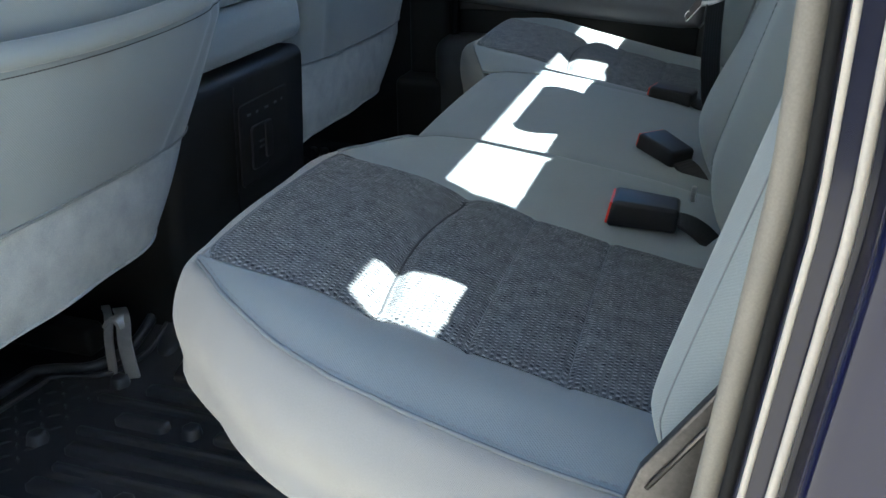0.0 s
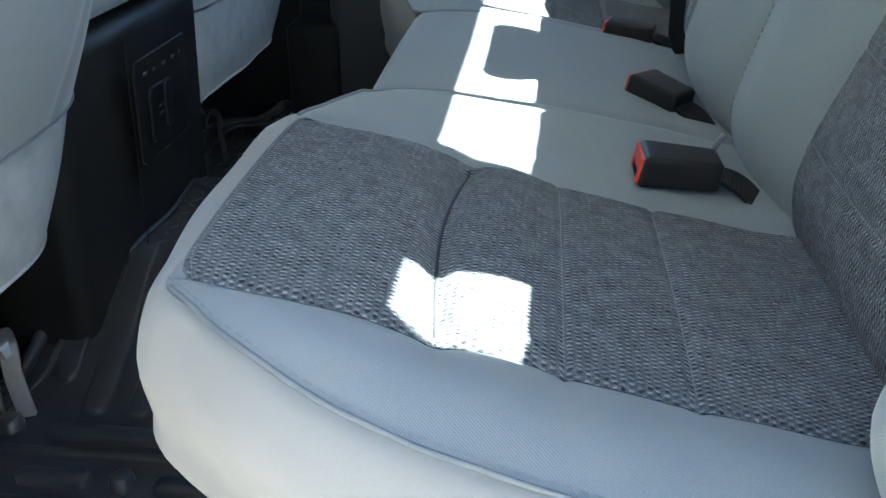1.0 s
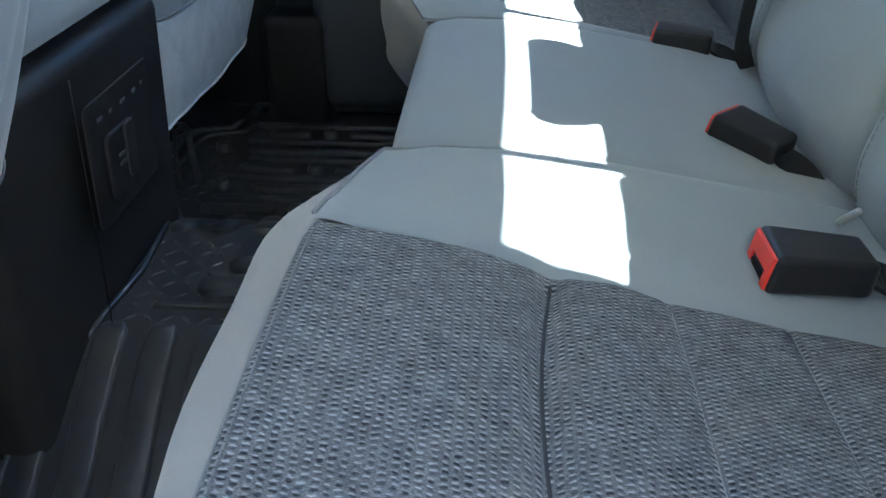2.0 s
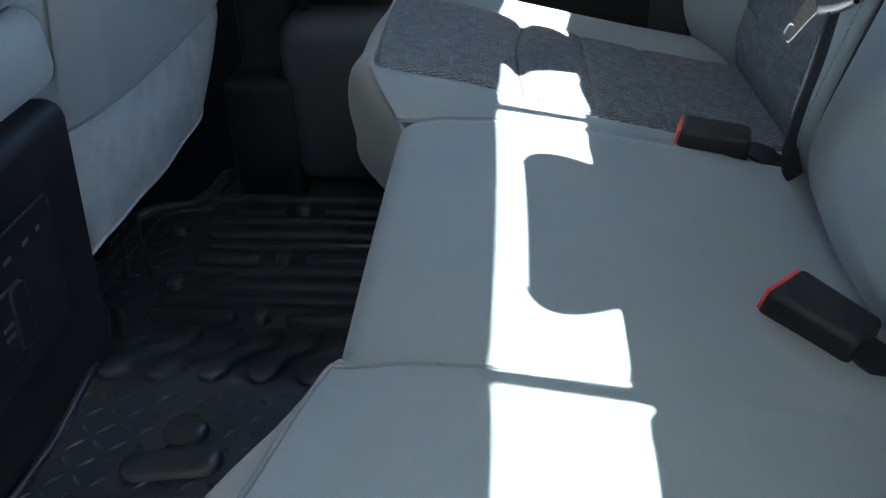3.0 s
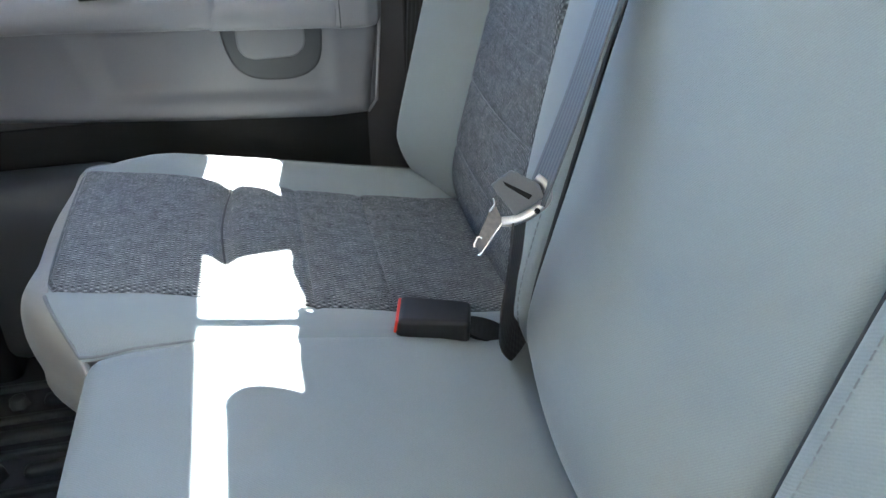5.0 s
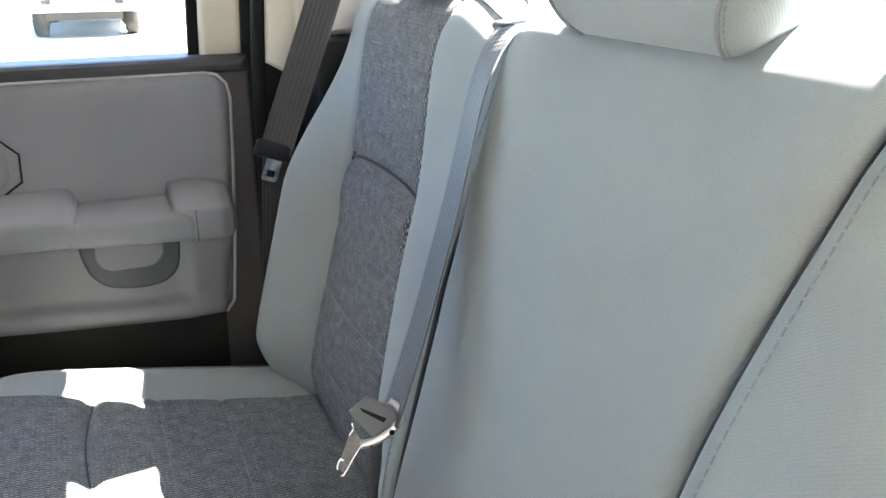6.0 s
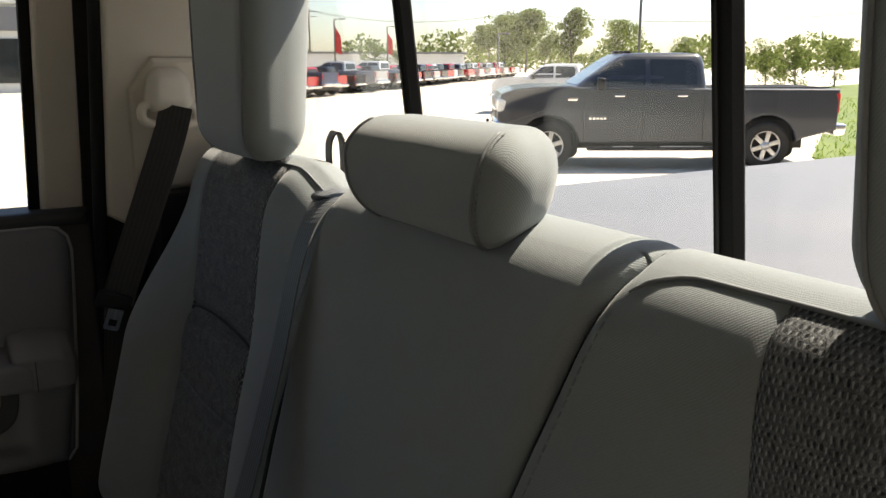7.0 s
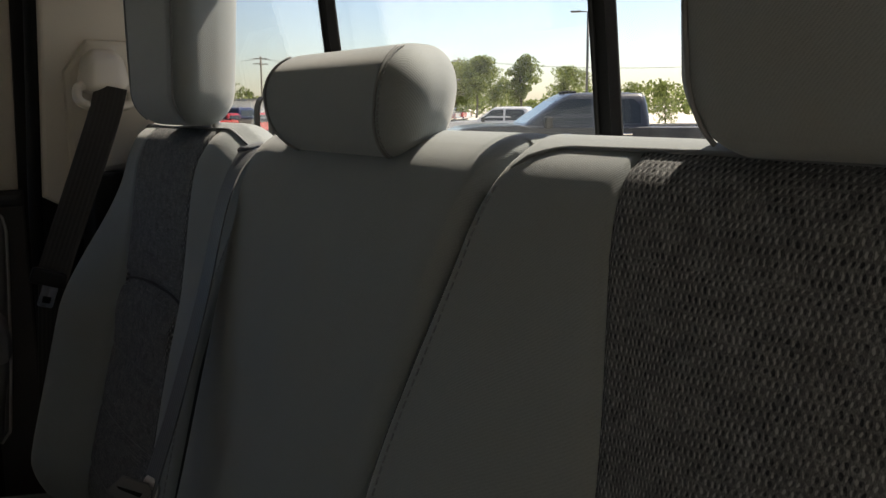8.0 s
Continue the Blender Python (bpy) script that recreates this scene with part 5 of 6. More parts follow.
# ---- front seats and console ----
def front_seat(left, right, dx, tip, feet, label, stout=1.0):
    """The back of a front seat: cloth shell, map pocket and a felt skirt at its foot.
    left, right: its edges by height; tip: the side (-1 or 1) on which the skirt hangs lower."""
    yc = (lerp(1.1, left) + lerp(1.1, right)) / 2
    thing = empty("front_seat", (-0.80 + dx, yc, 0.62), label, "car seat", "front seats")
    mt = under(thing)

    def put(name, me, mat, parent=None, lab=""):
        me.transform(mt)
        return part(name, me, mat, parent or thing, lab)

    def back(t, z):
        """A place on the back, t from -1 to 1 across."""
        a = abs(t) ** 6
        y = lerp(z, left) + (lerp(z, right) - lerp(z, left)) * (t + 1) / 2
        x = -0.690 + dx + (z - 0.87) * 0.14 - 0.032 * a - 0.010 * t * t
        return x, y

    def shell(u, v):
        z = 0.93 + 0.73 * v
        x, y = back(2 * u - 1, z)
        return (x - 0.006 * dip(abs(2 * u - 1) - 0.74, 0.02), y, z)
    put("back_shell", sheet("back_shell", 70, 60, shell, lambda u, v: (u * 0.7, v * 0.75), flip=True), M_CLOTH)

    def fore(u, v):
        p = shell(u, v)
        return (p[0] - 0.05 - 0.07 * (1 - abs(2 * u - 1) ** 3), p[1], p[2])
    put("front_pad", sheet("front_pad", 20, 16, fore, lambda u, v: (u * 0.7, v * 0.75)), M_CLOTH)

    def hem_z(t):
        return 1.150 + 0.026 * t * t

    def pocket(u, v):
        t = 0.90 * (2 * u - 1)
        z = 0.958 + (hem_z(t) - 0.958) * v
        x, y = back(t, z)
        f = 1 - (t / 0.9) ** 6
        crease = 0.004 * dip(abs(t) - 0.70 - 0.12 * (v - 0.5), 0.03)
        return (x + 0.004 + (0.016 * v ** 1.3 + 0.006 * math.sin(math.pi * v)) * f - crease, y, z)
    put("map_pocket", sheet("map_pocket", 60, 40, pocket, lambda u, v: (u * 0.5, v * 0.2), flip=True), M_CLOTH, None, "cloth map pocket")
    rim = [Vector(pocket(u, 1.0)) for u in np.linspace(0, 1, 50)]
    put("pocket_hem", tube("pocket_hem", [p + Vector((-0.004, 0, -0.006)) for p in rim], 0.014, 14), M_CLOTH, None, "rolled elastic hem")
    seam = [Vector(pocket(u, 0.865)) + Vector((0.0012, 0, 0)) for u in np.linspace(0, 1, 50)]
    put("stitching", stitches("stitching", seam, 0.006, 0.004), M_DARKTHREAD)

    def skirt(u, v):
        t = 2 * u - 1
        s = t * tip
        foot = 0.836 if tip == 0 else 0.818
        if s > 0.70:
            foot -= 0.030 * ((s - 0.70) / 0.30) ** 1.4
        top = 0.967
        z = top + (foot - top) * v
        x, y = back(t, top)
        y = lerp(z, left) + (lerp(z, right) - lerp(z, left)) * u
        wave = 0.002 * math.sin(9 * t + 2) * v
        return (x - 0.001 - 0.010 * v + 0.005 * math.sin(math.pi * v) + wave, y, z)
    put("skirt", sheet("skirt", 70, 20, skirt, lambda u, v: (u * 0.6, v * 0.16)), M_FELT, None, "pale grey felt skirt")
    put("skirt_seam", tube("skirt_seam", [Vector(skirt(u, 0.03)) + Vector((0.006, 0, 0)) for u in np.linspace(0.01, 0.99, 60)], 0.0012, 8), M_PIPING)
    put("skirt_edge", tube("skirt_edge", [Vector(skirt(u, 1.0)) for u in np.linspace(0.01, 0.99, 60)], 0.0024, 8), M_FELT)
    for t in (-0.74, 0.74):
        run = []
        for z in np.linspace(1.19, 1.65, 30):
            x, y = back(t, z)
            run.append((x - 0.004, y, z))
        put("seam", tube("seam", run, 0.0016, 6), M_DARKTHREAD)
    y0, y1 = lerp(0.9, left), lerp(0.9, right)
    me = rounded("seat_base", (0.50, y1 - y0 - 0.04, 0.14), 0.04, 4)
    me.transform(Matrix.Translation((-0.98 + dx, (y0 + y1) / 2, 0.87)))
    put("seat_base", me, M_DARKPLASTIC, None, "black seat base")
    for y in feet:
        me = rounded("track", (0.36, 0.04, 0.05), 0.01, 3)
        me.transform(Matrix.Translation((-1.02 + dx, y + 0.01, 0.645)))
        put("track", me, M_DARKPLASTIC)
        for off, w, lean_in in ((0.0, 0.012, 0.0), (0.026, 0.020, 0.010)):
            x = -0.806 + dx + off
            way = [(x - 0.030, y + 0.034, 0.690), (x - 0.012, y + 0.016, 0.695), (x, y + 0.002, 0.688), (x + 0.3 * lean_in, y - 0.006, 0.655), (x + lean_in, y - 0.009, 0.600)]
            put("track_foot", strap("track_foot", way, lambda t: (1, 0.3, 0), w * stout, 0.006, 26), M_ZINC if stout == 1.0 else M_POLISHED, None, "bright metal track foot")
        arc = [(-0.806 + dx, y - 0.001, 0.682), (-0.798 + dx, y, 0.694), (-0.784 + dx, y, 0.695), (-0.777 + dx, y - 0.001, 0.683)]
        put("foot_arch", strap("foot_arch", arc, lambda t: (0, 1, 0), 0.024 * stout, 0.005, 16), M_ZINC if stout == 1.0 else M_POLISHED)
    return thing


front_seat([(0.80, 0.56), (0.95, 0.51), (1.14, 0.50), (1.30, 0.49), (1.66, 0.52)],
           [(0.80, 0.99), (0.82, 1.01), (0.947, 1.098), (1.02, 1.148), (1.12, 1.205), (1.30, 1.205), (1.66, 1.12)],
           0.035, 0, (0.60, 0.975), "grey cloth driver seat back with map pocket and felt skirt")
front_seat([(0.78, 1.475), (0.967, 1.492), (1.14, 1.485), (1.30, 1.48), (1.66, 1.55)],
           [(0.80, 1.975), (0.93, 2.115), (1.14, 2.138), (1.30, 2.138), (1.66, 2.03)],
           0.0, -1, (1.60, 1.80), "grey cloth passenger seat back with felt skirt", 0.5)


def console():
    thing = empty("centre_console", (-0.75, 1.30, FLOOR), "black centre console with power outlet between the front seats", "console")
    mt = under(thing)

    def shape(p):
        return np.array([p[0] + 0.05 * (p[2] - 0.2) - 0.03 * (p[1] / 0.22) ** 2, p[1] * (1.0 + 0.06 * p[2]), p[2]])
    me = rounded("body", (0.50, 0.445, 0.43), 0.022, 5, shape)
    me.transform(Matrix.Translation((-0.90, 1.287, 0.795)))
    me.transform(mt)
    part("body", me, M_DARKPLASTIC, thing)
    face = lambda a, b, c: (-0.648 + 0.05 * (b - 0.795 - 0.2) - 0.03 * ((a - 1.30) / 0.22) ** 2 + c, a, b)
    me = tube("parting_line", [face(1.204, z, 0.0003) for z in np.linspace(0.62, 0.998, 20)], 0.0009, 6)
    me.transform(mt)
    part("parting_line", me, M_BLACKSEAL, thing)
    me = prism("outlet_plate", round_rect(1.213, 0.825, 1.385, 0.965, 0.012), face, 0.0022, 0.001)
    me.transform(mt)
    plate = part("outlet_plate", me, M_DARKPLASTIC, thing, "black outlet plate")
    me = prism("outlet", round_rect(1.238, 0.850, 1.288, 0.925, 0.010), lambda a, b, c: face(a, b, c + 0.004), 0.004, 0.002)
    me.transform(mt)
    part("outlet", me, M_BUCKLE, plate, "black power outlet")
    me = prism("outlet_door", round_rect(1.276, 0.862, 1.300, 0.925, 0.006), lambda a, b, c: face(a, b, c + 0.0045), 0.006, 0.002)
    me.transform(mt)
    part("outlet_door", me, M_BUCKLE, plate)
    for z in (0.884, 0.894):
        me = prism("mark", [(1.258, z), (1.272, z), (1.272, z + 0.004), (1.258, z + 0.004)], lambda a, b, c: face(a, b, c + 0.0085), 0.0006)
        me.transform(mt)
        part("mark", me, M_SLEEVE, plate, "small pale mark")
    for y, w in ((1.232, 0.010), (1.258, 0.006), (1.285, 0.012), (1.318, 0.010), (1.345, 0.006)):
        me = prism("mark", [(y, 0.944), (y + w, 0.944), (y + w, 0.948), (y, 0.948)], lambda a, b, c: face(a, b, c + 0.0045), 0.0006)
        me.transform(mt)
        part("mark", me, M_SLEEVE, plate, "small pale mark")
    return thing


console()
for z, h in ((1.052, 0.085), (1.145, 0.095)):
    cush = part("console_cushion", rounded("console_cushion", (0.34, 0.43, h), 0.028, 5), M_CLOTH, m=pose(-0.845, 1.30, z, 0, -4, 0))
    tagged(cush, "grey cloth folded middle seat above the console", "cushion", "folded middle seat")


# ---- floor liner ----
def hump(y):
    return 0.108 * (0.5 - 0.5 * math.cos(math.pi * min(1.0, max(0.0, (0.350 - abs(y - 1.318)) / 0.255))))


def liner():
    thing = empty("floor_liner", (-0.6, 1.32, FLOOR), "black ribbed rubber floor liner over the rear footwells", "floor mat")
    mt = under(thing)
    z0 = 0.600

    def put(name, me, parent=None):
        me.transform(mt)
        return part(name, me, M_RUBBER, parent or thing)

    front_edge = [(0.50, -0.90), (0.80, -0.90), (0.93, -0.885), (0.955, -0.81), (1.02, -0.775), (1.10, -0.765), (1.20, -0.72), (1.32, -0.71), (1.44, -0.72), (1.55, -0.765),
                  (1.62, -0.775), (1.69, -0.81), (1.72, -0.86), (1.95, -0.86), (1.99, -0.84), (2.005, -0.775), (2.06, -0.755), (2.13, -0.75)]

    def edge_x(y):
        return lerp(y, front_edge)

    def pan(u, v):
        y = 0.50 + 1.63 * u
        x = edge_x(y) + (-0.20 - edge_x(y)) * v
        return (x, y, z0 + hump(y))
    put("pan", sheet("pan", 110, 20, pan))
    ys = np.linspace(0.50, 2.13, 120)
    put("lip", tube("lip", [(edge_x(y) + 0.005, y, z0 + hump(y) + 0.010) for y in ys] + [(x, 2.13, z0 + 0.012) for x in np.linspace(-0.72, -0.25, 20)], 0.009, 8))
    put("inner_lip", tube("inner_lip", [(edge_x(y) + 0.032, y, z0 + hump(y) + 0.003) for y in ys], 0.005, 6))

    def pad(p, q, w, h, n=14):
        """A raised flat rib with round ends from p to q (x, y), following the liner's surface."""
        p, q = Vector((*p, 0)), Vector((*q, 0))
        d = q - p
        ln = d.length
        d.normalize()
        across = Vector((-d.y, d.x, 0))
        r = w / 2
        verts, faces = [], []
        ends = [r * (1 - math.cos(math.pi / 2 * k / 5)) for k in range(5)]
        runs = ends + [r + (ln - 2 * r) * k / n for k in range(n + 1)] + [ln - e for e in reversed(ends)]
        for run in runs:
            e = min(run, ln - run)
            half = math.sqrt(max(1e-6, r * r - (r - e) ** 2)) if e < r else r
            for k, z in ((-1.0, -0.002), (-0.90, h * 0.75), (-0.72, h), (0.72, h), (0.90, h * 0.75), (1.0, -0.002)):
                c = p + d * run + across * (half * k)
                lift = z if e > 0.004 or z < 0 else z * (0.25 + 0.75 * e / 0.004)
                verts.append((c.x, c.y, z0 + hump(c.y) + lift))
        for i in range(len(runs) - 1):
            for k in range(5):
                faces.append((i * 6 + k, i * 6 + k + 1, i * 6 + 7 + k, i * 6 + 6 + k))
        return mesh_of("rib", verts, faces)

    # rows across the footwells: narrow ribs, and wide pads broken round the studs
    STUDS = []
    for y0, step, count in ((0.565, 0.0375, 11), (1.685, 0.0400, 10)):
        for k in range(count):
            y = y0 + step * k
            left = -0.735 + 0.022 * (k % 3)
            if k % 2:
                put("rib", pad((left - 0.015, y), (-0.34, y), 0.013, 0.0085))
            elif k % 4 == 0:
                put("rib", pad((left, y), (-0.605, y), 0.026, 0.0095))
                put("rib", pad((-0.535, y), (-0.34, y), 0.026, 0.0095))
                STUDS.append((-0.570, y))
            else:
                put("rib", pad((left + 0.02, y), (-0.34, y), 0.026, 0.0095))
                STUDS.append((left - 0.030, y + 0.004))
    # long pads down both flanks of the hump
    for side in (-1, 1):
        for k in range(6):
            x = -0.725 + 0.0575 * k
            put("rib", pad((x, 1.318 + side * 0.105), (x + 0.008, 1.318 + side * (0.345 if k else 0.30)), 0.037, 0.0075, 24))
    for x, y in STUDS:
        me = lathe("stud", [(0.0, 0.0150), (0.009, 0.0150), (0.0135, 0.013), (0.0165, 0.0)], 6)
        me.transform(Matrix.Translation((x, y, z0)))
        put("stud", me)
    # plain moulded emblem on the crown
    put("emblem", pad((-0.60, 1.290), (-0.50, 1.305), 0.040, 0.008))
    put("emblem", pad((-0.575, 1.345), (-0.525, 1.340), 0.036, 0.008))
    put("emblem", pad((-0.64, 1.250), (-0.48, 1.250), 0.010, 0.005))
    # raised tread marks, as on chequer plate
    verts, faces = [], []
    for fx0, fx1, fy0, fy1 in ((-0.85, -0.74, 0.56, 0.94), (-0.84, -0.74, 1.72, 1.96), (-0.68, -0.42, 1.225, 1.41)):
        i = 0
        x = fx0
        while x < fx1:
            y = fy0
            while y < fy1:
                a = math.pi / 4 if (i % 2) else -math.pi / 4
                d, s = Vector((math.cos(a), math.sin(a), 0)), Vector((-math.sin(a), math.cos(a), 0))
                c = Vector((x, y, z0 + hump(y)))
                k = len(verts)
                verts += [c - d * 0.010, c + s * 0.003, c + d * 0.010, c - s * 0.003, c + Vector((0, 0, 0.0022))]
                faces += [(k, k + 3, k + 4), (k + 3, k + 2, k + 4), (k + 2, k + 1, k + 4), (k + 1, k, k + 4)]
                i += 1
                y += 0.024
            i += 1
            x += 0.022
    tagged(put("tread", mesh_of("tread", verts, faces, smooth=False)), kind="stuff")
    return thing


liner()
bin_ = empty("storage_bin", (-0.385, 1.30, FLOOR), "dark blue-grey plastic storage bin under the bench", "storage bin")
part("bin_body", rounded("bin_body", (0.22, 0.26, 0.10), 0.035, 5), M_DARKGREY, bin_, m=Matrix.Translation((0, 0, 0.075)))
ring = [(0.045 * math.cos(2 * math.pi * i / 28) - 0.02, 0.045 * math.sin(2 * math.pi * i / 28) + 0.05, 0.126) for i in range(28)]
part("cup_rim", tube("cup_rim", ring, 0.004, 8, True), M_DOOR, bin_, "pale cup-holder rim")

# ---- outside: lot, trucks, trees ----
def concrete():
    m, nt, b = node_mat("pale_concrete", 0.9)
    v = coords(nt)
    fine, mid, wide = noise_tex(nt, v, 25, 4), noise_tex(nt, v, 1.2, 5, 0.6), noise_tex(nt, v, 0.12, 4)
    mix = math_node(nt, 'ADD', math_node(nt, 'MULTIPLY', fine, 0.3), math_node(nt, 'MULTIPLY', mid, 0.4))
    mix = math_node(nt, 'ADD', mix, math_node(nt, 'MULTIPLY', wide, 0.3))
    nt.links.new(ramp(nt, mix, [(0.33, (0.50, 0.455, 0.375)), (0.66, (0.66, 0.62, 0.535))]), b.inputs["Base Color"])
    bump(nt, b, fine, 0.3, 0.004)
    return m


def leafy(name, dark, light):
    m, nt, b = node_mat(name, 0.8)
    rnd = nt.nodes.new("ShaderNodeNewGeometry").outputs["Random Per Island"]
    nt.links.new(ramp(nt, rnd, [(0.1, dark), (0.9, light)]), b.inputs["Base Color"])
    b.inputs["Specular IOR Level"].default_value = 0.1
    thin = nt.nodes.new("ShaderNodeBsdfTranslucent")
    nt.links.new(ramp(nt, rnd, [(0.1, tuple(min(1.0, c * 1.3) for c in dark)), (0.9, tuple(min(1.0, c * 1.3) for c in light))]), thin.inputs["Color"])
    both = nt.nodes.new("ShaderNodeMixShader")
    both.inputs[0].default_value = 0.45
    nt.links.new(b.outputs[0], both.inputs[1])
    nt.links.new(thin.outputs[0], both.inputs[2])
    nt.links.new(both.outputs[0], nt.nodes["Material Output"].inputs["Surface"])
    return m


M_LOT = concrete()
M_LEAF = leafy("green_leaves", (0.070, 0.092, 0.024), (0.205, 0.245, 0.082))
M_GRASS = leafy("green_grass", (0.10, 0.17, 0.02), (0.22, 0.30, 0.05))
M_BARK = surface("grey_bark", (0.06, 0.05, 0.04), (0.13, 0.11, 0.09), 0.9, 30, 3, 0.01)
M_VINYL = surface("pale_grey_vinyl", (0.125, 0.132, 0.145), (0.155, 0.163, 0.177), 0.55, 300, 2.5, 0.0005)
M_TYRE = surface("tyre_rubber", (0.012, 0.012, 0.012), (0.03, 0.03, 0.03), 0.85, 80, 10, 0.002)
M_RIM = surface("bright_alloy", (0.50, 0.50, 0.50), (0.62, 0.62, 0.61), 0.3, 30, 6, 0.0005, 0.8)
M_DARKGLASS = surface("dark_vehicle_glass", (0.015, 0.02, 0.024), (0.03, 0.036, 0.04), 0.08, 10, 1, 0.0001)
M_TAIL = surface("red_lamp_plastic", (0.45, 0.02, 0.02), (0.6, 0.03, 0.03), 0.2, 40, 8, 0.0002)
M_LAMP = surface("clear_lamp_plastic", (0.60, 0.62, 0.62), (0.8, 0.82, 0.82), 0.15, 30, 8, 0.0005, 0.3)
M_POLE = surface("dark_painted_metal", (0.05, 0.05, 0.05), (0.09, 0.09, 0.09), 0.5, 60, 2, 0.0005)
M_WOOD = surface("weathered_pole_wood", (0.13, 0.10, 0.08), (0.22, 0.18, 0.14), 0.9, 50, 3, 0.002)
M_WHITEWALL = surface("white_cladding", (0.62, 0.62, 0.60), (0.72, 0.72, 0.70), 0.6, 8, 0.4, 0.002)

ground = part("ground", slab("ground", (-600, -600, GROUND - 0.5), (600, 600, GROUND)), M_LOT)
tagged(ground, "pale sunlit concrete of a vehicle lot", "ground", kind="structure")


# added ground patch, out of view: its tone sets the bounce into the cab
bounce_ground = part("pavement", slab("pavement", (-7.0, -7.0, GROUND - 0.02), (1.6, 0.55, GROUND + 0.006)), surface("bounce_ground_sand", (0.20, 0.175, 0.138), (0.28, 0.25, 0.20), 0.9, 60, 1.2, 0.003))
tagged(bounce_ground, "added unseen ground patch that sets the warm bounce into the doorway", "pavement", kind="structure")


# added building, out of view: blocks sky light from the open doorway
side = empty("light_block_wall", (0.0, -4.2, GROUND), "added unseen tan wall that holds back light from the doorway", "building")
part("wall", slab("wall", (-45.0, -6.0, 0), (45.0, 0.0, 7.5)), surface("light_block_tan", (0.27, 0.235, 0.18), (0.34, 0.30, 0.235), 0.8, 20, 0.5, 0.003), side)
part("roof", slab("roof", (-45.3, -6.3, 7.504), (45.3, 0.3, 7.7)), M_WHITEWALL, side)


def own_bed():
    """The bed of the truck one sits in, under its soft cover."""
    thing = empty("truck_bed", (0.45, 1.335, 0.55), "blue truck bed under a pale grey soft cover", "truck bed")
    mt = under(thing)
    me = rounded("cover", (2.02, 1.74, 0.03), 0.012, 4, lambda p: np.array([p[0], p[1], p[2] + 0.012 * math.cos(p[1] / 0.87 * math.pi / 2)]))
    me.transform(Matrix.Translation((1.47, 1.335, 1.322)))
    me.transform(mt)
    part("cover", me, M_VINYL, thing, "pale grey vinyl cover")
    for y in (0.435, 2.235):
        me = rounded("bed_side", (2.10, 0.09, 0.66), 0.03, 4)
        me.transform(Matrix.Translation((1.50, y, 0.985)))
        me.transform(mt)
        part("bed_side", me, M_BLUE, thing)
    me = rounded("tailgate", (0.06, 1.74, 0.60), 0.02, 3)
    me.transform(Matrix.Translation((2.53, 1.335, 0.99)))
    me.transform(mt)
    part("tailgate", me, M_BLUE, thing)
    return thing


own_bed()


def wheel(parent, x, y, side, r=0.40, detail=True):
    prof = [(r * 0.62, -0.12), (r * 0.80, -0.13), (r * 0.95, -0.115), (r, -0.07), (r, 0.07), (r * 0.95, 0.115), (r * 0.80, 0.13), (r * 0.62, 0.12)]
    tyre = part("wheel", lathe("wheel", prof, 32, 'Y'), M_TYRE, parent, "black tyre on a bright alloy rim", m=Matrix.Translation((x, y, r)))
    rr = r * 0.63
    rim_prof = [(rr, 0.10), (rr * 0.93, 0.115), (rr * 0.88, 0.07), (rr * 0.86, 0.02)]
    me = lathe("rim", [(a, b * side) for a, b in rim_prof], 32, 'Y')
    part("rim", me, M_RIM, tyre)
    disc = lathe("rim_well", [(rr * 0.88, 0.03 * side), (0.0, 0.03 * side)], 24, 'Y')
    part("rim_well", disc, M_TYRE, tyre)
    if detail:
        for k in range(6):
            t = 2 * math.pi * k / 6 + 0.3
            me = rounded("spoke", (rr * 0.80, 0.035, 0.075), 0.012, 3)
            me.transform(Matrix.Translation((rr * 0.50, 0.085 * side, 0)))
            me.transform(Matrix.Rotation(t, 4, 'Y'))
            part("spoke", me, M_RIM, tyre)
        me = lathe("hub", [(rr * 0.30, 0.08 * side), (rr * 0.26, 0.125 * side), (0.0, 0.13 * side)], 16, 'Y')
        part("hub", me, M_RIM, tyre)
    else:
        me = lathe("rim_face", [(rr * 0.9, 0.07 * side), (rr * 0.3, 0.10 * side), (0.0, 0.11 * side)], 12, 'Y')
        part("rim_face", me, M_RIM, tyre)


def arch(xc, r, x_first, n=10):
    """Points of a wheel arch from one side over to the other, above the sill line."""
    a0 = math.asin((0.47 - 0.40) / r)
    seq = [(xc + r * math.cos(a), 0.40 + r * math.sin(a)) for a in np.linspace(a0, math.pi - a0, n)]
    return seq if x_first > xc else seq[::-1]


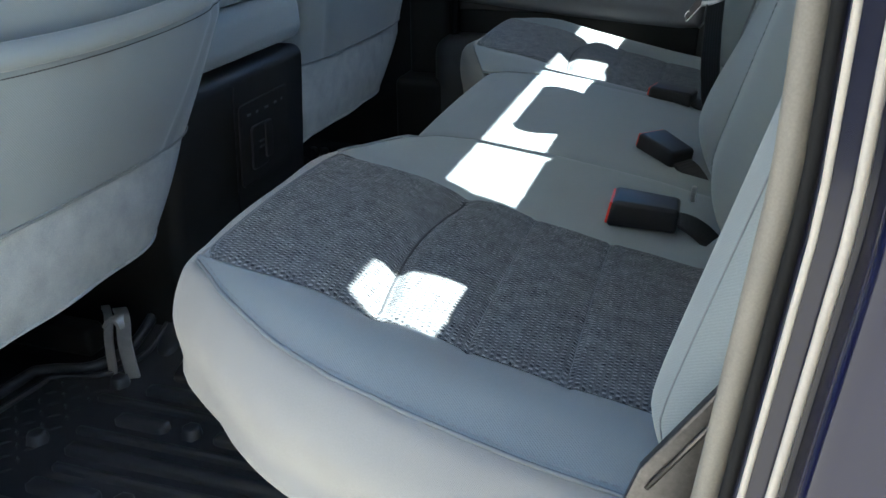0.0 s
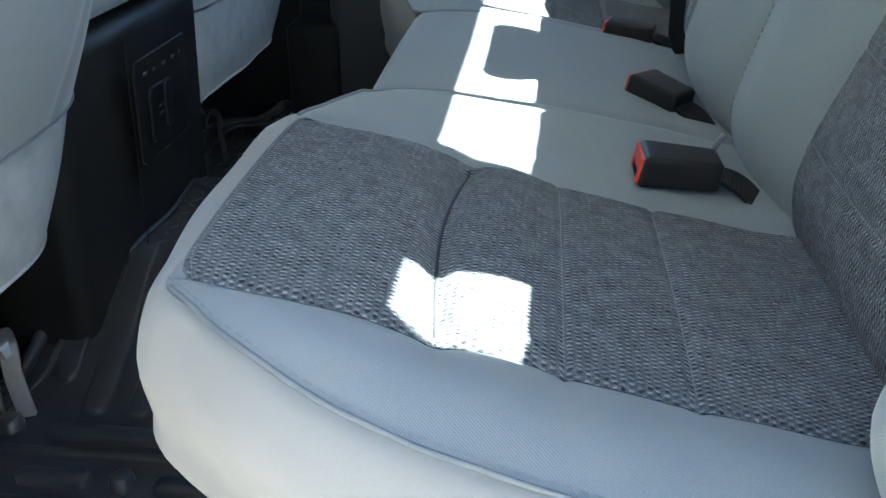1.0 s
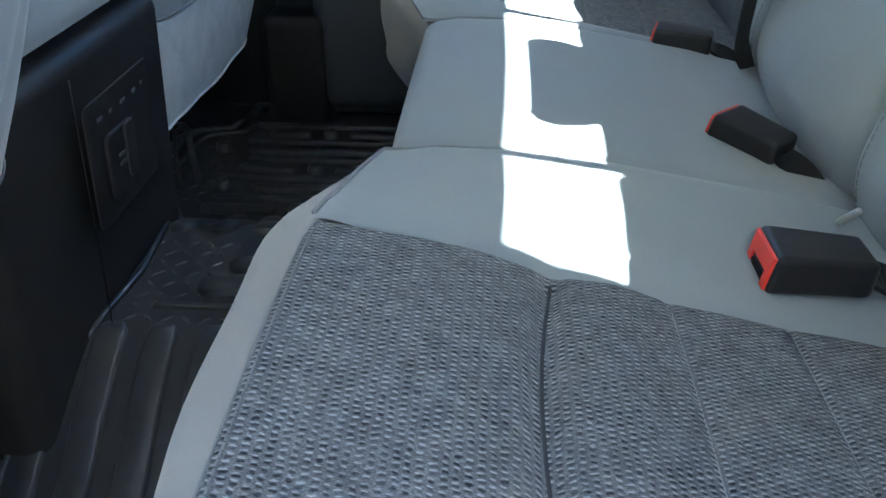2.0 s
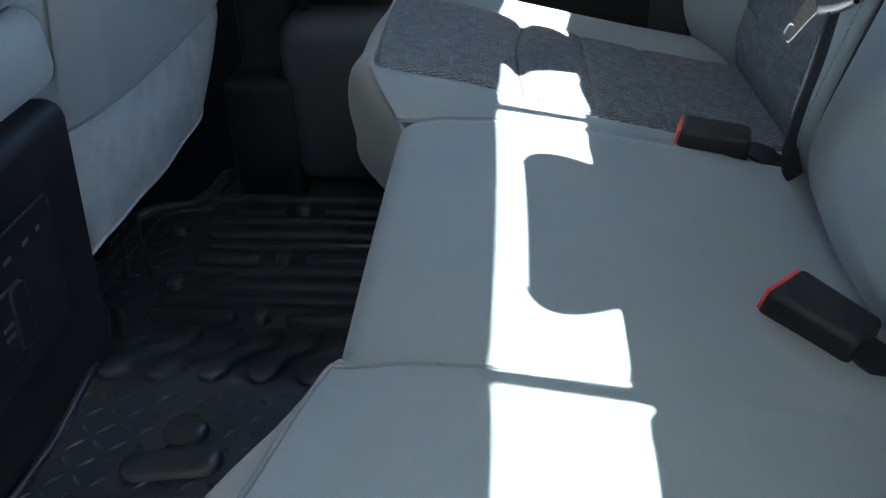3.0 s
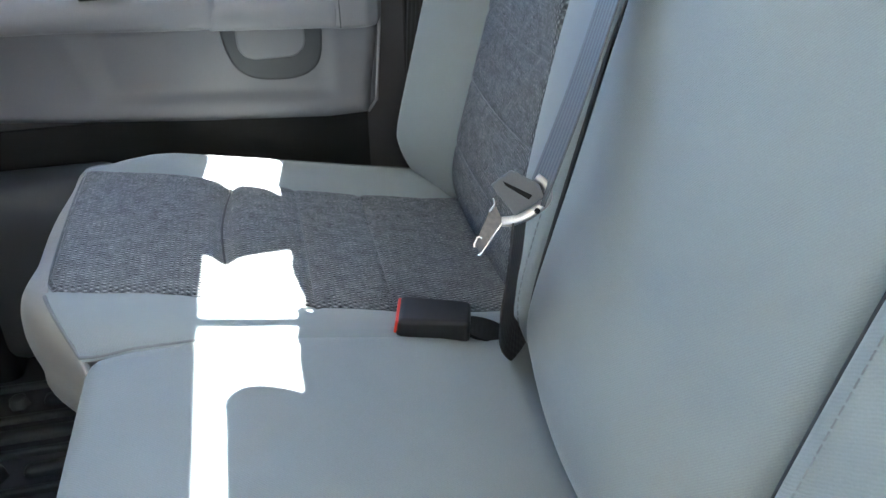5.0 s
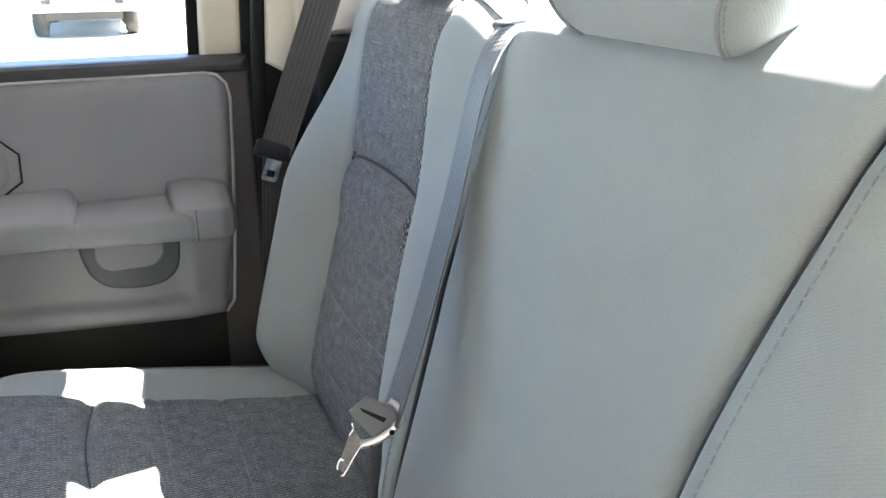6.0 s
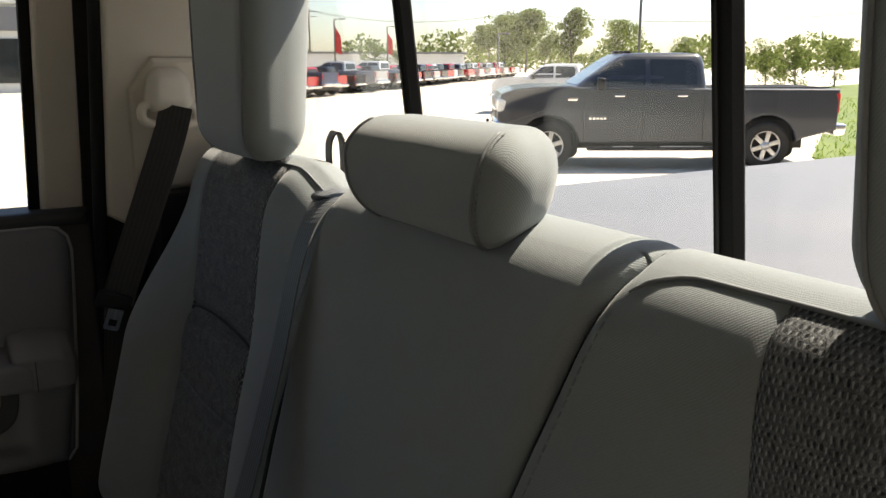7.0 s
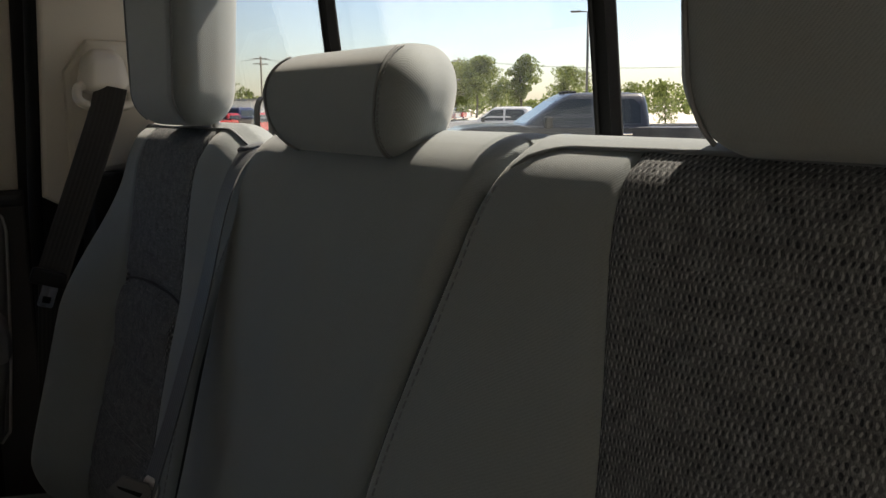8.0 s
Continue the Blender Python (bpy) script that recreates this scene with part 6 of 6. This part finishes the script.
def pickup(name_label, material, m, detail=True, group="parked pickups"):
    """A crew-cab pickup: x forwards, y to its left, the origin on the ground between the axles."""
    thing = empty("pickup_truck", (0, 0, 0), name_label, "pickup truck", group)
    side = [(-2.95, 0.66), (-2.97, 1.33), (-0.80, 1.34), (1.28, 1.36), (1.46, 1.385), (2.0, 1.375), (2.38, 1.335), (2.58, 1.26), (2.65, 1.06), (2.65, 0.66), (2.50, 0.50)]
    side += arch(1.8, 0.50, 2.5) + [(1.27, 0.45), (-1.27, 0.45)] + arch(-1.8, 0.50, 0.0) + [(-2.40, 0.52)]
    bm = bmesh.new()
    low = [bm.verts.new((a, -0.98, b)) for a, b in side]
    f = bm.faces.new(low)
    top = bmesh.ops.extrude_face_region(bm, geom=[f])
    bmesh.ops.translate(bm, vec=(0, 1.96, 0), verts=[g for g in top["geom"] if isinstance(g, bmesh.types.BMVert)])
    rims = [e for e in bm.edges if abs(e.verts[0].co.y - e.verts[1].co.y) < 1e-6]
    bmesh.ops.bevel(bm, geom=rims, offset=0.045, segments=3, profile=0.6, affect='EDGES')
    for z in (0.65, 0.80, 1.0, 1.15, 1.27):
        bmesh.ops.bisect_plane(bm, geom=list(bm.verts) + list(bm.edges) + list(bm.faces), plane_co=(0, 0, z), plane_no=(0, 0, 1))
    for x in (2.35, 2.45, 2.55):
        bmesh.ops.bisect_plane(bm, geom=list(bm.verts) + list(bm.edges) + list(bm.faces), plane_co=(x, 0, 0), plane_no=(1, 0, 0))
    for v in bm.verts:
        # sides lean in a little above the shoulder, nose narrows
        z = v.co.z
        k = 1.0 - 0.05 * max(0.0, z - 1.0) - 0.02 * max(0.0, 0.8 - z)
        if v.co.x > 2.35:
            k *= 1.0 - 0.06 * ((v.co.x - 2.35) / 0.30) ** 2
        v.co.y *= k
    bmesh.ops.recalc_face_normals(bm, faces=bm.faces)
    part("body", bm, material, thing)
    # cab
    levels = [(1.33, -0.80, 1.42, 0.93), (1.50, -0.79, 1.18, 0.89), (1.72, -0.765, 0.86, 0.82), (1.84, -0.74, 0.68, 0.775), (1.90, -0.70, 0.55, 0.71), (1.915, -0.5, 0.3, 0.5)]
    verts, faces = [], []
    for z, xa, xb, w in levels:
        ring = round_rect(xa, -w, xb, w, 0.12, 4)
        verts += [(a, b, z) for a, b in ring]
    n = len(ring)
    for k in range(len(levels) - 1):
        for i in range(n):
            j = (i + 1) % n
            faces.append((k * n + i, k * n + j, k * n + n + j, k * n + n + i))
    faces.append(tuple((len(levels) - 1) * n + i for i in range(n)))
    part("cab", mesh_of("cab", verts, faces), material, thing)

    def wall_y(z):
        return float(np.interp(z, [l[0] for l in levels], [l[3] for l in levels]))
    for s in (1, -1):
        for nm, pts in (("front_window", [(0.22, 1.38), (1.14, 1.38), (1.02, 1.49), (0.72, 1.755), (0.60, 1.80), (0.22, 1.81)]),
                        ("rear_window", [(-0.62, 1.40), (0.14, 1.38), (0.14, 1.81), (-0.52, 1.80), (-0.62, 1.70)])):
            me = prism(nm, pts, lambda a, b, c: (a, s * (wall_y(b) + 0.002 + c), b), 0.006)
            part(nm, me, M_DARKGLASS, thing)
        for x in (-0.05, 0.98):
            me = rounded("door_handle", (0.17, 0.03, 0.035), 0.012, 3)
            part("door_handle", me, M_CHROME, thing, m=Matrix.Translation((x - 0.33, s * 0.975, 1.22)))
        me = rounded("mirror", (0.13, 0.20, 0.20), 0.04, 4)
        part("mirror", me, M_BUCKLE, thing, "black side mirror", m=Matrix.Translation((0.98, s * 1.07, 1.42)))
        me = rounded("headlight", (0.34, 0.30, 0.22), 0.05, 5)
        part("headlight", me, M_LAMP, thing, "clear headlight", m=Matrix.Translation((2.495, s * 0.805, 1.07)))
        me = rounded("tail_light", (0.10, 0.10, 0.34), 0.03, 3)
        part("tail_light", me, M_TAIL, thing, "red tail light", m=Matrix.Translation((-2.93, s * 0.92, 1.10)))
        me = rounded("side_step", (2.30, 0.10, 0.06), 0.02, 3)
        step = part("side_step", me, M_BUCKLE, thing, "black side step", m=Matrix.Translation((0.02, s * 0.99, 0.36)))
        if detail:
            for x in (-0.75, 0.25, 1.22):
                me = tube("door_gap", [(x, s * 0.972, 0.50), (x + 0.01, s * 0.984, 0.85), (x, s * 0.968, 1.20), (x - 0.01, s * 0.955, 1.34)], 0.006, 6)
                part("door_gap", me, M_BLACKSEAL, thing)
            for k in range(5):
                me = rounded("badge_bar", (0.045, 0.008, 0.045), 0.004, 2)
                part("badge_bar", me, M_CHROME, thing, "small chrome badge shape", m=Matrix.Translation((1.12 - 0.06 * k, s * 0.982, 0.86)))
            for k in (0.55, -0.25, -0.60):
                me = rounded("step_pad", (0.34, 0.08, 0.012), 0.005, 2)
                part("step_pad", me, M_STEEL, step, m=Matrix.Translation((k, 0, 0.035)))
            part("fender_badge", rounded("fender_badge", (0.16, 0.008, 0.05), 0.004, 2), M_CHROME, thing, "small chrome badge shape", m=Matrix.Translation((1.42, s * 0.972, 1.17)))
        for x in (1.8, -1.8):
            wheel(thing, x, s * 0.86, s, 0.40, detail)
    # glass front and back
    fr = [(-0.72, 1.40), (0.72, 1.40), (0.62, 1.78), (-0.62, 1.78)]
    me = prism("windscreen", fr, lambda a, b, c: (float(np.interp(b, [1.33, 1.5, 1.72, 1.84], [1.42, 1.18, 0.86, 0.68])) + 0.004 + c, a, b), 0.006)
    part("windscreen", me, M_DARKGLASS, thing)
    me = prism("back_glass", [(-0.70, 1.42), (0.70, 1.42), (0.62, 1.76), (-0.62, 1.76)], lambda a, b, c: (-0.80 + 0.12 * (b - 1.42) - c, a, b), 0.012)
    part("back_glass", me, M_DARKGLASS, thing)
    part("grille", rounded("grille", (0.10, 1.20, 0.34), 0.04, 4), M_BUCKLE if detail else M_CHROME, thing, "black grille", m=Matrix.Translation((2.615, 0, 1.0)))
    part("grille_bar", rounded("grille_bar", (0.06, 1.16, 0.06), 0.02, 3), M_CHROME, thing, m=Matrix.Translation((2.65, 0, 1.0)))
    part("front_bumper", rounded("front_bumper", (0.26, 1.90, 0.26), 0.07, 5, lambda p: np.array([p[0] - 0.12 * (p[1] / 0.95) ** 2, p[1], p[2]])), M_CHROME, thing, "chrome front bumper", m=Matrix.Translation((2.66, 0, 0.70)))
    for s in (1, -1):
        part("fog_lamp", rounded("fog_lamp", (0.05, 0.16, 0.10), 0.02, 3), M_BUCKLE, thing, m=Matrix.Translation((2.74, s * 0.66, 0.70)))
    part("rear_bumper", rounded("rear_bumper", (0.22, 1.86, 0.20), 0.05, 4), M_CHROME, thing, "chrome rear bumper", m=Matrix.Translation((-3.03, 0, 0.66)))
    part("bed_well", slab("bed_well", (-2.85, -0.80, 1.335), (-0.90, 0.80, 1.348)), M_BLACKSEAL, thing)
    part("tailgate", slab("tailgate", (-2.985, -0.80, 0.78), (-2.955, 0.80, 1.30), 0.01), material, thing)
    part("chassis", slab("chassis", (-2.5, -0.70, 0.34), (2.45, 0.70, 0.60)), M_BUCKLE, thing, "dark underbody")
    for x in (1.8, -1.8):
        for s in (1, -1):
            part("wheel_well", rounded("wheel_well", (1.02, 0.30, 0.72), 0.2, 4), M_BLACKSEAL, thing, m=Matrix.Translation((x, s * 0.80, 0.55)))
    if detail:
        for y in (-0.5, -0.25, 0, 0.25, 0.5):
            part("roof_lamp", rounded("roof_lamp", (0.12, 0.08, 0.045), 0.02, 3), M_BUCKLE, thing, "small roof marker lamp", m=Matrix.Translation((0.52 - 0.1 * abs(y), y, 1.925)))
    thing.matrix_world = m
    return thing


P_GREY = paint("gunmetal_grey_paint", (0.032, 0.038, 0.050), 0.2, 0.5)
P_WHITE = paint("white_paint", (0.62, 0.62, 0.62))
P_RED = paint("red_paint", (0.42, 0.02, 0.02))
P_BLACK = paint("black_paint", (0.012, 0.012, 0.014))
P_SILVER = paint("silver_paint", (0.42, 0.43, 0.44), 0.5)
P_NAVY = paint("navy_paint", (0.02, 0.035, 0.10), 0.2)


def heading(dx, dy):
    return math.degrees(math.atan2(dy, dx))


pickup("gunmetal grey crew-cab pickup with chrome bumpers on the lot", P_GREY, pose(10.53, 11.32, GROUND, 0, 0, heading(-2.75, 2.25) + 7) @ Matrix.Scale(0.965, 4))
pickup("white crew-cab pickup parked behind the grey one", P_WHITE, pose(18.28, 22.83, GROUND, 0, 0, heading(-2.4, 2.6)) @ Matrix.Scale(0.83, 4), False)
pickup("white crew-cab pickup beyond the closed door", P_WHITE, pose(0.25, 21.9, GROUND, 0, 0, -93), False)

# the far row, nose out, along the edge of the lot
row_kinds = [pickup(lab, p, pose(0, 0, GROUND), False, "far row of pickups") for lab, p in (
    ("red pickup in the far row of the lot", P_RED), ("white pickup in the far row of the lot", P_WHITE),
    ("black pickup in the far row of the lot", P_BLACK), ("silver pickup in the far row of the lot", P_SILVER), ("navy pickup in the far row of the lot", P_NAVY))]
row_order = [0, 2, 0, 4, 0, 2, 3, 0, 2, 1, 0, 2, 3, 2, 0, 1, 2, 0, 3, 0, 2, 1, 0, 3, 2, 0, 1, 2]
used = set()
rng = random.Random(4)
for k, kind in enumerate(row_order):
    s = k / (len(row_order) - 1)
    x, y = 11.5 + 38.0 * s, 36.5 + 33.0 * s
    m = pose(x + rng.uniform(-0.3, 0.3), y + rng.uniform(-0.3, 0.3), GROUND, 0, 0, 128 + rng.uniform(-2, 2)) @ Matrix.Scale(0.84, 4)
    if kind in used:
        copy_thing(row_kinds[kind], m)
    else:
        row_kinds[kind].matrix_world = m
        used.add(kind)


def seen_at(az, dist):
    """A place on the lot, by compass from the rear window and distance."""
    return Vector((-0.15 + dist * math.sin(radians(az)), 0.70 + dist * math.cos(radians(az)), GROUND))


def leaves(rng, centre, radius, count, size, verts, faces, squash=0.8):
    for _ in range(count):
        while True:
            d = Vector((rng.uniform(-1, 1), rng.uniform(-1, 1), rng.uniform(-1, 1)))
            if 0.05 < d.length < 1:
                break
        d = d.normalized() * (d.length ** 0.5)
        p = centre + Vector((d.x, d.y, d.z * squash)) * radius
        a = Vector((rng.gauss(0, 1), rng.gauss(0, 1), rng.gauss(0, 1))).normalized()
        b = a.cross(Vector((rng.gauss(0, 1), rng.gauss(0, 1), rng.gauss(0, 1)))).normalized()
        s = size * rng.uniform(0.6, 1.3)
        k = len(verts)
        verts += [p - a * s * 0.5, p + b * s * 0.32, p + a * s * 0.5, p - b * s * 0.32]
        faces.append((k, k + 1, k + 2, k + 3))


def tree(at, height, spread, seed, label, clumps=26):
    rng = random.Random(seed)
    thing = empty("tree", at, label, "tree", "trees beyond the lot")
    h0 = height * (0.30 if height > 5 else 0.10)
    trunk_pts = [(0, 0, -0.1), (0.02 * height, 0, h0), (0.0, 0.02 * height, height * 0.6), (0.02 * height, 0.01 * height, height * 0.9)]
    pts = curve_points(trunk_pts, 14)
    verts, faces = [], []
    for i, p in enumerate(pts):
        r = height * 0.022 * (1 - 0.85 * i / 14)
        for k in range(8):
            t = 2 * math.pi * k / 8
            verts.append(p + Vector((r * math.cos(t), r * math.sin(t), 0)))
    for i in range(14):
        for k in range(8):
            l = (k + 1) % 8
            faces.append((i * 8 + k, i * 8 + l, i * 8 + 8 + l, i * 8 + 8 + k))
    part("trunk", mesh_of("trunk", verts, faces), M_BARK, thing)
    lv, lf = [], []
    lobes = [(rng.uniform(0, 2 * math.pi), rng.uniform(0.25, 1.0), rng.uniform(0.25, 0.62)) for _ in range(7)]
    for c in range(clumps * 3):
        la, lf0, lr = lobes[c % 7]
        a = la + rng.gauss(0, 0.55)
        f = min(0.98, max(0.0, lf0 + rng.gauss(0, 0.16)))
        z = h0 + (height - h0) * f
        wide = spread * (0.40 + 0.60 * math.sin(math.pi * min(1, f * 0.75 + 0.12)))
        rad = wide * min(1.0, abs(lr + rng.gauss(0, 0.28)))
        c0 = Vector((rad * math.cos(a), rad * math.sin(a), z))
        if c % 9 == 0:
            foot = Vector((0, 0, max(h0 * 0.8, z * 0.65)))
            part("limb", tube("limb", [foot, foot.lerp(c0, 0.5) + Vector((0, 0, 0.05 * height)), c0], height * 0.006, 6), M_BARK, thing)
        leaves(rng, c0, spread * rng.uniform(0.16, 0.30), 64, height * 0.042, lv, lf)
    part("crown", mesh_of("crown", lv, lf, smooth=False), M_LEAF, thing)
    return thing


TREE = "leafy green tree beyond the parked vehicles"
for az, d, h, w, sd, cl in ((36.0, 112, 6.5, 3.4, 1, 60), (37.4, 108, 7.0, 3.2, 2, 50), (35.0, 118, 5.6, 3.0, 3, 36), (40.3, 110, 7.5, 2.7, 4, 30), (43.4, 112, 5.9, 3.0, 5, 22),
                        (38.6, 125, 5.2, 3.4, 6, 24), (47.6, 70, 3.2, 1.8, 7, 20), (49.6, 66, 2.9, 1.8, 8, 20), (52.3, 55, 2.6, 1.5, 9, 18), (54.0, 52, 2.8, 1.2, 10, 16), (56.2, 58, 2.7, 1.7, 11, 20), (27.6, 95, 3.6, 1.6, 12, 14), (29.3, 100, 3.2, 1.5, 13, 14)):
    tree(seen_at(az, d), h, w, sd, TREE, cl)

# low woods along the skyline
rng = random.Random(9)
lv, lf = [], []
for k in range(90):
    az = 20 + 44 * k / 90
    d = rng.uniform(135, 165)
    top = 3.9 + 1.7 * math.sin(k * 0.55) + rng.uniform(-0.8, 0.8) + (1.2 if 30 < az < 35 else 0)
    leaves(rng, seen_at(az, d) + Vector((0, 0, top * 0.45)), max(1.6, top * 0.55), 150, 0.70, lv, lf, 0.9)
woods = part("far_woods", mesh_of("far_woods", lv, lf, smooth=False), M_LEAF)
tagged(woods, "low green woods along the skyline", "woods", kind="stuff")

# grass strip past the grey truck
rng = random.Random(21)
patch = [(12.9, 8.4), (13.6, 10.2), (19.5, 14.0), (46, 33), (70, 40), (60, 10), (20, 4)]
lawn = part("lawn", prism("lawn", patch, lambda a, b, c: (a, b, GROUND - 0.02 + c), 0.05, 0.01), surface("grass_soil", (0.07, 0.11, 0.02), (0.16, 0.21, 0.05), 0.9, 3, 0.3, 0.02))
tagged(lawn, "strip of rough green grass beside the lot", "lawn", kind="structure")
gv, gf = [], []
for _ in range(9000):
    x = 12.6 + 22 * rng.random() ** 1.7
    y = rng.uniform(4, 26)
    if y > 10.2 + (x - 13.6) * 0.66 or y < 8.4 - (x - 12.9) * 0.6 or x < 13.0:
        continue
    h, a = rng.uniform(0.05, 0.16), rng.uniform(0, math.pi)
    dx, dy = 0.02 * math.cos(a), 0.02 * math.sin(a)
    k = len(gv)
    gv += [(x - dx, y - dy, GROUND + 0.02), (x + dx, y + dy, GROUND + 0.02), (x + rng.uniform(-0.08, 0.08), y + rng.uniform(-0.08, 0.08), GROUND + h)]
    gf.append((k, k + 1, k + 2))
grass = part("grass", mesh_of("grass", gv, gf, smooth=False), M_GRASS)
tagged(grass, "rough green grass blades", "grass", kind="stuff")


def street_lamp(at, h, way, banner=False):
    thing = empty("street_lamp", at, "tall dark lot lamp" + (" with a red banner" if banner else " with a flat head"), "street lamp", "lot lamps")
    part("pole", tube("pole", [(0, 0, 0), (0, 0, h)], 0.09, 10), M_POLE, thing)
    d = Vector((math.cos(way), math.sin(way), 0))
    part("arm", tube("arm", [(0, 0, h - 0.05), d * 0.5 + Vector((0, 0, h))], 0.04, 8), M_POLE, thing)
    part("lamp_head", rounded("lamp_head", (0.75, 0.32, 0.12), 0.05, 3), M_POLE, thing, m=Matrix.Translation(d * 0.85 + Vector((0, 0, h))) @ Matrix.Rotation(way, 4, 'Z'))
    if banner:
        me = prism("banner", [(0, h * 0.42), (0.75, h * 0.36), (0.65, h * 0.70), (0, h * 0.88)], lambda a, b, c: (a * d.x, a * d.y + c, b), 0.02)
        part("banner", me, M_TAIL, thing, "red cloth banner")
    return thing


street_lamp(seen_at(44.6, 62), 8.0, radians(130))
street_lamp(seen_at(25.0, 96), 5.9, radians(-20), True)
street_lamp(seen_at(28.4, 110), 5.6, radians(-20), True)
street_lamp(seen_at(35.6, 90), 4.2, radians(-20))


def utility_pole(at, h):
    thing = empty("utility_pole", at, "weathered wooden utility pole with cross-arms", "utility pole", "utility poles")
    part("pole", tube("pole", [(0, 0, 0), (0, 0, h)], 0.14, 8), M_WOOD, thing)
    for z in (h - 0.5, h - 1.3):
        part("cross_arm", slab("cross_arm", (-1.2, -0.06, z), (1.2, 0.06, z + 0.14)), M_WOOD, thing)
    return at + Vector((0, 0, h - 0.4))


ends = [utility_pole(seen_at(az, d), h) for az, d, h in ((4.0, 130, 9.5), (23.4, 140, 9.4), (36.2, 150, 9.6), (58, 170, 10))]
for a, b in zip(ends, ends[1:]):
    for off in (-0.8, 0.8):
        run = [a.lerp(b, t) + Vector((0.3, off, -1.6 * (1 - (2 * t - 1) ** 2))) for t in np.linspace(0, 1, 24)]
        w = part("power_line", tube("power_line", run, 0.025, 5), M_POLE)
        tagged(w, "thin dark power line between the poles", "cable", "power lines")

shop = empty("showroom", (-2, 52, GROUND), "white low showroom with a grey band and dark windows", "building")
part("wall", slab("wall", (-16, 0, 0), (14, 12, 4.6)), M_WHITEWALL, shop)
part("band", slab("band", (-16.2, -0.25, 3.2), (14.2, -0.004, 4.4)), M_DOOR, shop, "grey fascia band")
part("roof", slab("roof", (-16.4, -0.4, 4.604), (14.4, 12.3, 4.85)), M_WHITEWALL, shop)
for k in range(7):
    part("window", slab("window", (-14.5 + 4 * k, -0.06, 0.5), (-11.5 + 4 * k, -0.004, 2.8)), M_DARKGLASS, shop)
part("sign", slab("sign", (2.2, -0.34, 3.5), (5.2, -0.254, 4.2)), M_TAIL, shop, "red sign panel")
low = empty("warehouse", seen_at(27.5, 135), "low white building far behind the row", "building")
part("wall", slab("wall", (-14, -4, 0), (14, 4, 2.4)), M_WHITEWALL, low)
part("roof", slab("roof", (-14.4, -4.4, 2.404), (14.4, 4.4, 2.7)), M_VINYL, low)
